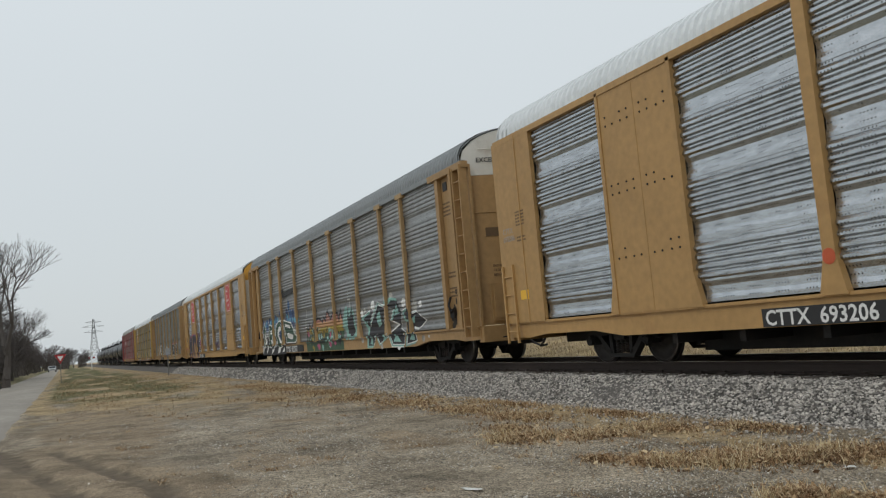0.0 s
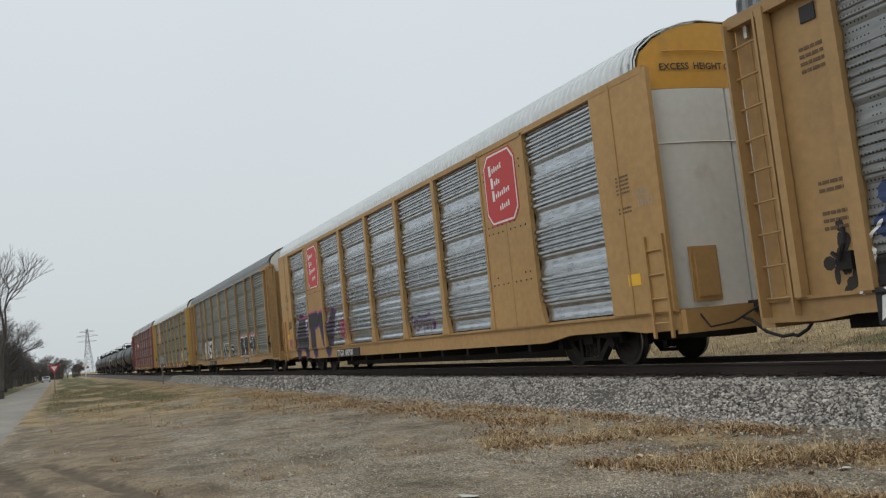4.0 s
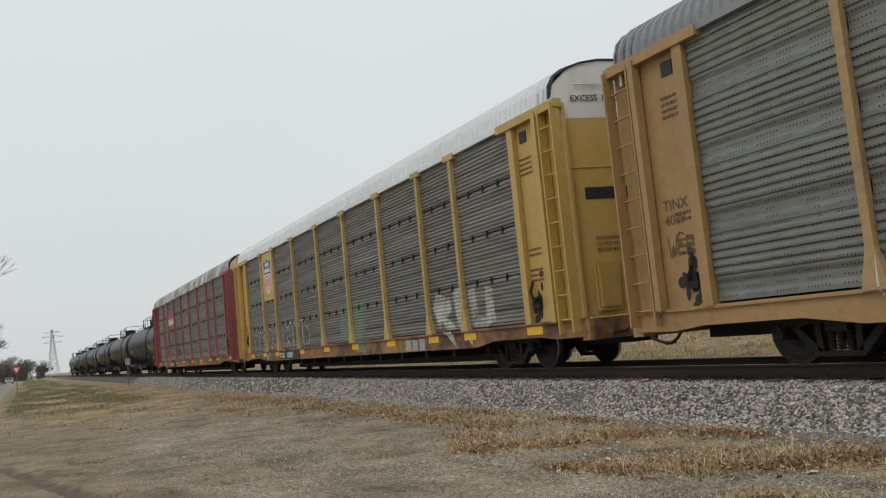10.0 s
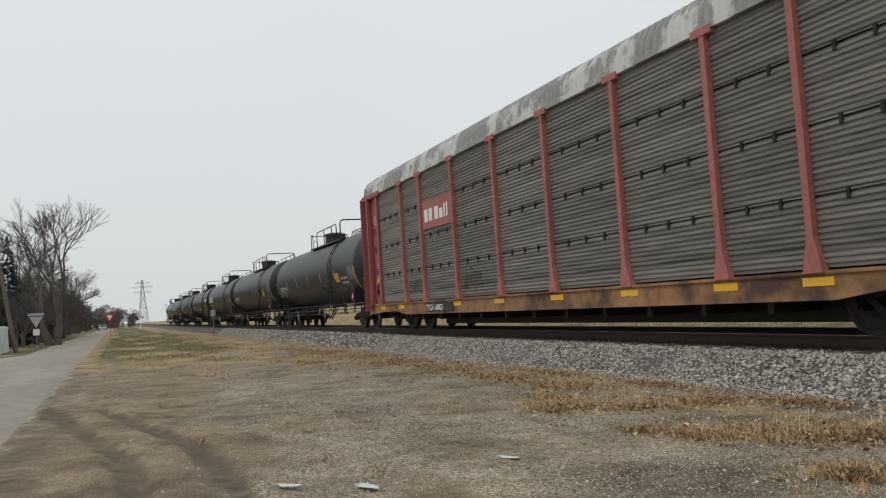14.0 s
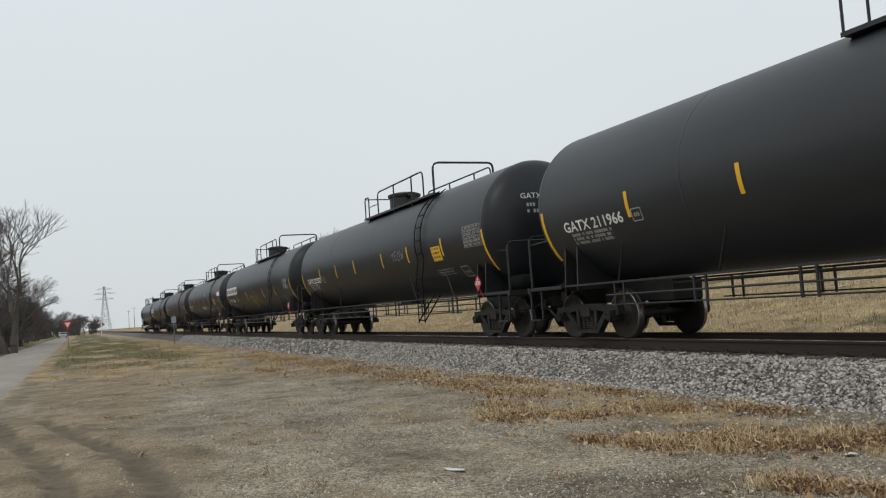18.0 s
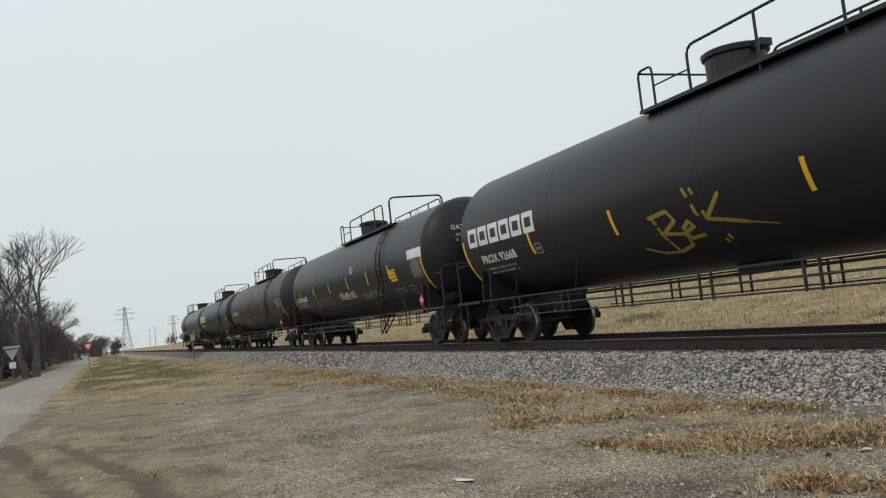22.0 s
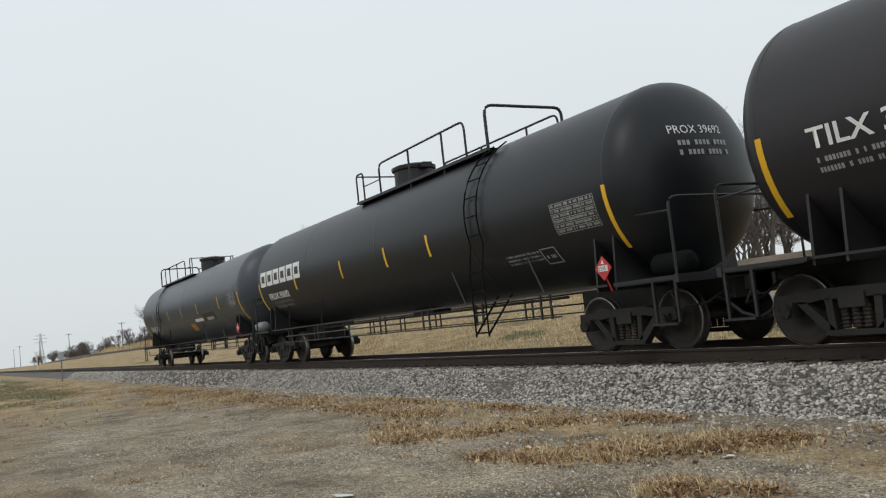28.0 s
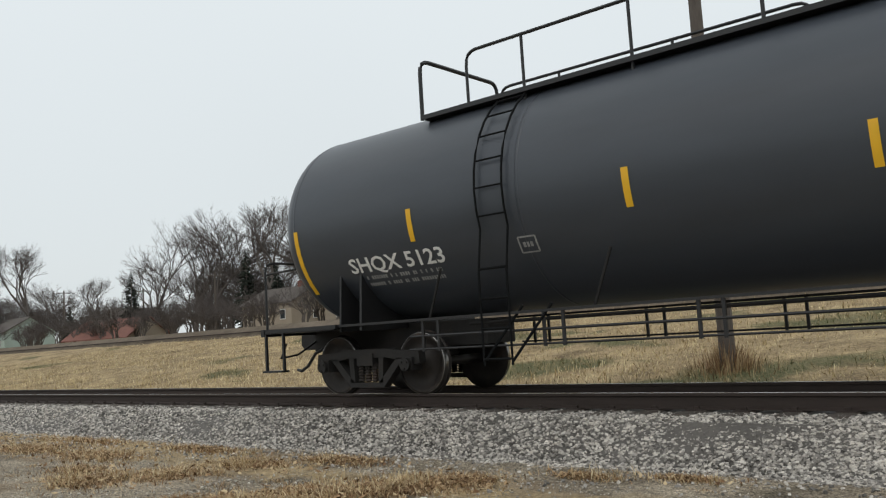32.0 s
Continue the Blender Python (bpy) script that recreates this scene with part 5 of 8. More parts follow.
# teal letters with black bodies and white edges
spray(car_2, "mid", POSTS, [blot(2.55 + 0.12 * i, 1.5 + 0.3 * math.sin(i * 2.2), 0.26, 0.36) for i in range(9)], TEAL, "graffiti", 0.003)
spray(car_2, "mid", POSTS, [[(2.75, 1.1), (3.55, 1.15), (3.5, 1.75), (2.85, 1.65)], [(2.8, 1.6), (3.0, 1.6), (2.95, 2.1)], [(3.15, 1.65), (3.4, 1.65), (3.35, 2.15)], blot(3.2, 1.2, 0.32, 0.2)], BLACK_SPRAY, "graffiti", 0.007)
# black interlocking shapes with teal flanks, thin white edges and white bubbles above
BLACKS = (
    [(4.55, 1.55), (5.45, 1.72), (5.2, 1.25), (6.1, 1.92), (6.72, 1.78), (6.5, 1.15), (6.9, 0.9), (6.1, 0.68), (5.8, 1.0), (5.5, 0.64), (4.95, 0.64), (5.1, 1.25)],
    [(6.9, 1.82), (7.6, 1.68), (7.3, 1.35), (7.85, 1.22), (7.0, 0.98), (7.25, 0.64), (8.2, 0.62), (8.32, 0.98), (7.95, 1.1), (8.15, 1.5), (7.8, 1.92), (7.25, 1.98)],
    [(8.3, 1.55), (8.8, 1.66), (8.95, 1.48), (9.3, 1.52), (9.92, 1.25), (9.4, 1.04), (9.0, 1.1), (9.22, 0.7), (8.4, 0.62), (8.62, 1.1)],
)
for at, shape in enumerate(BLACKS):
    mx_ = sum(p[0] for p in shape) / len(shape)
    flank = [(mx_ + (x - mx_) * 1.06 - 0.12, 1.2 + (z - 1.2) * 1.13) for x, z in shape]
    spray(car_2, "mid", POSTS, fill(flank), TEAL, "graffiti", 0.003)
    spray(car_2, "mid", POSTS, stroke(flank[:7], 0.03), LETTER, "graffiti", 0.0055)
    spray(car_2, "mid", POSTS, fill(shape), BLACK_SPRAY, "graffiti", 0.0075)
    spray(car_2, "mid", POSTS, stroke(shape[2:10], 0.028), LETTER, "graffiti", 0.0105)
for shape in ([(5.9, 1.55), (6.2, 1.75), (6.35, 1.3), (6.0, 1.2)], [(5.15, 0.7), (5.4, 1.0), (5.45, 0.66)], [(7.55, 1.5), (7.7, 1.85), (7.95, 1.55)], [(7.3, 0.72), (7.6, 0.95), (7.95, 0.7)], [(8.65, 0.75), (8.95, 1.0), (9.05, 0.72)], [(6.4, 0.75), (6.75, 0.85), (6.55, 1.05)], [(8.7, 1.3), (9.2, 1.42), (9.0, 1.2)], [(4.75, 1.3), (5.0, 1.45), (4.95, 1.1)]):
    spray(car_2, "mid", POSTS, fill(shape), TEAL, "graffiti", 0.0135)
for at, (x, z, q) in enumerate(((4.45, 1.72, 0.16), (4.75, 1.80, 0.13), (5.2, 1.86, 0.11), (5.55, 1.93, 0.2), (6.9, 2.02, 0.14), (7.2, 2.10, 0.17), (8.3, 1.84, 0.18), (8.6, 1.80, 0.15), (9.15, 1.68, 0.22), (9.58, 1.72, 0.13), (4.35, 0.85, 0.14), (6.2, 0.6, 0.12), (7.7, 0.58, 0.15), (9.65, 0.75, 0.12), (10.05, 0.8, 0.06))):
    spray(car_2, "mid", POSTS, [blot(x, z, q * 0.95, q * 0.8, 10)], WASHED if at % 3 else LETTER, "graffiti", 0.0018)
bm = bmesh.new()
cx = -6.65
for i, wd in enumerate((0.24, 0.25, 0.18, 0.18, 0.26, 0.38, 0.25, 0.26)):
    box(bm, cx, cx + wd, -1.602, -1.588, 3.02 + 0.02 * i, (3.42 if i == 0 else 3.24) + 0.02 * i)
    cx += wd + 0.06
part("owner_mark", bm, BLACK_INK, car_2, "dark bars of a painted owner's mark")

# car 4
number_plate_panel(car_4, -6.15, -3.75, 0.56, 0.80, "TTGX  854406", 0.26, LETTER_GREY)
tag_word(car_4, "mid", POSTS, "PAST", -8.1, -4.4, 0.92, 2.15, SILVER_SPRAY, 0.27, BLACK_SPRAY, 0.13, 0.96, 0.015)
scrawl(car_4, "mid", POSTS, -3.95, -3.3, 1.0, 1.5, SILVER_SPRAY, 14, 0.03, 4)
scrawl(car_4, "mid", POSTS, -8.75, -8.3, 0.9, 1.3, SILVER_SPRAY, 15, 0.03, 3)
tag_word(car_4, "mid", POSTS, "KNI", -0.9, 1.7, 0.86, 1.76, BLACK_SPRAY, 0.22, SILVER_SPRAY, 0.07, 0.95)
tag_word(car_4, "mid", POSTS, "R", 1.7, 2.75, 0.84, 1.62, BLACK_SPRAY, 0.16, SILVER_SPRAY, 0.05, 0.95)
tag_word(car_4, "mid", POSTS, "SEHN", 4.42, 8.95, 0.90, 1.94, BLACK_SPRAY, 0.34, LETTER, 0.05, 1.0, 0.0)
for i in range(8):
    spray(car_4, "mid", POSTS, [blot(4.75 + i * 0.57, 1.96 + 0.03 * (i % 3), 0.34, 0.075)], FADED_PINK, "graffiti", 0.0015 + 0.0002 * i)
spray(car_4, "mid", POSTS, [blot(8.35, 2.2, 0.10, 0.14), blot(8.5, 2.28, 0.05, 0.2), blot(8.22, 2.3, 0.05, 0.16)], GOLD_SPRAY, "graffiti", 0.003)
bm = bmesh.new()
box(bm, 5.42, 6.45, -1.582, -1.571, 0.53, 0.79)
p = part("owner_panel", bm, BLACK_INK, car_4)
bm = bmesh.new()
for i in range(3):
    box(bm, 5.5 + i * 0.31, 5.74 + i * 0.31, -1.586, -1.582, 0.58, 0.74)
part("white_bars", bm, LETTER_GREY, p)

scrawl(car_4, "mid", POSTS, -12.3, -11.5, 1.75, 2.05, DARK_INK, 48, 0.025, 4)
scrawl(car_4, "mid", POSTS, 11.6, 12.2, 1.55, 1.8, DARK_INK, 49, 0.02, 4)

# car 5
number_plate_panel(car_5, -7.0, -4.3, 0.58, 0.88, "TTGX    153865", 0.27)
bm = bmesh.new()
box(bm, -8.71, -6.99, -1.60, -1.56, 2.97, EAVE - 0.08)
p = part("emblem_plate", bm, BRIGHT_YELLOW, car_5, "yellow plate with a shield emblem")
sx, sz = -7.84, 3.97
SHIELD = [(0, -0.75), (0.20, -0.68), (0.40, -0.52), (0.52, -0.22), (0.50, 0.14), (0.46, 0.26), (0.58, 0.56), (0.36, 0.62), (0.22, 0.55), (0, 0.74), (-0.22, 0.55), (-0.36, 0.62), (-0.58, 0.56), (-0.46, 0.26), (-0.50, 0.14), (-0.52, -0.22), (-0.40, -0.52), (-0.20, -0.68)]
bm = bmesh.new()
prism(bm, [(sx + x, sz + z) for x, z in SHIELD], -1.606, -1.60)
sh = part("shield", bm, LETTER, p)
bm = bmesh.new()
prism(bm, [(sx + 0.48, sz + 0.05)] + [(sx + x * 0.95, sz + z * 0.96) for x, z in SHIELD[4:15]] + [(sx - 0.48, sz + 0.05)], -1.610, -1.606)
part("blue_field", bm, SHIELD_BLUE, sh)
for i in range(6):
    bm = bmesh.new()
    x = sx - 0.40 + i * 0.16
    box(bm, x - 0.035, x + 0.035, -1.610, -1.606, sz - 0.68 + 1.0 * abs(x - sx) ** 1.6, sz + 0.02)
    part("red_stripe", bm, PLACARD_RED, sh)
for zz, n in ((sz + 0.35, 5), (sz + 0.12, 7)):
    for i in range(n):
        bm = bmesh.new()
        x = sx + (i - (n - 1) / 2) * 0.118
        box(bm, x - 0.042, x + 0.042, -1.613, -1.610, zz, zz + 0.155)
        part("white_bar", bm, LETTER, sh)
for x, rx, rz, lean in ((-10.5, 0.42, 0.52, 0.3), (-9.75, 0.34, 0.46, 0.0), (-9.0, 0.36, 0.50, -0.2), (-8.35, 0.30, 0.48, 0.4)):
    body = [(q + lean * (z - 1.25) * 0.3, z) for q, z in ring(x, 1.22, rx, rz, 22, 0.4, 0.24)]
    spray(car_5, "fine", POSTS, stroke(body, 0.075), BLACK_SPRAY, "graffiti", 0.004)
    spray(car_5, "fine", POSTS, stroke([(sx_ + 0.05, z + 0.05) for sx_, z in body], 0.025), LETTER, "graffiti", 0.0075)
    spray(car_5, "fine", POSTS, stroke([(x - 0.1, 1.1), (x, 1.35), (x + 0.1, 1.15)], 0.04), BLACK_SPRAY, "graffiti", 0.004)
for x, rx, rz, lean in ((-6.0, 0.36, 0.42, 0.5), (-5.35, 0.32, 0.42, 0.2), (-4.75, 0.30, 0.40, -0.3), (-4.1, 0.30, 0.38, 0.4), (-3.45, 0.30, 0.42, -0.2)):
    body = [(q + lean * (z - 1.4) * 0.35, z) for q, z in ring(x, 1.42, rx, rz, 22, 0.2, 0.24)]
    spray(car_5, "fine", POSTS, stroke(body, 0.06), BLACK_SPRAY, "graffiti", 0.004)
    spray(car_5, "fine", POSTS, stroke([(q + (q - x) * 0.14, z + (z - 1.42) * 0.14) for q, z in body], 0.03), LETTER, "graffiti", 0.0075)
    spray(car_5, "fine", POSTS, stroke([(x + 0.12, 1.62), (x - 0.08, 1.5), (x + 0.1, 1.38), (x - 0.06, 1.25)], 0.04), BLACK_SPRAY, "graffiti", 0.004)
spray(car_5, "fine", POSTS, [[(0.2, 0.98), (1.2, 0.98), (1.2, 2.15), (0.35, 2.05)], [(1.5, 0.62), (2.4, 0.62), (2.5, 2.1), (1.5, 2.2)]], FADED_GREEN, "overpainted_patch", 0.003)
for shape in ([(7.1, 1.55), (7.35, 1.9), (8.0, 1.75), (8.1, 1.45), (7.8, 1.3), (8.3, 1.0), (7.75, 1.0), (7.5, 1.25), (7.4, 1.0)], [(8.2, 1.85), (8.55, 1.95), (8.6, 1.3), (8.75, 1.0), (8.35, 1.0)], [(8.95, 1.8), (9.3, 1.9), (9.35, 1.25), (9.7, 1.2), (9.75, 1.85), (10.05, 1.8), (10.1, 1.1), (9.7, 0.98), (9.1, 1.0)], [(7.6, 0.96), (8.05, 0.96), (8.2, 0.56)], [(8.6, 0.9), (9.1, 0.9), (8.95, 0.6)]):
    spray(car_5, "fine", POSTS, fill(shape), WASHED, "graffiti", 0.004)
for z0, sd in ((1.95, 31), (1.6, 32), (1.3, 33)):
    scrawl(car_5, "fine", POSTS, -12.35, -11.6, z0, z0 + 0.26, GREEN_SPRAY, sd, 0.03, 4)
for x in (-11.3, -9.2, -7.3, -4.0, -1.2, 1.5, 4.3, 7.0, 8.9, 11.6):
    bm = bmesh.new()
    box(bm, x - 0.28, x + 0.28, -1.585, -1.571, 0.72, 0.88)
    part("reflector", bm, REFLECT, car_5)
for i in range(3):
    bm = bmesh.new()
    box(bm, 5.3 + i * 0.42, 5.62 + i * 0.42, -1.582, -1.571, 0.56, 0.84)
    part("white_bar", bm, LETTER_GREY, car_5)

for x0, x1, z0 in ((-3.6, -2.1, 3.35), (-3.2, -1.8, 2.62), (-0.9, 0.9, 3.62), (-0.6, 1.1, 2.84), (2.0, 3.6, 3.3), (4.9, 6.4, 3.5), (5.2, 6.6, 2.6), (7.2, 8.4, 3.05), (-6.4, -5.2, 3.4)):
    spray(car_5, "fine", POSTS, stroke([(x0, z0), (x1, z0 + 0.01)], 0.022), LETTER_GREY, "scrape", 0.003, "pale scrape along the sheet")

# car 6
number_plate_panel(car_6, -7.0, -4.7, 0.60, 0.86, "TTGX 160823", 0.24)
bm = bmesh.new()
box(bm, -6.78, -4.23, -1.60, -1.56, 3.12, 3.98)
p = part("emblem_plate", bm, PINK, car_6, "red plate with white bars")
bm = bmesh.new()
cx = -6.58
for wd, h in ((0.30, 0.38), (0.28, 0.38), (0.0, 0), (0.30, 0.38), (0.26, 0.28), (0.10, 0.38), (0.10, 0.40)):
    if wd:
        box(bm, cx, cx + wd, -1.606, -1.60, 3.34, 3.34 + h)
    cx += wd + 0.10
part("white_bars", bm, LETTER, p)
for x0, x1, z0, z1, sd in ((-8.5, -7.2, 1.25, 1.65, 41), (-3.9, -2.6, 1.2, 1.7, 42), (-12.3, -11.6, 1.95, 2.35, 43), (-12.3, -11.75, 2.85, 3.1, 44), (-12.3, -11.75, 3.5, 3.75, 45)):
    scrawl(car_6, "fine", POSTS, x0, x1, z0, z1, BLACK_SPRAY, sd, 0.03, 5)
for x in (-11.5, -9.4, -4.4, -1.6, 1.4, 4.2, 6.9, 8.8, 11.8):
    bm = bmesh.new()
    box(bm, x - 0.28, x + 0.28, -1.585, -1.571, 0.74, 0.86)
    part("reflector", bm, REFLECT, car_6)

# hatch slots, stencils and notices on the corner panels and ends of the cars
for car, ink in ((car_2, DARK_INK), (car_4, DARK_INK), (car_5, DARK_INK), (car_6, LETTER)):
    for e in (-1, 1):
        bm = bmesh.new()
        row = [(bowed(e * 12.95, e, y, 0.30), y) for y in (-1.12, -0.87, -0.62, -0.37, -0.12)]
        for (xa, ya), (xb, yb) in zip(row, row[1:]):
            v = [bm.verts.new((x + e * k, y, z)) for k in (-0.01, 0.012) for x, y, z in ((xa, ya, 3.12), (xb, yb, 3.12), (xb, yb, 3.34), (xa, ya, 3.34))]
            for f in ((0, 1, 2, 3), (4, 5, 6, 7), (0, 1, 5, 4), (1, 2, 6, 5), (2, 3, 7, 6), (3, 0, 4, 7)):
                bm.faces.new([v[q] for q in f])
        part("end_slot", bm, BLACK_INK if car in (car_5, car_6) else DARK_INK, car)
        for i, line in enumerate(("DOORS MUST BE", "CLOSED AND LOCKED", "BEFORE MOVING CAR")):
            y = -1.02 * e
            letters("door_notice", line, 0.085, ink, car, pose(bowed(e * 12.95, e, y, 0.30) + e * 0.02, y, 2.36 - 0.11 * i, 90, 0, 90 * e - 11), bold=0.002)
        for k, (z, n) in enumerate(((4.15, 4), (2.35, 2), (1.95, 3))):
            for i in range(n):
                bars(car, e * 11.85 - 0.22, e * 11.85 + 0.22, z - i * 0.10, 0.045, -1.545, ink, 0.02, 60 + k * 7 + i)
        bm = bmesh.new()
        box(bm, e * 11.85 - 0.12, e * 11.85 + 0.12, -1.560, -1.535, 4.50, 4.72)
        part("lift_slot", bm, BLACK_INK, car)
        bm = bmesh.new()
        pipe(bm, [(e * 11.75, -1.60, 1.75), (e * 11.72, -1.66, 1.55), (e * 11.82, -1.66, 1.35), (e * 11.95, -1.62, 1.45)], 0.03, 6)
        box(bm, e * 11.8 - 0.12, e * 11.8 + 0.12, -1.62, -1.54, 1.22, 1.45)
        part("door_latch", bm, UNDER, car)
        g = random.Random(int(e * 3 + 50))
        bm = bmesh.new()
        for k in range(16):
            wobbly(bm, blot(e * 11.82 + g.gauss(0, 0.10), 1.28 + g.gauss(0, 0.20), g.uniform(0.03, 0.10), g.uniform(0.04, 0.14), 9, g.uniform(0, 3)), -1.5425 - 0.0003 * k)
        tagged(part("grease_stain", bm, GRIME, car), kind="stuff")
letters("reporting_mark", "TTGX\n160823", 0.18, LETTER, car_6, pose(13.11, -1.38, 4.36, 90, 0, 76))
letters("reporting_mark", "TINX\n4089", 0.23, DARK_INK, car_4, on_side(-12.3, 2.45, -1.545), bold=0.004)
for e in (-1, 1):
    bm = bmesh.new()
    box(bm, e * 11.95 - 0.19, e * 11.95 + 0.19, -1.556, -1.540, 1.66, 1.86)
    part("notice", bm, REFLECT, car_6, "yellow notice plate")
for car in (car_1, car_3):
    for e in (-1, 1):
        for k, (z, n) in enumerate(((3.3, 5), (2.75, 2))):
            for i in range(n):
                bars(car, e * 12.05 - 0.16, e * 12.05 + 0.2, z - i * 0.07, 0.035, -1.647, DARK_INK, 0.02, 90 + k * 7 + i)
        letters("reporting_mark", "KCS\n10157" if car is car_3 else "CTTX\n693206", 0.17, LETTER_GREY, car, on_side(e * 12.62 - 0.2, 2.9, -1.651))
        bm = bmesh.new()
        box(bm, e * 12.1 - 0.17, e * 12.1 + 0.17, -1.652, -1.645, 1.42, 1.62)
        part("notice", bm, REFLECT, car, "yellow notice plate")
    # rows of rivet heads on the plate panels
    for p in (-PANEL, PANEL):
        for z in (1.9, 3.05, 4.3):
            bm = bmesh.new()
            for k in (-0.82, -0.62, -0.38, -0.18, 0.18, 0.38, 0.62, 0.82):
                for dz in (0.0, 0.16):
                    if (k * 10 + z) % 0.7 > 0.25 or dz == 0.0:
                        rod(bm, (p + k, -1.626, z + dz), (p + k, -1.642, z + dz), 0.02, n=6)
            tagged(part("rivets", bm, UNDER, car), kind="stuff")

# ---- marks on the tank cars ----


def tank_letters(car, text, x, angle, size, mat=LETTER, name="reporting_mark", bold=0.006, wide=1.14):
    """Lettering laid on the tank's round side."""
    ob = letters(name, text, size, mat, car, pose(0, 0, 0), bold=bold, width=wide)
    for v in ob.data.vertices:
        a = radians(angle) + v.co.y / TANK_R
        v.co = (x + v.co.x, -(TANK_R + 0.008) * math.cos(a), TANK_Z + (TANK_R + 0.008) * math.sin(a))
    return ob


def tank_bars(car, x0, x1, angle, h, mat, seed, name="small_writing"):
    r = random.Random(seed)
    x = x0
    bm = bmesh.new()
    while x < x1:
        w = min(r.uniform(0.40, 0.62) * h, x1 - x)
        a0, a1 = radians(angle), radians(angle) + h / TANK_R
        q = TANK_R + 0.008
        bm.faces.new([bm.verts.new(v) for v in ((x, -q * math.cos(a0), TANK_Z + q * math.sin(a0)), (x + w, -q * math.cos(a0), TANK_Z + q * math.sin(a0)), (x + w, -q * math.cos(a1), TANK_Z + q * math.sin(a1)), (x, -q * math.cos(a1), TANK_Z + q * math.sin(a1)))])
        x += w + (h * 0.22 if r.random() < 0.78 else h * 1.1)
    return tagged(part(name, bm, mat, car), kind="stuff")


def data_panel(car, x0, x1, a0, a1, seed, rows=6):
    """A stencilled table: fine frame lines and rows of small writing."""
    p = part("data_panel", patch(x0, x1, a0, a1, 0.005), BLACK_INK, car, "stencilled white data table")
    for i in range(rows + 1):
        a = a0 + (a1 - a0) * i / rows
        part("rule", patch(x0, x1, a - 0.18, a + 0.18, 0.008), LETTER_GREY, p)
        if i < rows:
            tank_bars(p, x0 + 0.03, x1 - 0.03, a + (a1 - a0) / rows * 0.3, 0.042, LETTER_GREY, seed + i)
    for x in (x0, x0 + (x1 - x0) * 0.4, x0 + (x1 - x0) * 0.7, x1):
        part("rule", patch(x - 0.006, x + 0.006, a0, a1, 0.008), LETTER_GREY, p)


def small_frame(car, x, a, h):
    w = 0.20 if h > 9 else 0.13
    for u in (-w, w):
        part("frame_rule", patch(x + u - 0.012, x + u + 0.012, a, a + h, 0.008), LETTER_GREY, car)
    for k in (0, h):
        part("frame_rule", patch(x - w, x + w, a + k - 0.4, a + k + 0.4, 0.008), LETTER_GREY, car)
    tank_bars(car, x - w * 0.6, x + w * 0.6, a + h * 0.35, 0.07, LETTER_GREY, int(h * 7))


def wordmark(car, x0, x1, a0, a1):
    """A wordmark reduced to six plain white frames."""
    n = 6
    st = (x1 - x0) / n
    for i in range(n):
        b = part("wordmark_block", patch(x0 + i * st, x0 + i * st + st * 0.86, a0, a1, 0.007), LETTER, car)
        part("dark_core", patch(x0 + i * st + st * 0.19, x0 + i * st + st * 0.67, a0 + (a1 - a0) * 0.27, a0 + (a1 - a0) * 0.74, 0.010), TANK_BLACK, b)


for k, mark, x in ((k1, "GATX 211966", -7.95), (k2, "GATX 201532", -7.95), (k4, "GATX 201529", -8.1)):
    tank_letters(k, mark, x, -21, 0.285)
    for i in range(3):
        tank_bars(k, x + 0.2, x + 1.5, -25 - i * 3.2, 0.06, LETTER_GREY, 7 + i)
tank_letters(k3, "PROX 92668", -7.9, -27, 0.29)
tank_letters(k5, "TILX 305266", -8.0, -13.5, 0.34)
tank_letters(k6, "PROX 39692", -7.75, -24, 0.29)
tank_letters(k7, "SHQX 5123", -7.55, -32, 0.33)
tank_letters(k6, "LD LMT 164380 LB   74 550 KG", -7.6, -30.2, 0.125, LETTER_GREY, "load_limit", 0.0, 1.0)
tank_letters(k6, "LT WT   98700 LB   44 750 KG", -7.6, -35.6, 0.125, LETTER_GREY, "light_weight", 0.0, 1.0)
for k, x, a in ((k3, -7.85, -34), (k5, -7.95, -20), (k7, -7.3, -37)):
    for i in range(2):
        tank_bars(k, x, x + 1.5, a - i * 4.5, 0.062, LETTER_GREY, 17 + i)
wordmark(k3, -8.32, -4.85, -10, 6.5)
wordmark(k6, -8.25, -4.6, -7, 10)
for k, x0, x1, a0, a1 in ((k1, 7.65, 8.6, -22, -3), (k2, 7.6, 8.6, -16, 3), (k4, 7.6, 8.4, -24, -4), (k6, 7.1, 8.2, -25, -6), (k7, 7.3, 8.2, -20, -3), (k3, 7.3, 8.2, -20, -3), (k5, 7.2, 8.2, -20, -3)):
    data_panel(k, x0, x1, a0, a1, 100)
for k, x, a in ((k1, 7.2, -42), (k2, 7.05, -45), (k4, 6.98, -44), (k6, 6.6, -44), (k7, 5.8, -48), (k3, 6.8, -44)):
    small_frame(k, x, a, 12)
for k, x, a in ((k3, -5.05, -28), (k5, -5.18, -15), (k7, -4.3, -33), (k1, -5.6, -22), (k2, -5.5, -22)):
    small_frame(k, x, a, 8)
for k, x in ((k1, 5.43), (k2, 5.48), (k4, 5.53)):
    p = part("notice", patch(x, x + 0.60, -23, -8.5, 0.007), REFLECT, k, "yellow stencilled notice")
    for i in range(3):
        tank_bars(p, x + 0.07, x + 0.53, -20 + i * 4.2, 0.05, BLACK_INK, 33 + i)
part("notice", patch(0.42, 1.2, -47, -33, 0.007, 0.006), OLD_NOTICE, k7, "yellow notice patch")
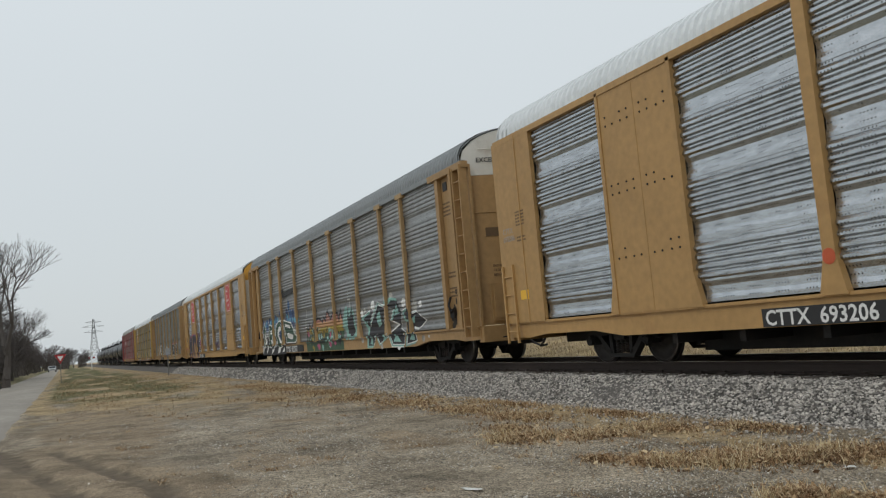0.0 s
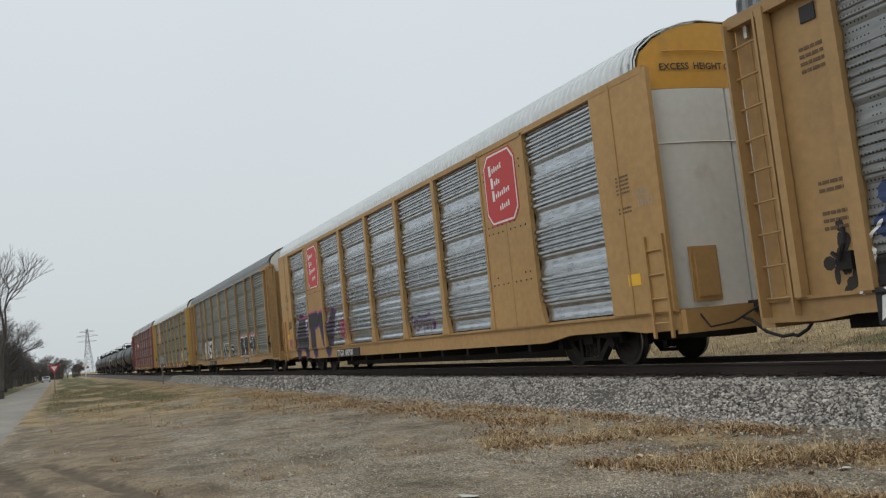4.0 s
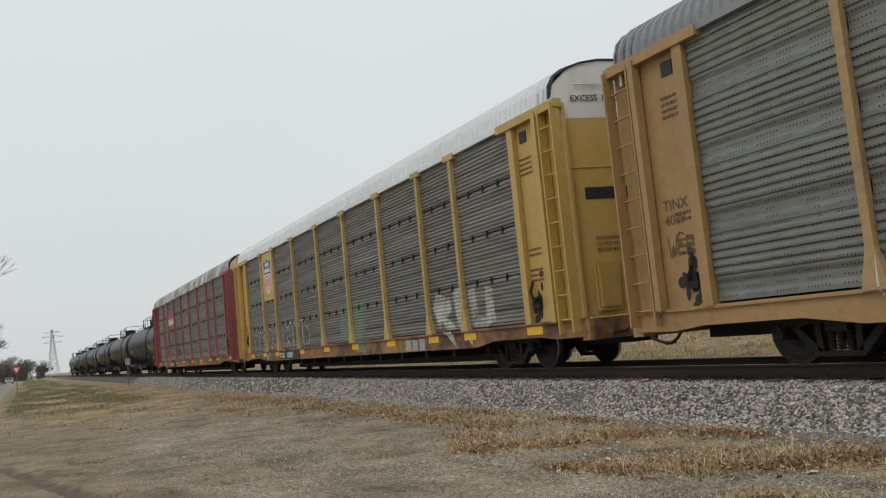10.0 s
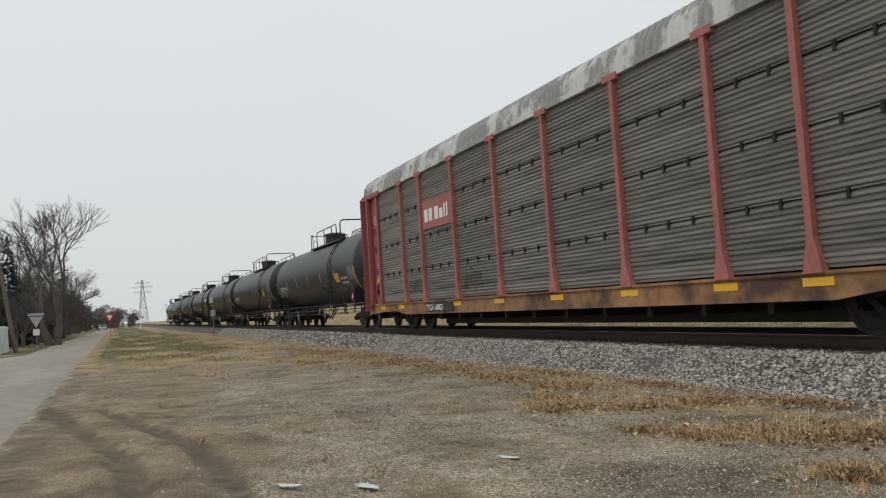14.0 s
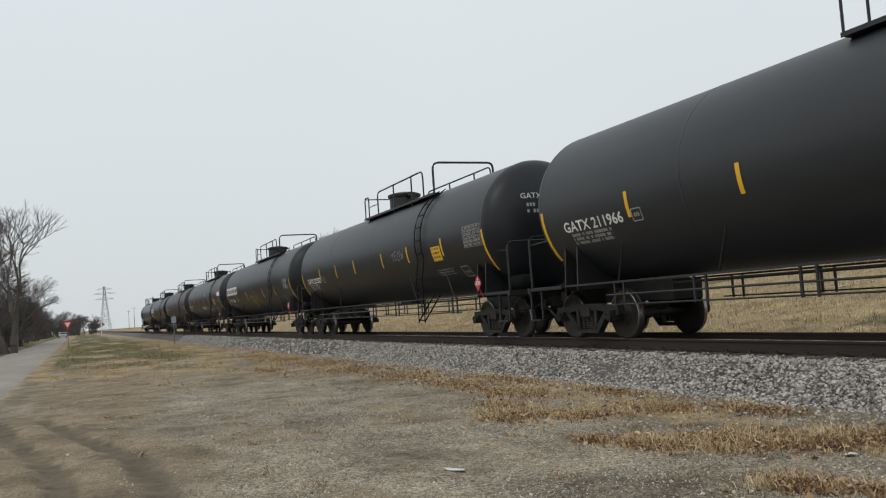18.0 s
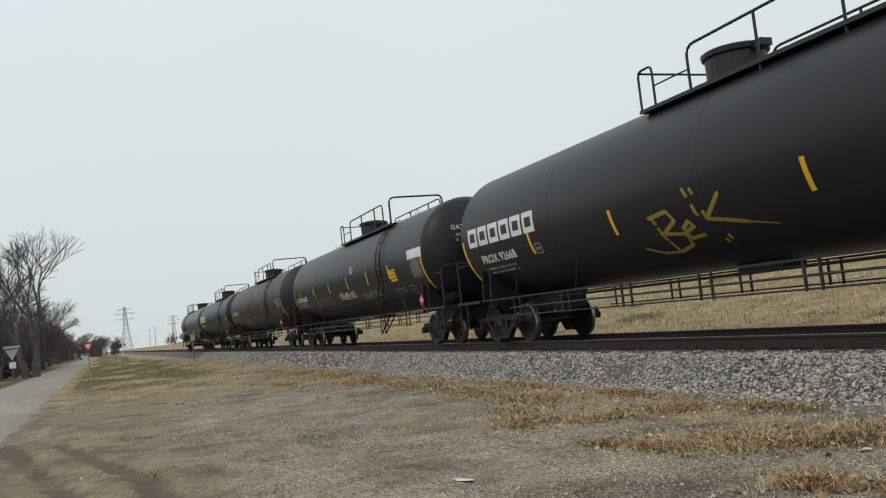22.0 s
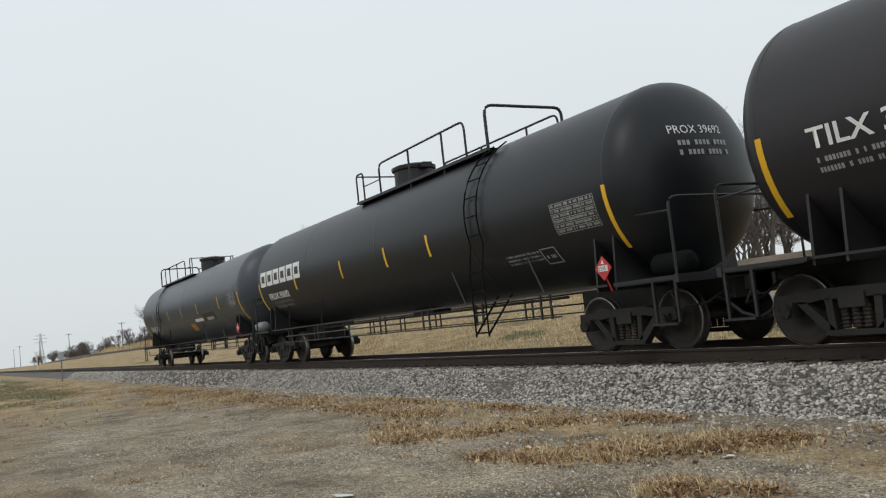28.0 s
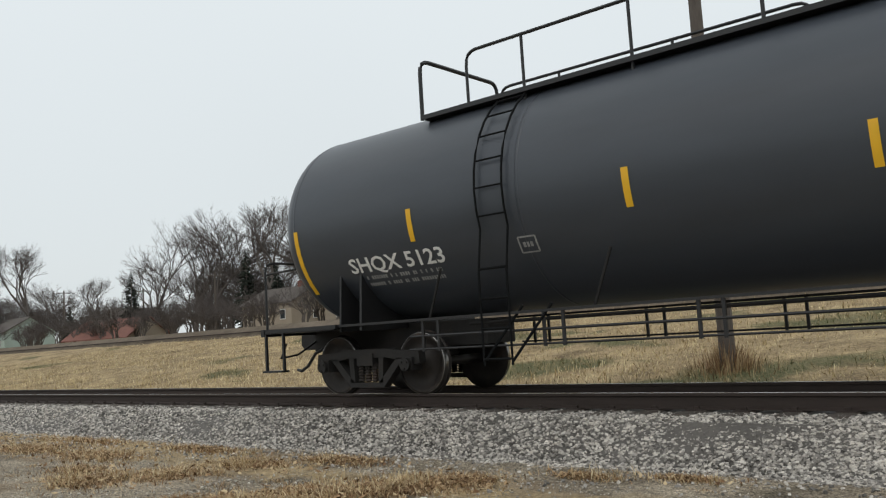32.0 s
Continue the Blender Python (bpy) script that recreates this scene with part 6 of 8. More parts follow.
part("black_patch", patch(3.0, 5.0, -33, -20, 0.004), TANK_BLACK, k7, "black overpainted patch")
part("white_patch", patch(1.7, 3.0, -31, -26, 0.008), LETTER, k7, "long white paint patch")
part("white_patch", patch(3.63, 4.6, -32, -27, 0.008), LETTER_GREY, k7)
for i in range(2):
    part("white_patch", patch(6.24, 6.62, -20 - i * 8, -16 - i * 8, 0.007), LETTER_GREY, k1)
    part("white_patch", patch(6.66, 7.4, -20 - i * 8, -16 - i * 8, 0.007), LETTER_GREY, k1)
part("black_patch", patch(2.3, 4.24, -43, -27, 0.005), BLACK_SPRAY, k1)
part("white_patch", patch(7.46, 8.66, -3, 7, 0.009), LETTER, k4)
for i in range(3):
    tank_bars(k4, 1.2, 1.6, 1 + i * 3.4, 0.05, LETTER, 44 + i)
for k in (k1, k2, k4, k6):
    for i in range(3):
        tank_bars(k, 5.35, 6.35, -40 + i * 3, 0.04, LETTER_GREY, 51 + i)
for k in (k1, k2, k3, k4, k5, k6, k7):
    hx = (8.6 if k is k7 else 8.5 if k is k6 else 8.58 if k is k4 else 8.7)
    ob = letters("head_mark", {k1: "GATX 211966", k2: "GATX 201532", k3: "PROX 92668", k4: "GATX 201529", k5: "TILX 305266", k6: "PROX 39692", k7: "SHQX 5123"}[k], 0.19, LETTER, k, pose(0, 0, 0))
    bm = bmesh.new()
    for row in range(2):
        for c in range(13):
            if (row * 7 + c) % 5 != 3:
                box(bm, 0.12 + c * 0.075, 0.17 + c * 0.075, -0.19 - row * 0.15, -0.11 - row * 0.15, 0, 0.002)
    ob2 = tagged(part("head_writing", bm, LETTER_GREY, k), kind="stuff")
    for o in (ob, ob2):
        for v in o.data.vertices:
            y, z = v.co.x - 0.75, v.co.y + 0.55
            v.co = (hx + head_depth(math.hypot(y, z), 0.80 if k in (k6, k7) else 0.66) + 0.012 + v.co.z, y, TANK_Z + z)


def tank_scrawl(car, x0, x1, a0, a1, mat, seed, w=0.035, loops=6):
    """A tag of loose spray lines laid on the tank's side."""
    tank_stroke(car, quick_letters(x0, x1, a0, a1, seed, loops), mat, w)


def tank_stroke(car, lines, mat, w):
    """Sprayed lines on the tank's side, through points of x and angle."""
    bm = bmesh.new()
    flat = [q for pts in lines for q in stroke([(x, radians(a) * TANK_R) for x, a in pts], w)]
    for i, q in enumerate(flat):
        k = TANK_R + 0.009 + 0.0002 * (i % 12)
        bm.faces.new([bm.verts.new((x, -k * math.cos(z / TANK_R), TANK_Z + k * math.sin(z / TANK_R))) for x, z in q])
    part("graffiti", bm, mat, car)


tank_stroke(k3, [[(-1.05, -22), (-1.0, -35), (-0.92, -48)], [(-1.12, -22), (-0.62, -20), (-0.52, -27), (-0.95, -34), (-0.45, -37), (-0.5, -46), (-0.9, -50), (-1.3, -49), (-1.65, -43)], [(-0.42, -36), (-0.15, -33), (-0.22, -29), (-0.42, -33), (-0.38, -41), (-0.05, -40)], [(-0.05, -10), (0.05, -25), (0.3, -48)], [(0.12, -11), (0.22, -28), (0.42, -46)], [(0.68, -17), (0.22, -30), (0.7, -34), (1.0, -37)]], GOLD_SPRAY, 0.075)
tank_stroke(k3, [[(0.9, -36), (1.2, -39), (1.5, -42)]], GOLD_SPRAY, 0.03)
tank_scrawl(k4, -5.1, -2.2, -38, -22, LETTER_GREY, 63, 0.018, 5)
tank_scrawl(k4, -1.0, 1.2, -32, -23, LETTER, 64, 0.03, 13)
tank_scrawl(k4, 1.9, 3.9, -38, -29, LETTER_GREY, 65, 0.022, 12)
bubble = []
for cx, cw, lo, hi in ((-3.75, 0.34, -44, -27), (-3.25, 0.32, -45, -29), (-2.75, 0.30, -45, -28), (-2.28, 0.32, -46, -28)):
    bubble.append([(cx + cw * math.cos(2 * math.pi * i / 14), (lo + hi) / 2 + (hi - lo) / 2 * math.sin(2 * math.pi * i / 14 + 0.4)) for i in range(15)])
    bubble.append([(cx + 0.12 * math.cos(2 * math.pi * i / 8), (lo + hi) / 2 + 1 + 3.0 * math.sin(2 * math.pi * i / 8)) for i in range(9)])
bubble.append([(-4.15, -38), (-4.1, -46), (-3.5, -49), (-2.6, -50), (-1.95, -47), (-1.9, -36)])
tank_stroke(k5, bubble, LETTER_GREY, 0.035)
tank_scrawl(k2, 2.4, 3.4, -14, -4, LETTER_GREY, 67, 0.02, 4)
part("pale_smear", patch(0.95, 1.07, 12, 44, 0.006, 0.005), LETTER_GREY, k5, "pale smear of old paint")

# ---- land ----
G = -0.60


def bank(y):
    """The land's height across the line: level by the road, then rising beyond the track."""
    return float(np.interp(y, [-400, -60, -16, -2.2, 2.4, 6, 14, 19, 26, 34, 60, 140, 900], [-0.2, -0.5, -0.64, -0.62, -0.62, -0.15, 0.72, 1.42, 1.75, 1.95, 3.0, 4.0, 4.0]))


def rise(x, y):
    """The land's height anywhere: the bank beyond the track sinks far down the line."""
    z = bank(y)
    return z if y < 4 else -0.3 + (z + 0.3) * (0.2 + 0.8 * smooth(-560, -240, x))


def smooth(a, b, v):
    t = min(1.0, max(0.0, (v - a) / (b - a)))
    return t * t * (3 - 2 * t)


def rut(x, y):
    """How deep a wheel track lies at a place, 0 to 1, and how high the earth beside it is pushed up."""
    deep = ridge = 0.0
    for y0, bend in ((-10.62, 0.19), (-9.82, 0.20)):
        c = y0 + bend * (x + 10.8) if x < -10.3 else y0 + bend * 0.5 + 0.03 * (x + 10.3)
        c += 0.06 * noise.noise((x * 0.7, y0, 0))
        d = abs(y - c)
        worn = smooth(-19, -15, x) * smooth(-5.5, -8.0, x) * (0.65 + 0.6 * noise.noise((x * 0.9, y0, 4)))
        deep = max(deep, smooth(0.24, 0.08, d) * worn)
        ridge = max(ridge, smooth(0.16, 0.0, abs(d - 0.30)) * worn)
    return deep, ridge


def cover(x, y):
    """How much dry grass, green grass, bare dirt and gravel lie at a place."""
    nz = noise.noise((x * 0.35, y * 0.35, 0)) * 0.5 + noise.noise((x * 1.6, y * 1.6, 3)) * 0.3
    if y > 2.0:
        dry = 1.0
        green = smooth(0.1, 0.5, noise.noise((x * 0.22, y * 0.4, 7)) + 0.25 * noise.noise((x, y, 2)) + (0.15 if x > -14 else -0.1))
        return dry, green * 0.7, 0.0
    # the lot by the camera is gravel; further off grass takes over
    dry = 0.85 * smooth(-15, -34, x + nz * 12 - (y + 8) * 0.6) * smooth(-0.75, 0.15, noise.noise((x * 0.23, y * 0.7, 17)) + 0.5 * noise.noise((x * 0.9, y * 1.6, 18)))
    dry = max(dry, smooth(0.9, 0.2, abs(y + 3.5 + 0.10 * (x + 10)) - nz) * smooth(-30, -12, -abs(x + 12) * 1.0 + 2) * 0.7)
    patch_ = smooth(-0.45, 0.1, noise.noise((x * 0.16, y * 0.5, 21)) + 0.4 * noise.noise((x * 0.6, y * 1.2, 22)))
    green = smooth(-27, -44, x + nz * 14) * smooth(-3.2, -6.8, y + nz * 3) * smooth(-12.2, -10.6, y + nz) * 0.95 * patch_
    if y < -15.5:
        dry, green = 0.5, smooth(-0.3, 0.2, nz)
    dirt = smooth(0.25, 0.9, 1.15 - abs(y + 10.3 + 0.06 * (x + 15)) * 0.45 + nz * 0.8) * (1 if -16 < y < -6 else 0)
    if -60 < x < 8 and y > -11.6:
        dirt = max(dirt, smooth(0.2, 0.6, noise.noise((x * 0.5, y * 0.9, 11)) + 0.1))
    return dry, green, dirt


def land():
    xs = np.unique(np.concatenate([np.linspace(-3000, -200, 15), np.linspace(-200, -60, 36), np.linspace(-60, -22, 96), np.arange(-22, 6, 0.12), np.linspace(6, 60, 28), np.linspace(60, 1500, 12)]))
    ys = np.unique(np.concatenate([np.linspace(-1500, -60, 10), np.linspace(-60, -16, 23), np.arange(-16, -2, 0.14), np.linspace(-2, 2, 6), np.linspace(2, 26, 60), np.linspace(26, 80, 28), np.linspace(80, 3000, 14)]))
    verts, dry, green, dirt, damp = [], [], [], [], []
    for x in xs:
        for y in ys:
            z = rise(x, y)
            if -60 < x < 20 and -11.5 < y < -2.4:
                z += 0.025 * noise.noise((x * 0.5, y * 0.5, 1)) + 0.012 * noise.noise((x * 2, y * 2, 5))
                deep, ridge = rut(x, y) if y < -8.5 else (0.0, 0.0)
                z += 0.03 * ridge - 0.055 * deep + 0.02 * (deep + ridge) * noise.noise((x * 5, y * 5, 2))
            if 3 < y < 60:
                z += 0.10 * noise.noise((x * 0.3, y * 0.3, 9)) + 0.05 * noise.noise((x * 1.1, y * 1.1, 4))
            verts.append((x, y, z))
            a, b, c = cover(x, y)
            dry.append(a), green.append(b), dirt.append(c)
            damp.append(min(1.0, rut(x, y)[0] * 1.2 + 0.8 * smooth(0.55, 0.1, abs(y + 11.65 + 0.15 * noise.noise((x * 0.6, 0, 9)))) * (0.6 + 0.5 * noise.noise((x * 0.8, y, 12)))) if -60 < x < 10 and -12.4 < y < -8.5 else 0.0)
    ny = len(ys)
    faces = [(i * ny + j, (i + 1) * ny + j, (i + 1) * ny + j + 1, i * ny + j + 1) for i in range(len(xs) - 1) for j in range(ny - 1)]
    me = bpy.data.meshes.new("ground")
    me.from_pydata(verts, [], faces)
    me.shade_smooth()
    for name, values in (("dry", dry), ("green", green), ("dirt", dirt), ("damp", damp)):
        me.attributes.new(name, "FLOAT", "POINT").data.foreach_set("value", values)
    m = bpy.data.materials.new("lot_and_field")
    m.use_nodes = True
    n, l = m.node_tree.nodes, m.node_tree.links
    b = n["Principled BSDF"]
    b.inputs["Roughness"].default_value = 0.95
    b.inputs["Specular IOR Level"].default_value = 0.2
    tc = n.new("ShaderNodeTexCoord")

    def tone(scale, c0, c1, lo=0.3, hi=0.7, detail=6):
        t, r, x = n.new("ShaderNodeTexNoise"), n.new("ShaderNodeMapRange"), n.new("ShaderNodeMix")
        t.inputs["Scale"].default_value, t.inputs["Detail"].default_value, t.inputs["Roughness"].default_value = scale, detail, 0.7
        l.new(tc.outputs["Object"], t.inputs["Vector"])
        r.inputs[1].default_value, r.inputs[2].default_value = lo, hi
        l.new(t.outputs[0], r.inputs[0])
        x.data_type = "RGBA"
        l.new(r.outputs[0], x.inputs[0])
        x.inputs[6].default_value, x.inputs[7].default_value = (*c0, 1), (*c1, 1)
        return x.outputs[2]

    def blend(a, c, fac, scale):
        t, ad, r, x = n.new("ShaderNodeTexNoise"), n.new("ShaderNodeMath"), n.new("ShaderNodeMapRange"), n.new("ShaderNodeMix")
        at = n.new("ShaderNodeAttribute")
        at.attribute_name = fac
        t.inputs["Scale"].default_value, t.inputs["Detail"].default_value = scale, 5
        l.new(tc.outputs["Object"], t.inputs["Vector"])
        l.new(at.outputs["Fac"], ad.inputs[0])
        l.new(t.outputs[0], ad.inputs[1])
        r.inputs[1].default_value, r.inputs[2].default_value = 0.74, 1.22
        l.new(ad.outputs[0], r.inputs[0])
        x.data_type = "RGBA"
        l.new(r.outputs[0], x.inputs[0])
        l.new(a, x.inputs[6])
        l.new(c, x.inputs[7])
        return x.outputs[2]

    def specks(src, scale, lo, hi):
        """Breaks a colour up into small stones of differing lightness."""
        v, sp, r, x = n.new("ShaderNodeTexVoronoi"), n.new("ShaderNodeSeparateColor"), n.new("ShaderNodeMapRange"), n.new("ShaderNodeMix")
        v.inputs["Scale"].default_value = scale
        l.new(tc.outputs["Object"], v.inputs["Vector"])
        l.new(v.outputs["Color"], sp.inputs[0])
        r.inputs[3].default_value, r.inputs[4].default_value = lo, hi
        l.new(sp.outputs[0], r.inputs[0])
        x.data_type, x.blend_type = "RGBA", "MULTIPLY"
        x.inputs[0].default_value = 1
        l.new(src, x.inputs[6])
        l.new(r.outputs[0], x.inputs[7])
        return x.outputs[2]

    gravel = specks(specks(tone(0.8, (0.15, 0.124, 0.09), (0.43, 0.36, 0.268), 0.36, 0.64, 14), 75, 0.35, 1.65), 24, 0.75, 1.25)
    dirt_c = specks(tone(1.1, (0.15, 0.116, 0.078), (0.385, 0.30, 0.205), 0.34, 0.66, 14), 80, 0.55, 1.45)
    dry_c = specks(tone(0.9, (0.15, 0.107, 0.062), (0.55, 0.415, 0.235), 0.3, 0.7, 12), 30, 0.65, 1.35)
    green_c = specks(tone(1.0, (0.07, 0.08, 0.034), (0.20, 0.175, 0.09), 0.3, 0.7, 12), 30, 0.65, 1.35)
    c = blend(gravel, dirt_c, "dirt", 2.5)
    c = blend(c, tone(3.0, (0.10, 0.078, 0.055), (0.22, 0.175, 0.125), 0.3, 0.7, 10), "damp", 5.0)
    c = blend(c, dry_c, "dry", 3.0)
    c = blend(c, green_c, "green", 2.0)
    l.new(c, b.inputs["Base Color"])
    bt, bn = n.new("ShaderNodeTexVoronoi"), n.new("ShaderNodeBump")
    bt.inputs["Scale"].default_value = 50
    l.new(tc.outputs["Object"], bt.inputs["Vector"])
    bn.inputs["Strength"].default_value, bn.inputs["Distance"].default_value = 0.9, 0.02
    l.new(bt.outputs[0], bn.inputs["Height"])
    l.new(bn.outputs[0], b.inputs["Normal"])
    me.materials.append(m)
    return tagged(new("ground", me), "gravel lot, bare dirt and dry winter grass", "ground", kind="structure")


land()

ASPHALT = material("pale_worn_asphalt", (0.32, 0.288, 0.245), 0.9, 0, 0.22, 0.8, 0.25, 60, (0.24, 0.21, 0.17), (0.46, 0.75), (0.35, 1, 1))
# bed colour set darker than its stones: shade in their gaps, painted in
BALLAST = material("ballast_gap_shade", (0.11, 0.10, 0.09), 0.95, 0, 0.3, 6.0, 0.6, 25)


def stones_material(name, low, high):
    m = material(name, high, 0.9, 0, 0.25, 8.0)
    n, l = m.node_tree.nodes, m.node_tree.links
    b = n["Principled BSDF"]
    src = b.inputs["Base Color"].links[0].from_socket
    g, x, ob, ad = n.new("ShaderNodeNewGeometry"), n.new("ShaderNodeMix"), n.new("ShaderNodeObjectInfo"), n.new("ShaderNodeMath")
    l.new(g.outputs["Random Per Island"], ad.inputs[0])
    l.new(ob.outputs["Random"], ad.inputs[1])
    fr = n.new("ShaderNodeMath")
    fr.operation = "FRACT"
    l.new(ad.outputs[0], fr.inputs[0])
    x.data_type = "RGBA"
    l.new(fr.outputs[0], x.inputs[0])
    x.inputs[6].default_value = (*low, 1)
    l.new(src, x.inputs[7])
    l.new(x.outputs[2], b.inputs["Base Color"])
    return m


STONE = stones_material("crushed_ballast_stone", (0.08, 0.074, 0.067), (0.69, 0.64, 0.575))
PEBBLE = stones_material("lot_pebbles", (0.12, 0.104, 0.084), (0.74, 0.69, 0.61))


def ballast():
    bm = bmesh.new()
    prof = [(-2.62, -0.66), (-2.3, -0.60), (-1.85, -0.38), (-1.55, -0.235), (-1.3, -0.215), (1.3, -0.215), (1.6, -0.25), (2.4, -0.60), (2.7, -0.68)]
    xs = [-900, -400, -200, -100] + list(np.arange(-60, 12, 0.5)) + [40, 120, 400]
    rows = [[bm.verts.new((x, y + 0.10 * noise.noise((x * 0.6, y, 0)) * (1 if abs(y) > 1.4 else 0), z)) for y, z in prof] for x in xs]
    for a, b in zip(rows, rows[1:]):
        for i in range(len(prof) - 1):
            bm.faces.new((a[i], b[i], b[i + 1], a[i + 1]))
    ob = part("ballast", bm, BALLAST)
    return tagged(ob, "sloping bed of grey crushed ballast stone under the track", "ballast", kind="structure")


BED = ballast()


def bed_z(y):
    return float(np.interp(y, [-2.62, -2.3, -1.85, -1.55, -1.3], [-0.66, -0.60, -0.38, -0.235, -0.215]))


def rock_mesh(r, n_side=5):
    """One angular stone as points and faces: two uneven rings and two tips."""
    pts = []
    k = n_side
    sx, sy, sz = r.uniform(0.7, 1.3), r.uniform(0.7, 1.3), r.uniform(0.55, 0.95)
    for ring, (h, q) in enumerate(((-0.45, 0.85), (0.40, 0.80))):
        for i in range(k):
            a = 2 * math.pi * (i + 0.3 * ring) / k + r.uniform(-0.25, 0.25)
            w = q * r.uniform(0.75, 1.15)
            pts.append((sx * w * math.cos(a), sy * w * math.sin(a), sz * (h + r.uniform(-0.12, 0.12))))
    faces = [tuple(range(k))[::-1], tuple(range(k, 2 * k))]
    for i in range(k):
        j = (i + 1) % k
        faces += [(i, j, k + j, k + i)]
    return np.array(pts), faces


ROCKS = [rock_mesh(random.Random(100 + i), 4 + i % 3) for i in range(14)]


def scatter(name, places, mat, label, category, r):
    """Many stones joined into one object. places: x, y, z, size."""
    verts, faces, base = [], [], 0
    for x, y, z, s in places:
        p, f = ROCKS[r.randrange(len(ROCKS))]
        m = np.array(Euler((r.uniform(-0.7, 0.7), r.uniform(-0.7, 0.7), r.uniform(0, 6.28))).to_matrix())
        verts.append((p * s) @ m.T + (x, y, z))
        faces += [tuple(base + i for i in q) for q in f]
        base += len(p)
    me = bpy.data.meshes.new(name)
    me.from_pydata(np.concatenate(verts).tolist(), [], faces)
    me.materials.append(mat)
    return tagged(new(name, me), label, category, kind="stuff")


r = random.Random(5)
places = []
for i in range(44000):
    x = -2 - 27 * r.random() ** 1.35
    y = -0.95 - 1.85 * r.random()
    if abs(y + 1.02) < 0.05:
        continue
    s = r.uniform(0.015, 0.033)
    if y < -2.45 and r.random() < 0.5:
        s *= 0.7
    places.append((x, y, bed_z(y) + s * 0.25, s))
for i in range(6500):
    x = -29 - 50 * r.random()
    y = -1.0 - 1.6 * r.random()
    s = r.uniform(0.03, 0.06)
    places.append((x, y, bed_z(y) + s * 0.2, s))
for i in range(1800):
    x, y = -24 + 30 * r.random(), -2.5 - 0.9 * abs(r.gauss(0, 0.6))
    s = r.uniform(0.012, 0.03)
    places.append((x, y, max(bed_z(y), -0.615) + s * 0.2, s))
for i in range(1500):
    x, y = -30 + 34 * r.random(), 1.3 + 1.2 * r.random()
    s = r.uniform(0.025, 0.045)
    places.append((x, y, bed_z(-y) + 0.01, s))
near = [q for q in places if -8.5 < q[0] < -2.5 and q[1] < -1.75][:280]
taken = set(near)
places = [q for q in places if q not in taken]
STONE_MESHES = []
for p, f in ROCKS:
    me = bpy.data.meshes.new("stone")
    me.from_pydata(p.tolist(), [], f)
    me.materials.append(STONE)
    STONE_MESHES.append(me)
for i, (x, y, z, s) in enumerate(near):
    o = new("stone", STONE_MESHES[i % len(STONE_MESHES)])
    o.parent = BED
    s *= 1.15
    o.matrix_basis = pose(x, y, z, r.uniform(-35, 35), r.uniform(-35, 35), r.uniform(0, 360)) @ Matrix.Diagonal((s, s, s, 1))
loose = scatter("ballast_stones", places, STONE, "loose grey crushed ballast stones beside the track", "stones", r)

pebbles = []
for i in range(1500):
    x, y = -2.5 - 17 * r.random() ** 1.3, -3.0 - 6.2 * r.random()
    s = r.uniform(0.008, 0.016)
    pebbles.append((x, y, bank(y) + 0.004, s))
for i in range(52000):
    x = -2.5 - 19 * r.random() ** 1.3
    y = -3.2 - 7.5 * r.random()
    if noise.noise((x * 0.9, y * 0.9, 31)) + 0.5 * noise.noise((x * 2.7, y * 2.7, 33)) < r.uniform(-0.45, 0.45) - 0.25 * (y > -8.0):
        continue
    if y < -8.6 and r.random() < rut(x, y)[0] * 2 + 0.55:
        continue
    s = r.uniform(0.004, 0.010) * (2.2 if r.random() < 0.03 else 1)
    pebbles.append((x, y, bank(y) + 0.004, s))
scatter("lot_pebbles", pebbles, PEBBLE, "small pale pebbles scattered over the gravel lot", "pebbles", r)

# road along the line
bm = bmesh.new()
xs = list(np.linspace(-420, -60, 30)) + list(np.arange(-60, 40, 1.0))
rows = []
for x in xs:
    near = -12.0 + 0.12 * noise.noise((x * 0.4, 0, 0)) + 0.05 * noise.noise((x * 1.7, 0, 0)) - 0.0035 * max(0, -x - 60)
    rows.append([bm.verts.new((x, y, bank(y) + 0.03 + h)) for y, h in ((near, -0.035), (near - 0.25, 0.008), (-13.6 - 0.0035 * max(0, -x - 60), 0.03), (-15.4, 0.01), (-15.6, -0.02))])
for a, b in zip(rows, rows[1:]):
    for i in range(4):
        bm.faces.new((a[i], a[i + 1], b[i + 1], b[i]))
tagged(part("road", bm, ASPHALT, smooth=True), "narrow pale worn asphalt road with ragged edges", "road", kind="structure")
bm = bmesh.new()
rows = []
for i in range(9):
    y = -15.3 - i * 1.6
    w = 5.2 - 0.35 * min(i, 4) + (2.2 if i == 0 else 0.8 if i == 1 else 0)
    rows.append([bm.verts.new((-47 + k * w, y, bank(y) + 0.025)) for k in (-1, 1)])
for a, b in zip(rows, rows[1:]):
    bm.faces.new((a[0], a[1], b[1], b[0]))
tagged(part("driveway", bm, ASPHALT), "pale driveway that leads off the road to a house", "driveway", kind="structure")

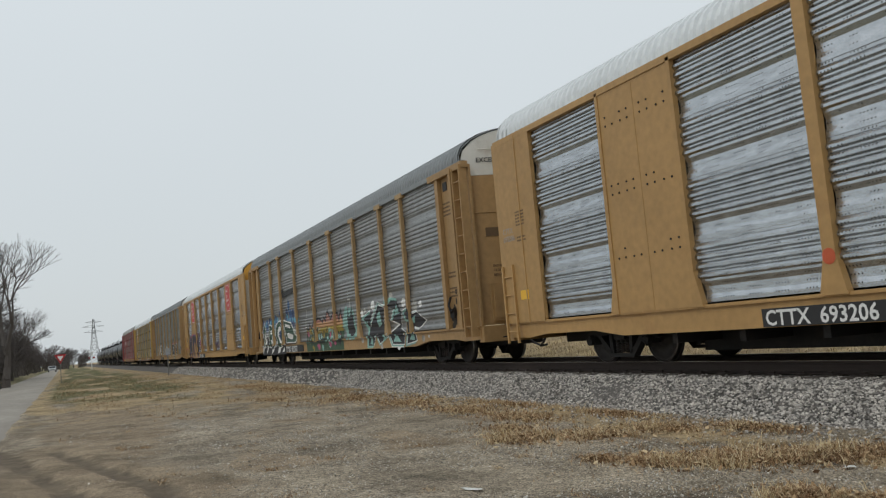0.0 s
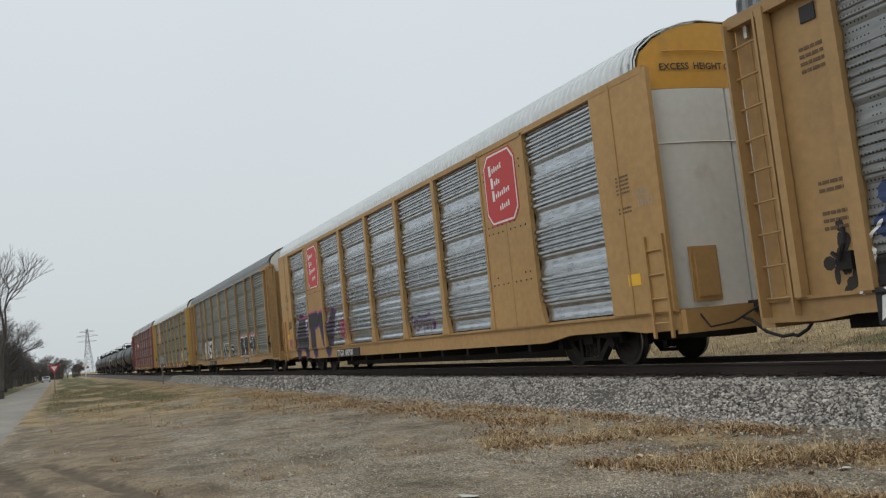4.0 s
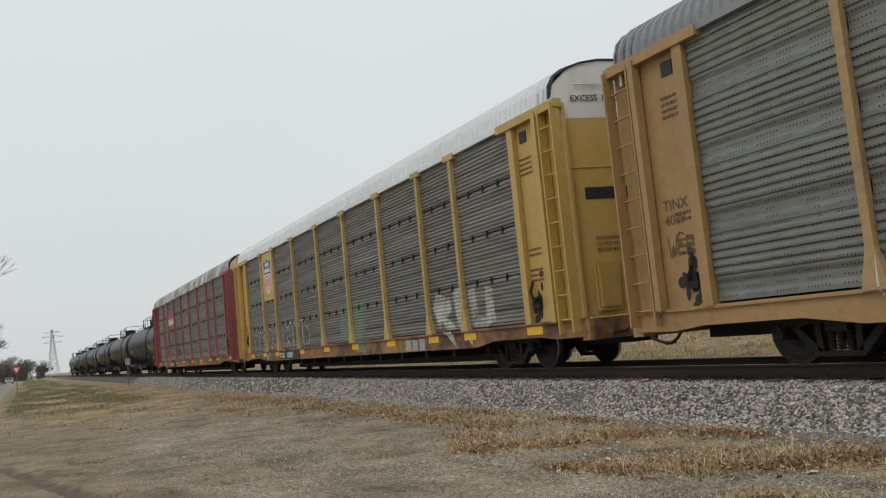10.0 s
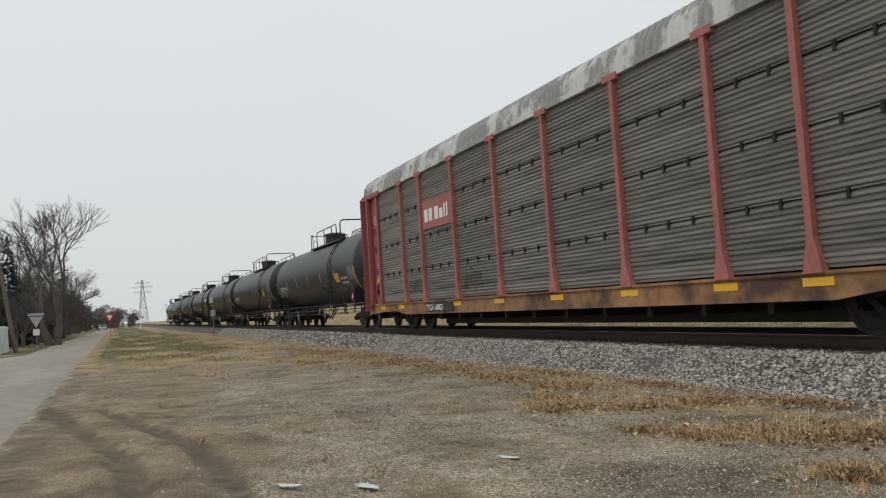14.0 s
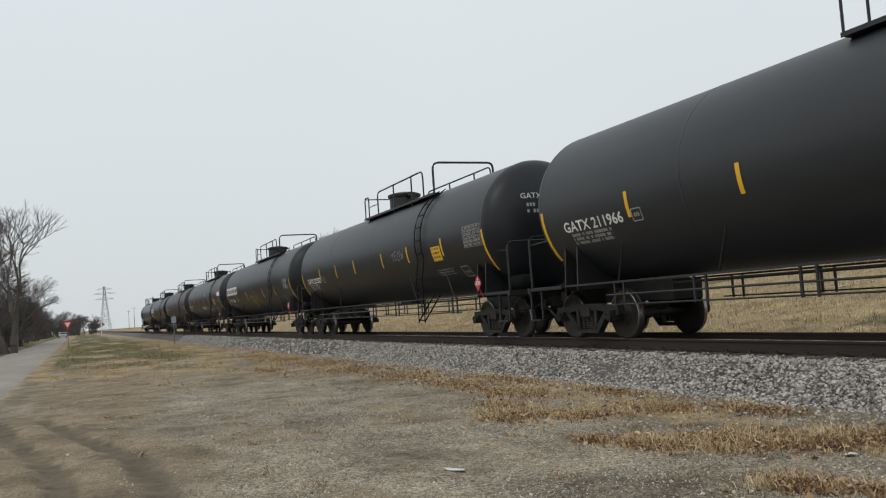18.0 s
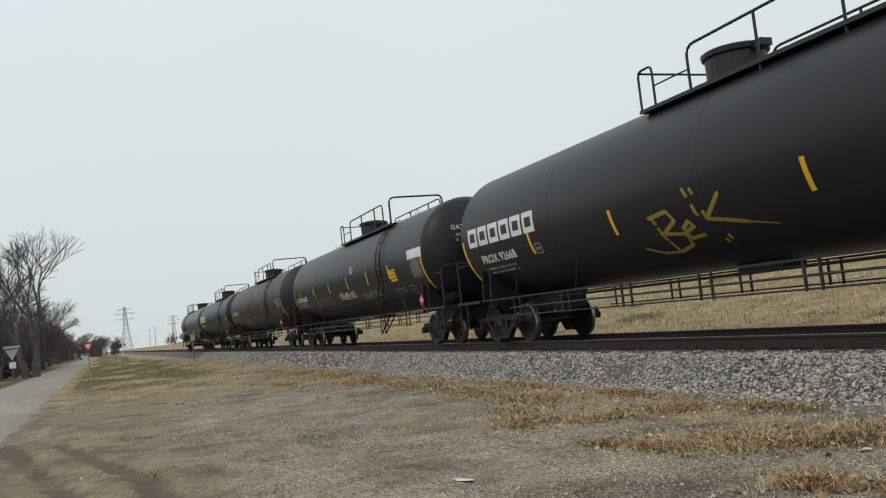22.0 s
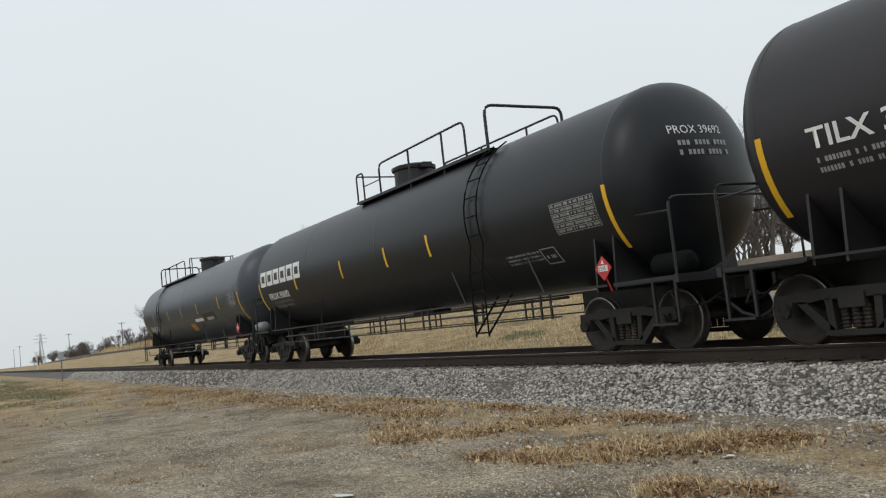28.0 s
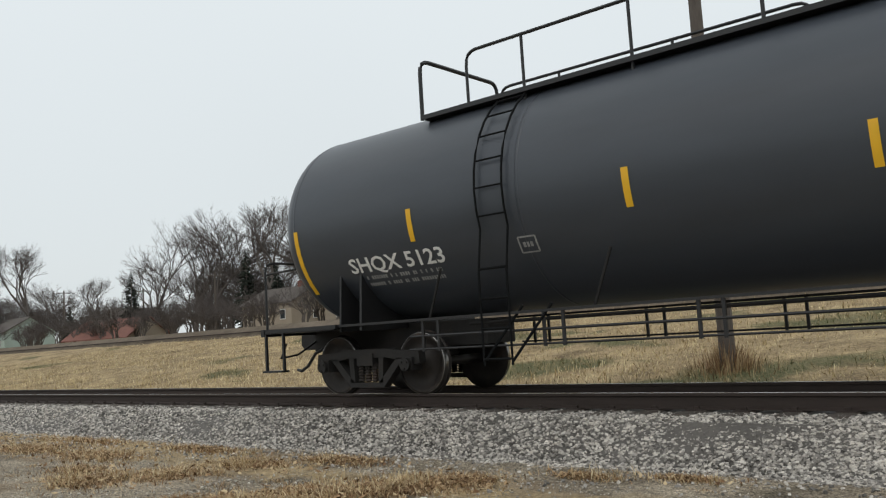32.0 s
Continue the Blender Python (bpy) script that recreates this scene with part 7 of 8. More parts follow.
# track
for s, nm in ((-1, "rail"), (1, "rail")):
    bm = bmesh.new()
    prof = [(-0.07, -0.185), (0.07, -0.185), (0.07, -0.172), (0.012, -0.15), (0.012, -0.045), (0.036, -0.035), (0.036, -0.006), (0.026, 0.0), (-0.026, 0.0), (-0.036, -0.006), (-0.036, -0.035), (-0.012, -0.045), (-0.012, -0.15), (-0.07, -0.172)]
    rows = [[bm.verts.new((x, s * 0.755 + y, z)) for y, z in prof] for x in (-1500, -300, -100, -40, -12, 0, 40, 300)]
    for a, b in zip(rows, rows[1:]):
        for i in range(len(prof)):
            j = (i + 1) % len(prof)
            bm.faces.new((a[i], a[j], b[j], b[i]))
    rail = tagged(part(nm, bm, RAIL_STEEL), "rusty steel rail with a worn running top", "rail", kind="structure")
    bm = bmesh.new()
    box(bm, -1500, 300, s * 0.755 - 0.022, s * 0.755 + 0.022, 0.0005, 0.003)
    part("running_surface", bm, RAIL_TOP, rail)
ties = new("railroad_ties")
tagged(ties, "row of dark weathered wooden ties under the rails", "railroad ties", kind="structure")
bm = bmesh.new()
box(bm, -0.11, 0.11, -1.30, 1.30, -0.36, -0.187)
bmesh.ops.bevel(bm, geom=bm.edges[:], offset=0.012, segments=1, affect="EDGES")
first = part("tie", bm, TIE, ties)
first.matrix_basis = pose(0, 0, 0)
bm = bmesh.new()
for s in (-1, 1):
    box(bm, -0.1, 0.1, s * 0.755 - 0.17, s * 0.755 + 0.17, -0.188, -0.176)
    for e in (-1, 1):
        box(bm, -0.03, 0.03, s * 0.755 + e * 0.09 - 0.016, s * 0.755 + e * 0.09 + 0.016, -0.18, -0.145)
plate = part("tie_plate", bm, RAIL_STEEL, first)
for i in range(-12, 140):
    if i == 0:
        continue
    o = again(first, "tie", (-0.54 * i, 0.02 * math.sin(i * 2.3), 0.004 * math.sin(i * 1.7)), ties, 0.6 * math.sin(i * 3.1))
    again(plate, "tie_plate", (0, 0, 0), o)

# ---- grass ----


def straw(name, ramp):
    """Dry blades, each of its own shade out of a few."""
    m = bpy.data.materials.new(name)
    m.use_nodes = True
    n, l = m.node_tree.nodes, m.node_tree.links
    b = n["Principled BSDF"]
    b.inputs["Roughness"].default_value, b.inputs["Specular IOR Level"].default_value = 0.85, 0.2
    g, c = n.new("ShaderNodeNewGeometry"), n.new("ShaderNodeValToRGB")
    l.new(g.outputs["Random Per Island"], c.inputs[0])
    c.color_ramp.elements[0].color, c.color_ramp.elements[1].color = (*ramp[0], 1), (*ramp[-1], 1)
    for i, q in enumerate(ramp[1:-1]):
        c.color_ramp.elements.new((i + 1) / (len(ramp) - 1)).color = (*q, 1)
    l.new(c.outputs[0], b.inputs["Base Color"])
    return m


STRAW = straw("dry_straw_grass", ((0.26, 0.16, 0.075), (0.50, 0.36, 0.19), (0.66, 0.53, 0.32), (0.78, 0.68, 0.47)))
LITTER = straw("brown_grass_litter", ((0.11, 0.062, 0.035), (0.28, 0.165, 0.085), (0.46, 0.31, 0.17), (0.66, 0.53, 0.33)))
FIELD = straw("bleached_field_grass", ((0.22, 0.155, 0.08), (0.54, 0.42, 0.23), (0.82, 0.69, 0.43)))
WEED = straw("greening_grass", ((0.075, 0.085, 0.035), (0.15, 0.14, 0.065), (0.30, 0.24, 0.13), (0.44, 0.35, 0.20)))


def land_z(y):
    return max(bank(y), bed_z(y) if -2.62 < y < 0 else -9)


def blades(name, spots, mat, label, r, width=0.004):
    """Thin bent blades joined into one object. spots: x, y, length, lean, heading."""
    verts, faces = [], []
    for x, y, h, lean, a in spots:
        dx, dy = math.cos(a), math.sin(a)
        w = width * r.uniform(0.6, 1.4)
        z = land_z(y) - 0.01
        k = len(verts)
        px, py = -dy * w, dx * w
        m, t = lean * 0.6, lean * 1.25
        x1, y1, z1 = x + dx * h * 0.55 * math.sin(m), y + dy * h * 0.55 * math.sin(m), z + h * 0.55 * math.cos(m)
        x2, y2, z2 = x1 + dx * h * 0.45 * math.sin(t), y1 + dy * h * 0.45 * math.sin(t), z1 + h * 0.45 * math.cos(t)
        verts += [(x - px, y - py, z), (x + px, y + py, z), (x1 - px * 0.8, y1 - py * 0.8, z1), (x1 + px * 0.8, y1 + py * 0.8, z1), (x2, y2, max(z2, z + 0.012))]
        faces += [(k, k + 1, k + 3, k + 2), (k + 2, k + 3, k + 4)]
    me = bpy.data.meshes.new(name)
    me.from_pydata(verts, [], faces)
    me.materials.append(mat)
    return tagged(new(name, me), label, "grass", kind="stuff")


def tufts(beds, count, r, height, per=34, rad=0.05):
    """Tufts of blades that spread from one root, thrown over oval beds of (x, y, rx, ry, weight)."""
    out = []
    total = sum(q[4] for q in beds)
    for x0, y0, rx, ry, wt in beds:
        for _ in range(int(count * wt / total)):
            a, q = r.uniform(0, 6.28), math.sqrt(r.random())
            cx, cy = x0 + rx * q * math.cos(a), y0 + 1.2 * ry * q * math.sin(a)
            if noise.noise((cx * 1.7, cy * 2.6, 5)) < 0.02 + 0.3 * (r.random() - 0.5):
                continue
            size = r.uniform(0.3, 1.0) ** 1.5 * (1.15 - 0.5 * q) * (1.6 if r.random() < 0.10 else 1.0)
            wind = r.uniform(0, 6.28)
            for _ in range(int(per * r.uniform(0.5, 1.2))):
                b = wind + r.gauss(0, 1.3)
                out.append((cx + r.gauss(0, rad), cy + r.gauss(0, rad), r.uniform(*height) * size, min(1.55, abs(r.gauss(1.15, 0.42))), b))
    return out


def litter(beds, count, r, length=(0.04, 0.16)):
    out = []
    total = sum(q[4] for q in beds)
    for x0, y0, rx, ry, wt in beds:
        for _ in range(int(count * wt / total)):
            a, q = r.uniform(0, 6.28), abs(r.gauss(0, 0.62))
            if q > 0.7 and noise.noise((x0 + 3 * math.cos(a) * q, y0 + 3 * math.sin(a) * q, 4)) < 0:
                continue
            out.append((x0 + rx * q * math.cos(a), y0 + 1.3 * ry * q * math.sin(a), r.uniform(*length), r.uniform(0.9, 1.5), r.uniform(0, 6.28)))
    return out


r = random.Random(9)
BEDS = [
    (-9.9, -5.2, 0.75, 0.42, 1.3), (-9.3, -4.5, 0.75, 0.45, 1.0), (-10.9, -4.8, 0.8, 0.30, 0.5), (-8.9, -3.6, 0.8, 0.32, 0.8), (-8.0, -3.0, 0.8, 0.25, 0.6),
    (-7.0, -5.2, 0.55, 0.30, 0.7), (-6.6, -4.7, 0.6, 0.45, 1.4), (-6.0, -4.1, 0.55, 0.50, 1.8), (-5.6, -3.6, 0.45, 0.35, 1.1), (-7.6, -5.5, 0.4, 0.2, 0.3),
    (-4.9, -5.5, 0.35, 0.22, 0.7), (-4.4, -5.3, 0.3, 0.16, 0.25), (-4.6, -2.95, 0.5, 0.15, 0.25), (-3.6, -2.75, 0.5, 0.14, 0.25),
    (-12.3, -3.9, 1.2, 0.40, 0.9), (-14.5, -3.9, 1.5, 0.55, 1.0), (-17.5, -3.8, 2.0, 0.8, 1.2), (-11.0, -2.9, 1.5, 0.22, 0.7), (-14.5, -2.9, 2.0, 0.25, 0.6), (-21.0, -3.9, 2.2, 1.0, 1.0),
    (-25.0, -3.7, 2.6, 0.7, 0.9), (-29.5, -3.9, 2.8, 0.8, 0.8), (-24.0, -5.4, 1.8, 0.5, 0.35), (-34.0, -4.1, 3.0, 0.9, 0.7),
]
blades("tall_dry_grass", tufts(BEDS, 900, r, (0.08, 0.30), 34, 0.08), STRAW, "clumps of tall straw-coloured dry grass beside the ballast", r, 0.0030)
blades("matted_dry_grass", litter(BEDS, 68000, r, (0.03, 0.15)), LITTER, "low brown matted dead grass on the gravel", r, 0.0042)
leaf_verts, leaf_faces = [], []
for x0, y0, rx, ry, wt in BEDS:
    for _ in range(int(420 * wt)):
        a, q = r.uniform(0, 6.28), abs(r.gauss(0, 0.6))
        c = Vector((x0 + rx * q * math.cos(a), y0 + ry * q * math.sin(a), 0))
        c.z = land_z(c.y) + r.uniform(0.005, 0.035)
        e = Euler((r.gauss(0, 0.5), r.gauss(0, 0.5), r.uniform(0, 6.28))).to_matrix()
        s = r.uniform(0.016, 0.042)
        k = len(leaf_verts)
        leaf_verts += [c + e @ Vector(p) * s for p in ((-1.2, 0, 0.1), (-0.1, -0.6, 0), (1.1, 0, 0.25), (0, 0.6, 0.1))]
        leaf_faces.append((k, k + 1, k + 2, k + 3))
me = bpy.data.meshes.new("dead_leaves")
me.from_pydata(leaf_verts, [], leaf_faces)
me.materials.append(LITTER)
tagged(new("dead_leaves", me), "curled brown dead leaves caught in the dry grass", "leaves", kind="stuff")
thin = [(r.uniform(-24, -3), r.uniform(-10.5, -2.8)) for _ in range(70)]
blades("grass_wisps", litter([(x, y, r.uniform(0.15, 0.6), r.uniform(0.08, 0.3), 1) for x, y in thin], 6500, r, (0.02, 0.09)), LITTER, "thin wisps of dead grass scattered over the lot", r, 0.004)
field = []
for _ in range(30000):
    x, y = -18 - 64 * r.random() ** 1.3, -2.6 - 8.6 * r.random()
    if cover(x, y)[0] + r.uniform(-0.35, 0.35) > 0.45 and noise.noise((x * 0.5, y * 0.9, 6)) + 0.4 * noise.noise((x * 1.7, y * 2.1, 8)) > 0.0:
        field.append((x, y, r.uniform(0.03, 0.14) * (1.6 if r.random() < 0.1 else 1), r.uniform(0.5, 1.5), r.uniform(0, 6.28)))
blades("short_dry_grass", field, LITTER, "short dry grass on the verge beyond the lot", r, 0.007)
verge = []
for _ in range(10000):
    x, y = -30 - 60 * r.random(), -4.5 - 6.8 * r.random()
    if cover(x, y)[1] + r.uniform(-0.35, 0.35) > 0.5:
        verge.append((x, y, r.uniform(0.04, 0.13), r.uniform(0.1, 1.1), r.uniform(0, 6.28)))
blades("green_verge_grass", verge, WEED, "patchy green grass on the road verge", r, 0.009)
back, back_green = [], []
for _ in range(60000):
    x, y = 3 - 58 * r.random() ** 1.25, 2.7 + 16.5 * r.random() ** 1.35
    g = cover(x, y)[1] + r.uniform(-0.25, 0.25) > 0.5
    (back_green if g else back).append((x, y, r.uniform(0.05, 0.22) * (1.5 if r.random() < 0.08 else 1), r.uniform(0.4, 1.5), r.uniform(0, 6.28)))
blades("field_dry_grass", back, FIELD, "rough dry grass in the field beyond the track", r, 0.0075)
blades("field_green_grass", back_green, WEED, "greener weeds in the field beyond the track", r, 0.008)

# scraps of litter on the lot
PAPER = material("weathered_paper", (0.66, 0.65, 0.60), 0.8, 0, 0.1, 6.0)
for x, y, w, d, turn, lab in ((-7.15, -7.25, 0.13, 0.05, 20, "flat white scrap of paper on the gravel"), (-5.35, -4.45, 0.06, 0.05, 70, "crumpled white scrap caught in dry grass"), (-7.3, -9.25, 0.14, 0.05, 40, "small white scrap of litter on the dirt"), (-6.8, -8.7, 0.16, 0.06, 15, "pale broken chip of stone on the gravel"), (-20.5, 12.5, 0.45, 0.3, 0, "pale scrap lying in the field")):
    bm = bmesh.new()
    k = [bm.verts.new((u * w, v * d, 0.012 + 0.02 * noise.noise((u * 3, v * 3, x)))) for u, v in ((-1, -0.6), (-0.3, -1), (0.8, -0.7), (1, 0.2), (0.5, 0.9), (-0.5, 1), (-1, 0.4))]
    f = bm.faces.new(k)
    bmesh.ops.solidify(bm, geom=[f], thickness=0.012)
    o = part("litter_scrap", bm, PAPER)
    o.matrix_basis = pose(x, y, bank(y) + 0.015, 0, 0, turn)
    tagged(o, lab, "litter")

# ---- signs and poles on the near side ----
GALV_POST = material("galvanised_post", (0.20, 0.20, 0.19), 0.6, 0.4, 0.2, 4.0)
SIGN_RED = material("red_sign_sheeting", (0.48, 0.03, 0.035), 0.45, 0, 0.05, 2.0)
SIGN_WHITE = material("white_sign_sheeting", (0.72, 0.72, 0.70), 0.45, 0, 0.06, 2.0)
SIGN_BACK = material("bare_aluminium_sign_back", (0.38, 0.39, 0.40), 0.5, 0.5, 0.1, 2.0)
POLE_WOOD = material("grey_pole_wood", (0.12, 0.10, 0.085), 0.9, 0, 0.25, 3.0, 0.3, 30, stretch=(1, 1, 0.2))
HOUSE_WHITE = material("white_siding", (0.70, 0.70, 0.68), 0.7, 0, 0.08, 2.0)


def yield_sign(x, y, turned, plate):
    t = new("yield_sign")
    t.matrix_basis = pose(x, y, bank(y), 0, 0, turned)
    bm = bmesh.new()
    box(bm, -0.03, 0.03, -0.03, 0.03, -0.3, 2.35)
    part("post", bm, GALV_POST, t)
    w, top = 0.46, 2.42

    def tri(bm, k, y0, y1):
        cx, cz = 0.0, top - 0.265
        pts = [(-w, top), (w, top), (0, top - 0.80)]
        prism(bm, [(cx + (px - cx) * k, cz + (pz - cz) * k) for px, pz in pts], y0, y1)

    bm = bmesh.new()
    tri(bm, 1.0, -0.05, -0.035)
    part("sign_plate", bm, SIGN_RED if plate else SIGN_BACK, t, "red and white triangle" if plate else "bare back of a triangle sign")
    if plate:
        bm = bmesh.new()
        tri(bm, 0.52, -0.056, -0.05)
        part("white_triangle", bm, SIGN_WHITE, t)
    else:
        bm = bmesh.new()
        box(bm, -0.22, 0.22, -0.05, -0.03, 1.05, 1.5)
        part("small_plate", bm, SIGN_WHITE, t, "small white plate under the sign")
        bm = bmesh.new()
        box(bm, -0.55, 0.55, -0.02, 0.0, 2.5, 2.68)
        part("name_plate", bm, SIGN_BACK, t)
    return tagged(t, "red and white triangular yield sign on a post" if plate else "grey back of a yield sign with plates on a post", "road sign")


yield_sign(-80.0, -11.1, 90, True)
yield_sign(-69.5, -16.1, 90, False)
m = new("track_marker")
m.matrix_basis = pose(-69, -3.45, bank(-3.45))
bm = bmesh.new()
box(bm, -0.04, 0.04, -0.04, 0.04, -0.2, 2.0)
part("post", bm, GALV_POST, m)
bm = bmesh.new()
box(bm, 0.04, 0.06, -0.18, 0.18, 1.6, 2.1)
part("plate", bm, SIGN_BACK, m)
tagged(m, "small grey marker plate on a post by the track", "marker post")


def wood_pole(x, y, h, lean=0.0, arm=True, name="utility_pole", label="grey wooden utility pole with a cross arm"):
    t = new(name)
    t.matrix_basis = pose(x, y, rise(x, y), 0, lean, 90)
    bm = bmesh.new()
    rod(bm, (0, 0, -0.5), (0, 0, h), 0.16, 0.11, 10)
    part("pole", bm, POLE_WOOD, t)
    if arm:
        bm = bmesh.new()
        box(bm, -1.2, 1.2, -0.06, 0.06, h - 0.5, h - 0.36)
        part("cross_arm", bm, POLE_WOOD, t)
        for k in (-1.05, -0.5, 0.5, 1.05):
            bm = bmesh.new()
            rod(bm, (k, 0, h - 0.36), (k, 0, h - 0.2), 0.05, 0.03, 8)
            part("insulator", bm, SIGN_BACK, t)
    return tagged(t, label, "utility pole")


lp = wood_pole(-64.5, -17.0, 7.2, 0, False, "street_lamp_pole", "leaning grey wooden pole with a small white lamp")
lp.matrix_basis = pose(-64.5, -17.0, bank(-17), 0, -8, 90) @ pose(0, 0, 0)
bm = bmesh.new()
pipe(bm, [(0, 0, 6.8), (0.4, 0, 7.1), (0.9, 0, 7.2)], 0.03)
part("lamp_arm", bm, GALV_POST, lp)
bm = bmesh.new()
lathe(bm, [(6.95, 0.05), (7.05, 0.16), (7.2, 0.14), (7.25, 0.04)], 12, "z")
bmesh.ops.translate(bm, verts=bm.verts, vec=(0.95, 0, 0))
part("lamp_head", bm, SIGN_WHITE, lp)

# white fence and house by the driveway
fence = new("fence")
tagged(fence, "solid white panel fence beside a driveway", "fence")
for i in range(6):
    x = -60.5 - i * 1.25
    bm = bmesh.new()
    box(bm, x - 1.2, x, -17.85, -17.80, bank(-17) + 0.05, bank(-17) + 1.75)
    box(bm, x - 1.2, x, -17.88, -17.77, bank(-17) + 1.62, bank(-17) + 1.78)
    part("panel", bm, HOUSE_WHITE, fence)
    bm = bmesh.new()
    box(bm, x - 0.06, x + 0.06, -17.9, -17.76, bank(-17) - 0.2, bank(-17) + 1.85)
    part("post", bm, HOUSE_WHITE, fence)
for i in range(8):
    y = -17.85 - i * 1.25
    bm = bmesh.new()
    box(bm, -60.53, -60.47, y - 1.2, y, bank(-17) + 0.05, bank(-17) + 1.75)
    part("panel", bm, HOUSE_WHITE, fence)

ROOF_SHINGLE = material("dark_roof_shingles", (0.10, 0.085, 0.075), 0.9, 0, 0.2, 4.0, 0.2, 30)
ROOF_RED = material("red_brown_roof", (0.20, 0.09, 0.07), 0.9, 0, 0.2, 4.0, 0.2, 30)
SIDING_GREY = material("grey_siding", (0.40, 0.41, 0.41), 0.75, 0, 0.1, 2.0)
SIDING_GREEN = material("pale_green_siding", (0.42, 0.52, 0.47), 0.75, 0, 0.1, 2.0)
SIDING_TAN = material("tan_siding", (0.34, 0.29, 0.23), 0.8, 0, 0.12, 2.0)
PANE = material("dark_window_glass", (0.03, 0.035, 0.04), 0.12, 0, 0.1, 1.0)


def house(x, y, z, w, d, h, rise, wall, roof_mat, turned, label, windows=3, chimney=False):
    t = new("house")
    t.matrix_basis = pose(x, y, z, 0, 0, turned)
    bm = bmesh.new()
    box(bm, -w / 2, w / 2, -d / 2, d / 2, -1.0, h)
    for s in (-1, 1):
        v = [bm.verts.new(p) for p in ((s * w / 2, -d / 2, h), (s * w / 2, d / 2, h), (s * w / 2, 0, h + rise))]
        bm.faces.new(v)
    part("wall", bm, wall, t)
    for s in (-1, 1):
        bm = bmesh.new()
        o, k = 0.4, rise / (d / 2)
        pts = [(s * (d / 2 + o), h - o * k), (0, h + rise), (0, h + rise + 0.18), (s * (d / 2 + o), h - o * k + 0.18)]
        a = [bm.verts.new((-w / 2 - o, py, pz)) for py, pz in pts]
        b = [bm.verts.new((w / 2 + o, py, pz)) for py, pz in pts]
        bm.faces.new(a), bm.faces.new(b)
        for i in range(4):
            bm.faces.new((a[i], a[(i + 1) % 4], b[(i + 1) % 4], b[i]))
        part("roof", bm, roof_mat, t)
    for i in range(windows):
        cx = -w / 2 + w * (i + 0.5) / windows
        bm = bmesh.new()
        box(bm, cx - 0.55, cx + 0.55, -d / 2 - 0.05, -d / 2 + 0.02, h * 0.42, h * 0.42 + 1.3)
        wn_ = part("window", bm, HOUSE_WHITE, t)
        bm = bmesh.new()
        box(bm, cx - 0.45, cx + 0.45, -d / 2 - 0.07, -d / 2 - 0.04, h * 0.42 + 0.1, h * 0.42 + 1.2)
        part("pane", bm, PANE, wn_)
    for s in (-1, 1):
        bm = bmesh.new()
        box(bm, s * (w / 2 + 0.02) - 0.03, s * (w / 2 + 0.02) + 0.03, -0.5, 0.5, h * 0.42, h * 0.42 + 1.3)
        wn_ = part("window", bm, HOUSE_WHITE, t)
        bm = bmesh.new()
        box(bm, s * (w / 2 + 0.05) - 0.02, s * (w / 2 + 0.05) + 0.02, -0.4, 0.4, h * 0.42 + 0.1, h * 0.42 + 1.2)
        part("pane", bm, PANE, wn_)
    if chimney:
        bm = bmesh.new()
        box(bm, w * 0.2, w * 0.2 + 0.6, -0.3, 0.3, h + rise * 0.5, h + rise + 0.8)
        part("chimney", bm, ROOF_RED, t)
    return tagged(t, label, "house")


house(-76, -24.5, bank(-24), 9, 8, 2.9, 2.2, HOUSE_WHITE, ROOF_SHINGLE, 90, "white house with a dark shingle roof beside the road", 2)

# ---- trees ----
BARK = material("grey_brown_bark", (0.11, 0.095, 0.085), 0.95, 0, 0.25, 3.0, 0.3, 25)
TWIG = material("bare_winter_twigs", (0.105, 0.09, 0.084), 0.95, 0, 0.25, 1.0)
NEEDLE = material("dark_conifer_needles", (0.022, 0.028, 0.02), 0.9, 0, 0.35, 1.5)


def limb(bm, a, b, r0, r1, n):
    rod(bm, a, b, r0, r1, n, caps=False)


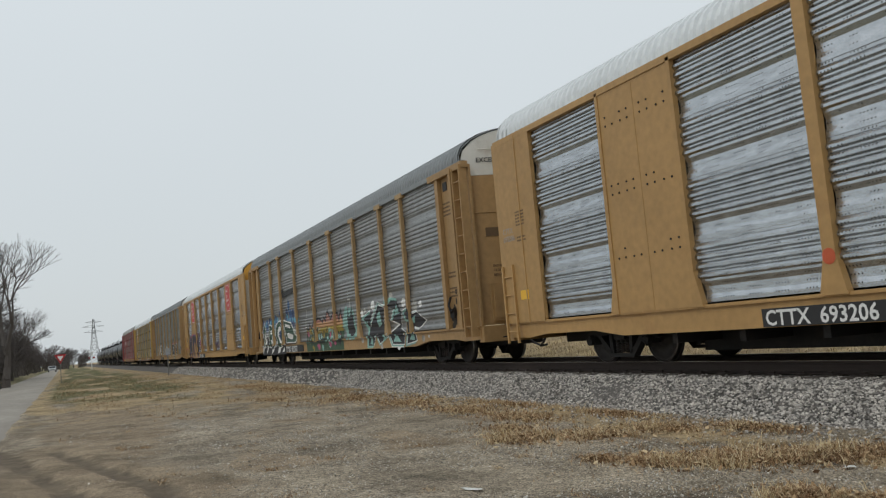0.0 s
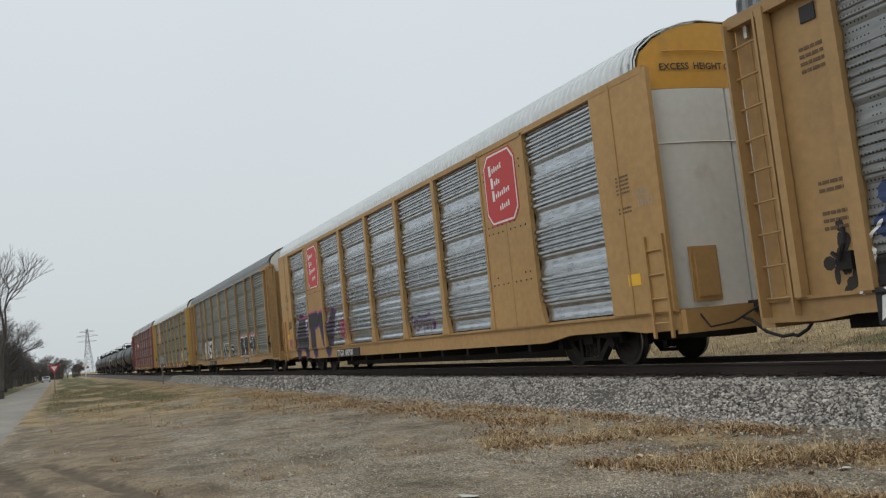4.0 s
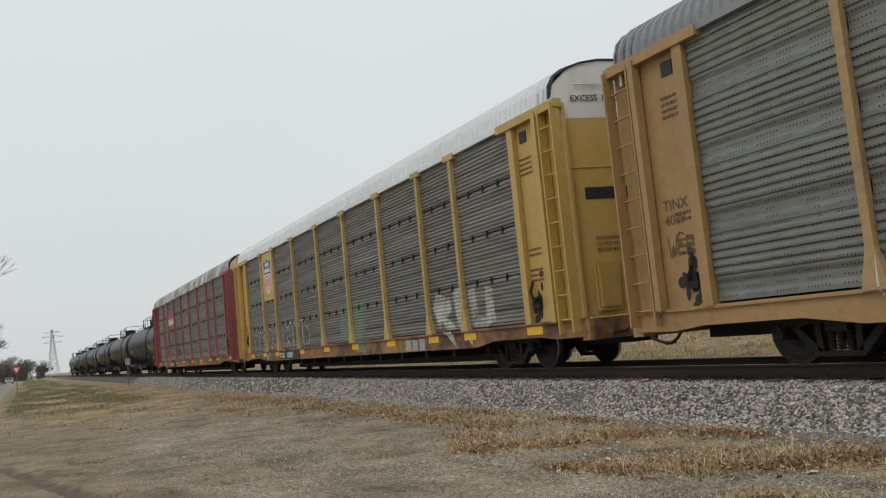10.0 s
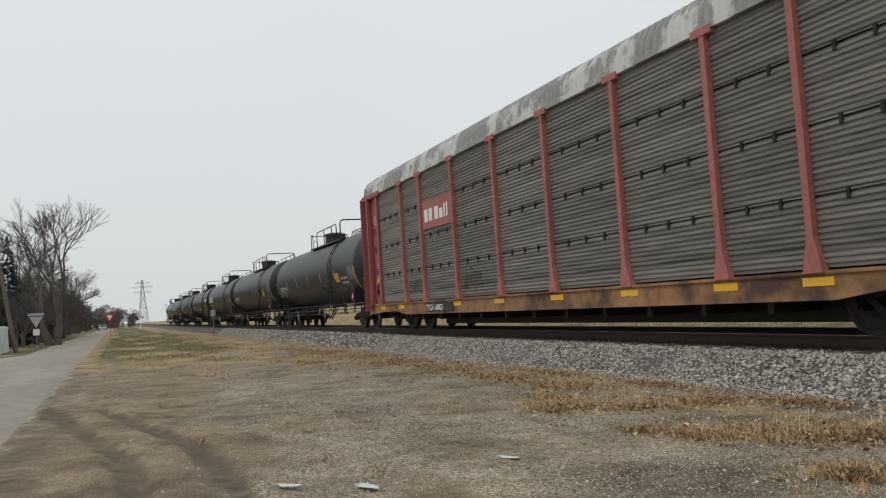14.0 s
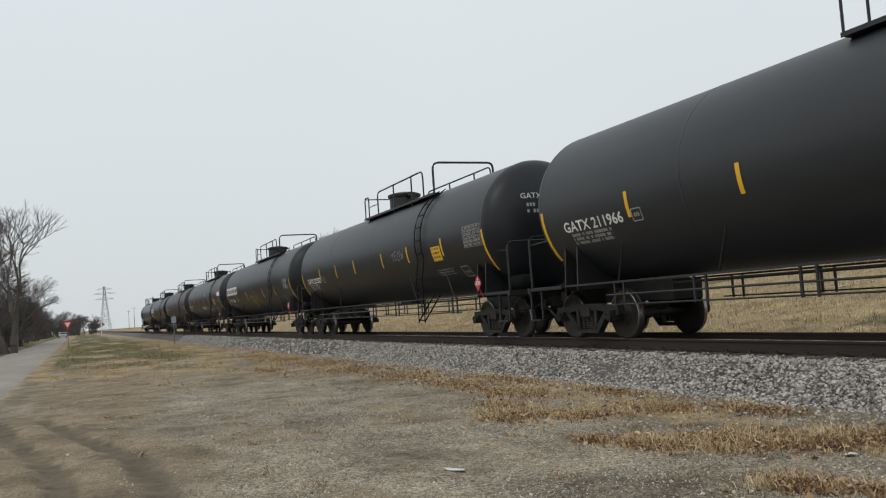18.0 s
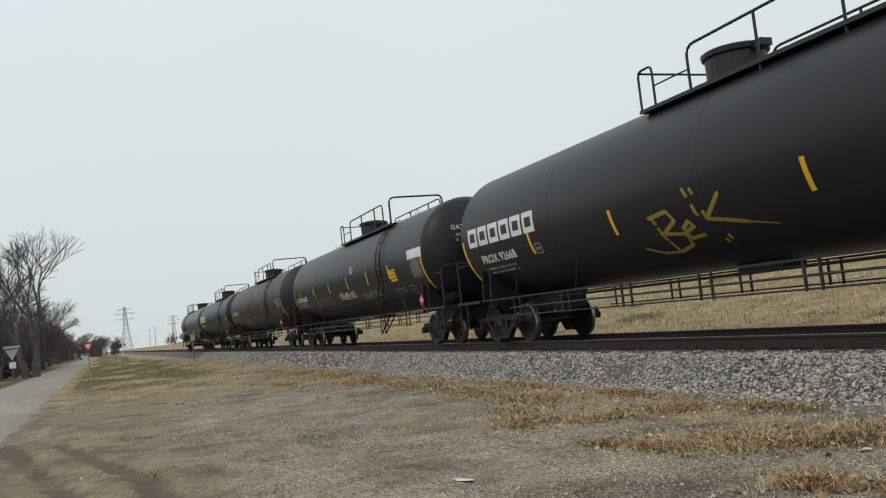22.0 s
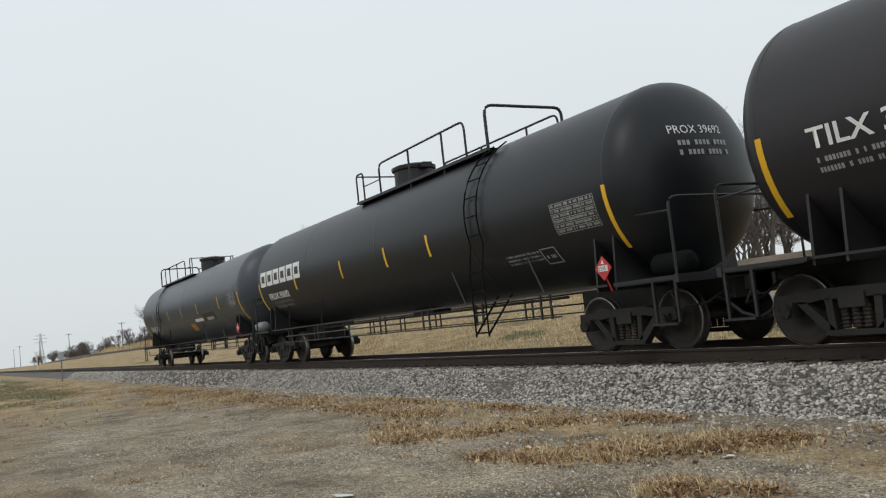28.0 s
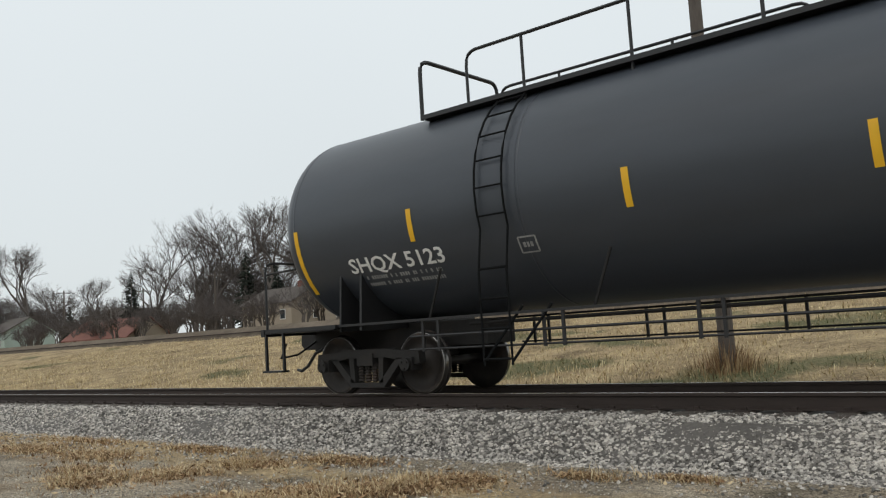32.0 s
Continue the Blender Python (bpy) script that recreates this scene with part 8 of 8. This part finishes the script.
def bare_tree(name, h, seed, trunks=1, depth=5, spread=0.55, first=0.25, sparse=False):
    """A leafless tree: tapered trunk and limbs as one part, the fine twigs of its crown as another."""
    r = random.Random(seed)
    wood, crown = bmesh.new(), bmesh.new()

    def grow(p, d, length, rad, level):
        n = 6 if level == 0 else 5 if level == 1 else 3
        steps = 3 if level < 2 else 2
        pts = [p]
        for i in range(steps):
            d = (d + Vector((r.gauss(0, 0.13), r.gauss(0, 0.13), r.gauss(0.04, 0.08)))).normalized()
            pts.append(pts[-1] + d * length / steps)
        for i in range(steps):
            q0, q1 = rad * (1 - 0.4 * i / steps), rad * (1 - 0.4 * (i + 1) / steps)
            limb(wood if level < 3 else crown, pts[i], pts[i + 1], q0, q1, n)
        if level >= depth:
            return
        kids = (2 if level < 3 else 3) if sparse else 3 if level < 2 else r.choice((3, 4))
        for k in range(kids):
            at = pts[-1] if k < 2 else pts[r.randrange(1, len(pts))]
            a = r.uniform(0, 6.28)
            tilt = spread * r.uniform(0.6, 1.3)
            side = Vector((math.cos(a), math.sin(a), 0))
            nd = (d * math.cos(tilt) + (side - d * side.dot(d)).normalized() * math.sin(tilt)).normalized()
            nd.z = max(nd.z, -0.1) + 0.06
            grow(at, nd.normalized(), length * (r.uniform(0.70, 0.90) if sparse else r.uniform(0.60, 0.82)), rad * (0.60 if sparse else 0.56), level + 1)

    t = new(name)
    for k in range(trunks):
        a = 2 * math.pi * k / trunks
        out = 0.18 if trunks > 1 else 0.0
        d = Vector((out * math.cos(a), out * math.sin(a), 1)).normalized()
        grow(Vector((0.3 * math.cos(a), 0.3 * math.sin(a), -0.3)) if trunks > 1 else Vector((0, 0, -0.3)), d, h * first * r.uniform(0.9, 1.15), h * (0.034 if sparse else 0.022), 0)
    part("trunk", wood, BARK, t)
    part("crown", crown, TWIG, t)
    return t


def conifer(h, w, seed):
    r = random.Random(seed)
    t = new("conifer_tree")
    bm = bmesh.new()
    rod(bm, (0, 0, -0.3), (0, 0, h), h * 0.018, 0.02, 7)
    part("trunk", bm, BARK, t)
    bm = bmesh.new()
    n = int(h * 26)
    for i in range(n):
        f = (i + r.random()) / n
        z = h * (0.08 + 0.92 * f)
        reach = w * (1 - f) ** 0.8 * r.uniform(0.55, 1.15) + 0.1
        a = r.uniform(0, 6.28)
        tip = Vector((reach * math.cos(a), reach * math.sin(a), z - reach * r.uniform(0.0, 0.35)))
        root = Vector((0, 0, z))
        side = Vector((-math.sin(a), math.cos(a), 0)) * reach * 0.22
        for k in range(3):
            m0, m1 = root.lerp(tip, 0.25 + 0.25 * k), root.lerp(tip, 0.55 + 0.22 * k)
            s = side * (1 - 0.25 * k)
            droop = Vector((0, 0, -0.12 * reach))
            bm.faces.new([bm.verts.new(q) for q in (m0, m1 + s + droop, m1 * 1.02, m1 - s + droop)])
    part("crown", bm, NEEDLE, t)
    return t


def plant(t, x, y, turn, scale, label, z=None, category="tree"):
    z = rise(x, y) if z is None else z
    t.matrix_basis = pose(x, y, z, 0, 0, turn) @ Matrix.Diagonal((scale, scale, scale, 1))
    return tagged(t, label, category)


def more(t, x, y, turn, scale, z=None):
    z = rise(x, y) if z is None else z
    o = copy_thing(t, pose(x, y, z, 0, 0, turn))
    o.scale = (scale, scale, scale)
    return o


plant(bare_tree("bare_tree", 11.5, 64, 2, 7, 0.44, 0.26, True), -80, -15.6, 75, 1.0, "tall open leafless tree with two leaning trunks beside the road")
oak = plant(bare_tree("bare_tree", 13, 31, 2, 6, 0.52, 0.30), -108, -19.5, 20, 1.0, "tall leafless tree with two trunks behind the roadside brush")
elm = plant(bare_tree("bare_tree", 12, 35, 1, 6, 0.6, 0.28), -96, -20, 20, 0.75, "leafless tree with a spreading crown behind the fence")
ash = plant(bare_tree("bare_tree", 11, 42, 1, 6, 0.5, 0.27), -120, -17.5, 80, 1.0, "leafless tree in the roadside wood")
fir = plant(conifer(11, 2.8, 3), -88, -22.5, 0, 1.0, "dark green conifer beside the road")
bushy = plant(bare_tree("bare_shrub", 6, 55, 4, 5, 0.6, 0.3), -105, -16.8, 0, 1.0, "tangled leafless shrub along the road", category="shrub")
rr = random.Random(77)
for i in range(26):
    x = -98 - 9 * i + rr.uniform(-5, 5)
    more((elm, ash, oak)[i % 3], x, -19 - 0.012 * (-x - 100) + rr.uniform(-5, 1), rr.uniform(0, 360), rr.uniform(0.6, 0.9))
for i in range(44):
    x = -88 - 4.6 * i + rr.uniform(-3, 3)
    more(bushy, x, -18.2 - 0.004 * (-x - 80) + rr.uniform(-3, 0.8), rr.uniform(0, 360), rr.uniform(0.7, 1.3))
for x, y, s in ((-90, -20.0, 0.95), (-95, -28, 0.9), (-101, -24, 0.8), (-84, -25, 0.85)):
    more(fir, x, y, rr.uniform(0, 360), s)
for i in range(12):
    more((elm, ash)[i % 2], -84 - 2.6 * i, -24 - rr.uniform(0, 8), rr.uniform(0, 360), rr.uniform(0.6, 0.8))
for i in range(34):
    more(bushy, -84 - 1.9 * i + rr.uniform(-1, 1), -19.5 + rr.uniform(-3.5, 1.2), rr.uniform(0, 360), rr.uniform(0.75, 1.15))
for i in range(40):
    more(bushy, -300 - 8 * i + rr.uniform(-4, 4), -9 - 0.03 * (8 * i) - rr.uniform(0, 7), rr.uniform(0, 360), rr.uniform(0.5, 0.9))

# ---- beyond the track ----
FAR_ASPHALT = material("brown_far_roadbed", (0.16, 0.13, 0.10), 0.95, 0, 0.3, 0.8, 0.25, 60, (0.10, 0.08, 0.06), (0.45, 0.7), (1, 1, 1), 0.05)
bm = bmesh.new()
rows = []
for x in [-900, -560] + list(np.arange(-520, 61, 8.0)) + [200, 500]:
    rows.append([bm.verts.new((x, y, -0.3 + (z + 0.3) * (0.2 + 0.8 * smooth(-560, -240, x)))) for y, z in ((19.8, 1.40), (20.3, 1.78), (21.0, 2.06), (25.0, 2.10), (26.5, 1.70))])
for a, b in zip(rows, rows[1:]):
    for i in range(4):
        bm.faces.new((a[i], b[i], b[i + 1], a[i + 1]))
tagged(part("far_road", bm, FAR_ASPHALT), "low grey roadway on a bank beyond the field", "road", kind="structure")
fr = new("guard_rail")
tagged(fr, "long low dark steel guard rail along the far road", "guard rail")
bm = bmesh.new()
box(bm, -240, 60, 20.0, 20.06, 1.68, 1.75)
part("beam", bm, RAIL_STEEL, fr)

def far_z(y):
    return bank(y)


house(-160, 58, far_z(58) - 1.2, 8, 9, 4.4, 2.5, SIDING_GREEN, ROOF_SHINGLE, 0, "pale green house with a gable beyond the field", 2)
house(-118, 54, far_z(54) - 1.6, 13, 8, 2.3, 2.6, SIDING_TAN, ROOF_RED, 12, "low house with a wide red brown roof", 3)
house(-134, 66, far_z(66) - 1.5, 8, 8, 4.0, 3.0, HOUSE_WHITE, ROOF_SHINGLE, 80, "white gabled house behind a red roof", 2)
house(-88, 62, far_z(62) - 0.5, 10, 8, 3.8, 2.0, SIDING_TAN, ROOF_SHINGLE, 0, "tan house among bare trees", 3, True)
house(-66, 56, far_z(56) - 0.6, 8, 8, 3.0, 2.0, SIDING_TAN, ROOF_SHINGLE, 10, "tan house beyond the far road", 2)
house(-215, 62, far_z(62), 9, 8, 3.6, 2.6, HOUSE_WHITE, ROOF_SHINGLE, 0, "small white house far beyond the field", 2)
house(-250, 66, far_z(66), 10, 8, 3.2, 2.4, SIDING_GREY, ROOF_SHINGLE, 0, "small grey house far beyond the field", 2)
for x, y, h in ((-143, 58, 9.5), (-99, 58, 8.5), (-121, 60, 8.0), (-215, 52, 10), (-300, 38, 10), (-380, 30, 11), (-470, 26, 12), (-560, 22, 13), (-660, 24, 13)):
    wood_pole(x, y, h)
wood_pole(-6.7, 6.0, 10.5, 0, False, "utility_pole", "pale round pole standing in the field beyond the track")
pole_brush = []
for _ in range(900):
    a, q = r.uniform(0, 6.28), abs(r.gauss(0, 0.55))
    pole_brush.append((-6.7 + 0.9 * q * math.cos(a), 6.0 + 0.7 * q * math.sin(a), r.uniform(0.2, 0.75) * max(0.3, 1 - 0.5 * q), r.uniform(0.05, 0.6), a + r.uniform(-0.5, 0.5)))
blades("pole_weeds", pole_brush, LITTER, "brown weeds grown up round the foot of a pole", r, 0.006)
for x, y, s, k in ((-163, 60, 1.0, 0), (-170, 58, 0.75, 1), (-127, 66, 0.85, 2), (-119, 68, 0.8, 0), (-112, 66, 0.85, 1), (-106, 70, 0.9, 2), (-96, 66, 0.85, 0), (-90, 70, 0.9, 1), (-84, 66, 0.85, 2), (-77, 70, 0.9, 0), (-70, 66, 0.75, 1), (-60, 64, 0.7, 2), (-226, 56, 1.05, 0), (-231, 60, 0.8, 1), (-256, 57, 0.95, 1), (-262, 60, 0.85, 2), (-360, 60, 0.95, 0), (-372, 64, 0.9, 1), (-48, 66, 0.6, 0), (-36, 70, 0.6, 1)):
    more((elm, ash, oak)[k], x, y, rr.uniform(0, 360), s * (1.45, 1.65, 1.05)[k] * rr.uniform(0.95, 1.1) * (1.5 if x > -130 else 1.3))
for i in range(46):
    x = -168 - 4.6 * i + rr.uniform(-2, 2)
    more((elm, ash, oak)[i % 3], x, 66 + rr.uniform(-6, 16), rr.uniform(0, 360), (1.3, 1.5, 0.95)[i % 3] * rr.uniform(0.8, 1.2))
for i in range(46):
    more(bushy, -58 - 6.2 * i + rr.uniform(-3, 3), 72 + rr.uniform(-5, 8), rr.uniform(0, 360), rr.uniform(1.3, 2.0))
for i in range(44):
    more(bushy, -420 - 9 * i + rr.uniform(-4, 4), 55 + rr.uniform(-12, 25), rr.uniform(0, 360), rr.uniform(1.1, 1.9))
for i in range(44):
    more(bushy, -160 - 5.2 * i + rr.uniform(-2, 2), 58 + rr.uniform(-3, 6), rr.uniform(0, 360), rr.uniform(0.9, 1.5))
marker = new("marker_post")
marker.matrix_basis = pose(-110, 19.0, bank(19))
bm = bmesh.new()
box(bm, -0.10, 0.10, -0.05, 0.05, -0.3, 1.5)
part("post", bm, SIGN_WHITE, marker)
tagged(marker, "plain white marker post beside the far road", "marker post")
for x, y, s in ((-121, 58, 0.95), (-124, 60, 0.75), (-100, 64, 1.05), (-96, 66, 0.9), (-93, 64, 0.8), (-139, 57, 0.6), (-185, 64, 1.0), (-240, 60, 1.0), (-246, 62, 0.85)):
    more(fir, x, y, rr.uniform(0, 360), s)
for i in range(40):
    x = -172 + 2.9 * i + rr.uniform(-1.5, 1.5)
    more(bushy, x, 49 + rr.uniform(-1, 5), rr.uniform(0, 360), rr.uniform(0.65, 1.1))
for i in range(22):
    more((elm, ash, oak)[i % 3], -140 + 4 * i + rr.uniform(-2, 2), 70 + rr.uniform(0, 14), rr.uniform(0, 360), (1.25, 1.45, 0.9)[i % 3] * rr.uniform(0.85, 1.2))
for i in range(16):
    more((elm, ash)[i % 2], -260 - 11 * i, -34 + 1.7 * i + rr.uniform(-3, 3), rr.uniform(0, 360), rr.uniform(0.8, 1.2))
for i in range(24):
    more(bushy, -250 - 7 * i, -30 + 1.15 * i + rr.uniform(-3, 3), rr.uniform(0, 360), rr.uniform(1.0, 1.7))
for i in range(64):
    x = -330 + 4.6 * i + rr.uniform(-3, 3)
    more(bushy, x, 60 + rr.uniform(-3, 10), rr.uniform(0, 360), rr.uniform(0.7, 1.25))
for i in range(36):
    more((elm, ash)[i % 2], -700 + 12 * i + rr.uniform(-8, 8), 60 + rr.uniform(0, 50), rr.uniform(0, 360), rr.uniform(0.9, 1.5))
# tall tan weeds in front of the houses
reeds = []
for cx, cy, rx, ry, h, n in ((-165, 29, 16, 2.2, 1.9, 2600), (-210, 29, 26, 2.5, 2.0, 3000), (-262, 30, 30, 3, 2.0, 2400), (-122, 33, 12, 2, 1.0, 900)):
    for _ in range(n):
        u, v = r.gauss(0, 0.5), r.gauss(0, 0.5)
        reeds.append((cx + rx * u, cy + ry * v, h * r.uniform(0.5, 1.15) * max(0.35, 1 - 0.5 * u * u), r.uniform(0.0, 0.6), r.uniform(0, 6.28)))
blades("tan_reeds", reeds, STRAW, "tall tan weeds along the far bank", r, 0.045)

# lattice pylon far down the line
LATTICE = material("grey_lattice_steel", (0.22, 0.23, 0.24), 0.6, 0.3, 0.1, 1.0)


def pylon(x, y, h):
    t = new("transmission_tower")
    t.matrix_basis = pose(x, y, 0, 0, 0, 75)
    bm = bmesh.new()
    prev = None
    for i in range(9):
        f = i / 8
        w = 2.6 * (1 - f) ** 1.3 + 0.45
        z = h * f
        now = [Vector((sx * w, sy * w, z)) for sx, sy in ((-1, -1), (1, -1), (1, 1), (-1, 1))]
        for k in range(4):
            if prev:
                rod(bm, prev[k], now[k], 0.10, n=4, caps=False)
                rod(bm, prev[k], now[(k + 1) % 4], 0.07, n=3, caps=False)
                rod(bm, prev[(k + 1) % 4], now[k], 0.07, n=3, caps=False)
            rod(bm, now[k], now[(k + 1) % 4], 0.07, n=3, caps=False)
        prev = now
    part("lattice_mast", bm, LATTICE, t)
    for f, w in ((0.72, 5.5), (0.84, 6.5), (0.94, 4.5)):
        bm = bmesh.new()
        for s in (-1, 1):
            rod(bm, (0, 0, h * f + 0.9), (s * w, 0, h * f), 0.09, n=4)
            rod(bm, (0, 0, h * f - 0.5), (s * w, 0, h * f), 0.09, n=4)
        part("cross_arm", bm, LATTICE, t)
    return tagged(t, "tall grey lattice steel transmission tower", "transmission tower")


pylon(-570, 5.6, 27.5)
pylon(-900, 60, 30)

# distant car on the road and the crossing signals down the line
CAR_PAINT = material("silver_car_paint", (0.42, 0.43, 0.44), 0.35, 0.3, 0.05, 1.0)
car = new("car")
car.matrix_basis = pose(-235, -13.9, bank(-13.9) + 0.05, 0, 0, 2)
bm = bmesh.new()
prism(bm, [(-2.2, 0.35), (2.2, 0.35), (2.25, 0.75), (1.4, 0.9), (0.7, 1.42), (-1.2, 1.45), (-1.9, 0.95), (-2.25, 0.85)], -0.85, 0.85)
part("body", bm, CAR_PAINT, car)
bm = bmesh.new()
prism(bm, [(1.30, 0.93), (0.72, 1.37), (0.74, 1.39), (1.36, 0.95)], -0.72, 0.72)
part("windscreen", bm, PANE, car)
for x in (-1.35, 1.35):
    for y in (-0.82, 0.82):
        bm = bmesh.new()
        rod(bm, (x, y - 0.1, 0.32), (x, y + 0.1, 0.32), 0.32, n=14)
        part("wheel", bm, RUBBER, car)
for y in (-0.6, 0.6):
    bm = bmesh.new()
    box(bm, 2.2, 2.27, y - 0.16, y + 0.16, 0.6, 0.74)
    part("headlight", bm, SIGN_WHITE, car)
tagged(car, "small silver car far down the road", "car")


def crossing_signal(x, y):
    t = new("crossing_signal")
    t.matrix_basis = pose(x, y, bank(y))
    bm = bmesh.new()
    rod(bm, (0, 0, -0.3), (0, 0, 4.0), 0.07, n=8)
    part("mast", bm, SIGN_WHITE, t)
    for s in (-1, 1):
        bm = bmesh.new()
        c, k = 0.6 * s, 0.6
        rod(bm, (0.05, -0.6, 3.5 - c), (0.05, 0.6, 3.5 + c), 0.09, n=4)
        part("cross_board", bm, SIGN_WHITE, t)
        bm = bmesh.new()
        rod(bm, (0.0, s * 0.5, 2.6), (0.14, s * 0.5, 2.6), 0.24, n=14)
        l_ = part("lamp_hood", bm, BLACK_INK, t)
        bm = bmesh.new()
        rod(bm, (0.14, s * 0.5, 2.6), (0.16, s * 0.5, 2.6), 0.14, n=12)
        part("lens", bm, SIGN_RED, l_)
    return tagged(t, "white railroad crossing signal mast with red lamps", "crossing signal")


crossing_signal(-205, -5.5)
crossing_signal(-214, 5.5)


def motions():
    """The train rolls past; its wheels turn with it."""
    r = 0.452
    for car, x in CARS:
        walk(car, [(t, pose(x + s, 0, 0)) for t, s in ROLL])
    ts = [i / 15 for i in range(481)]
    far = np.interp(ts, [t for t, _ in ROLL], [s for _, s in ROLL])
    turn = []
    for t, s in zip(ts, far):
        turn.append((t, math.degrees(s / r)))
    for w in WHEELS:
        x, z = w.matrix_basis.translation.x, w.matrix_basis.translation.z
        walk(w, [(t, pose(x, 0, z, 0, a, 0)) for t, a in turn])


motions()
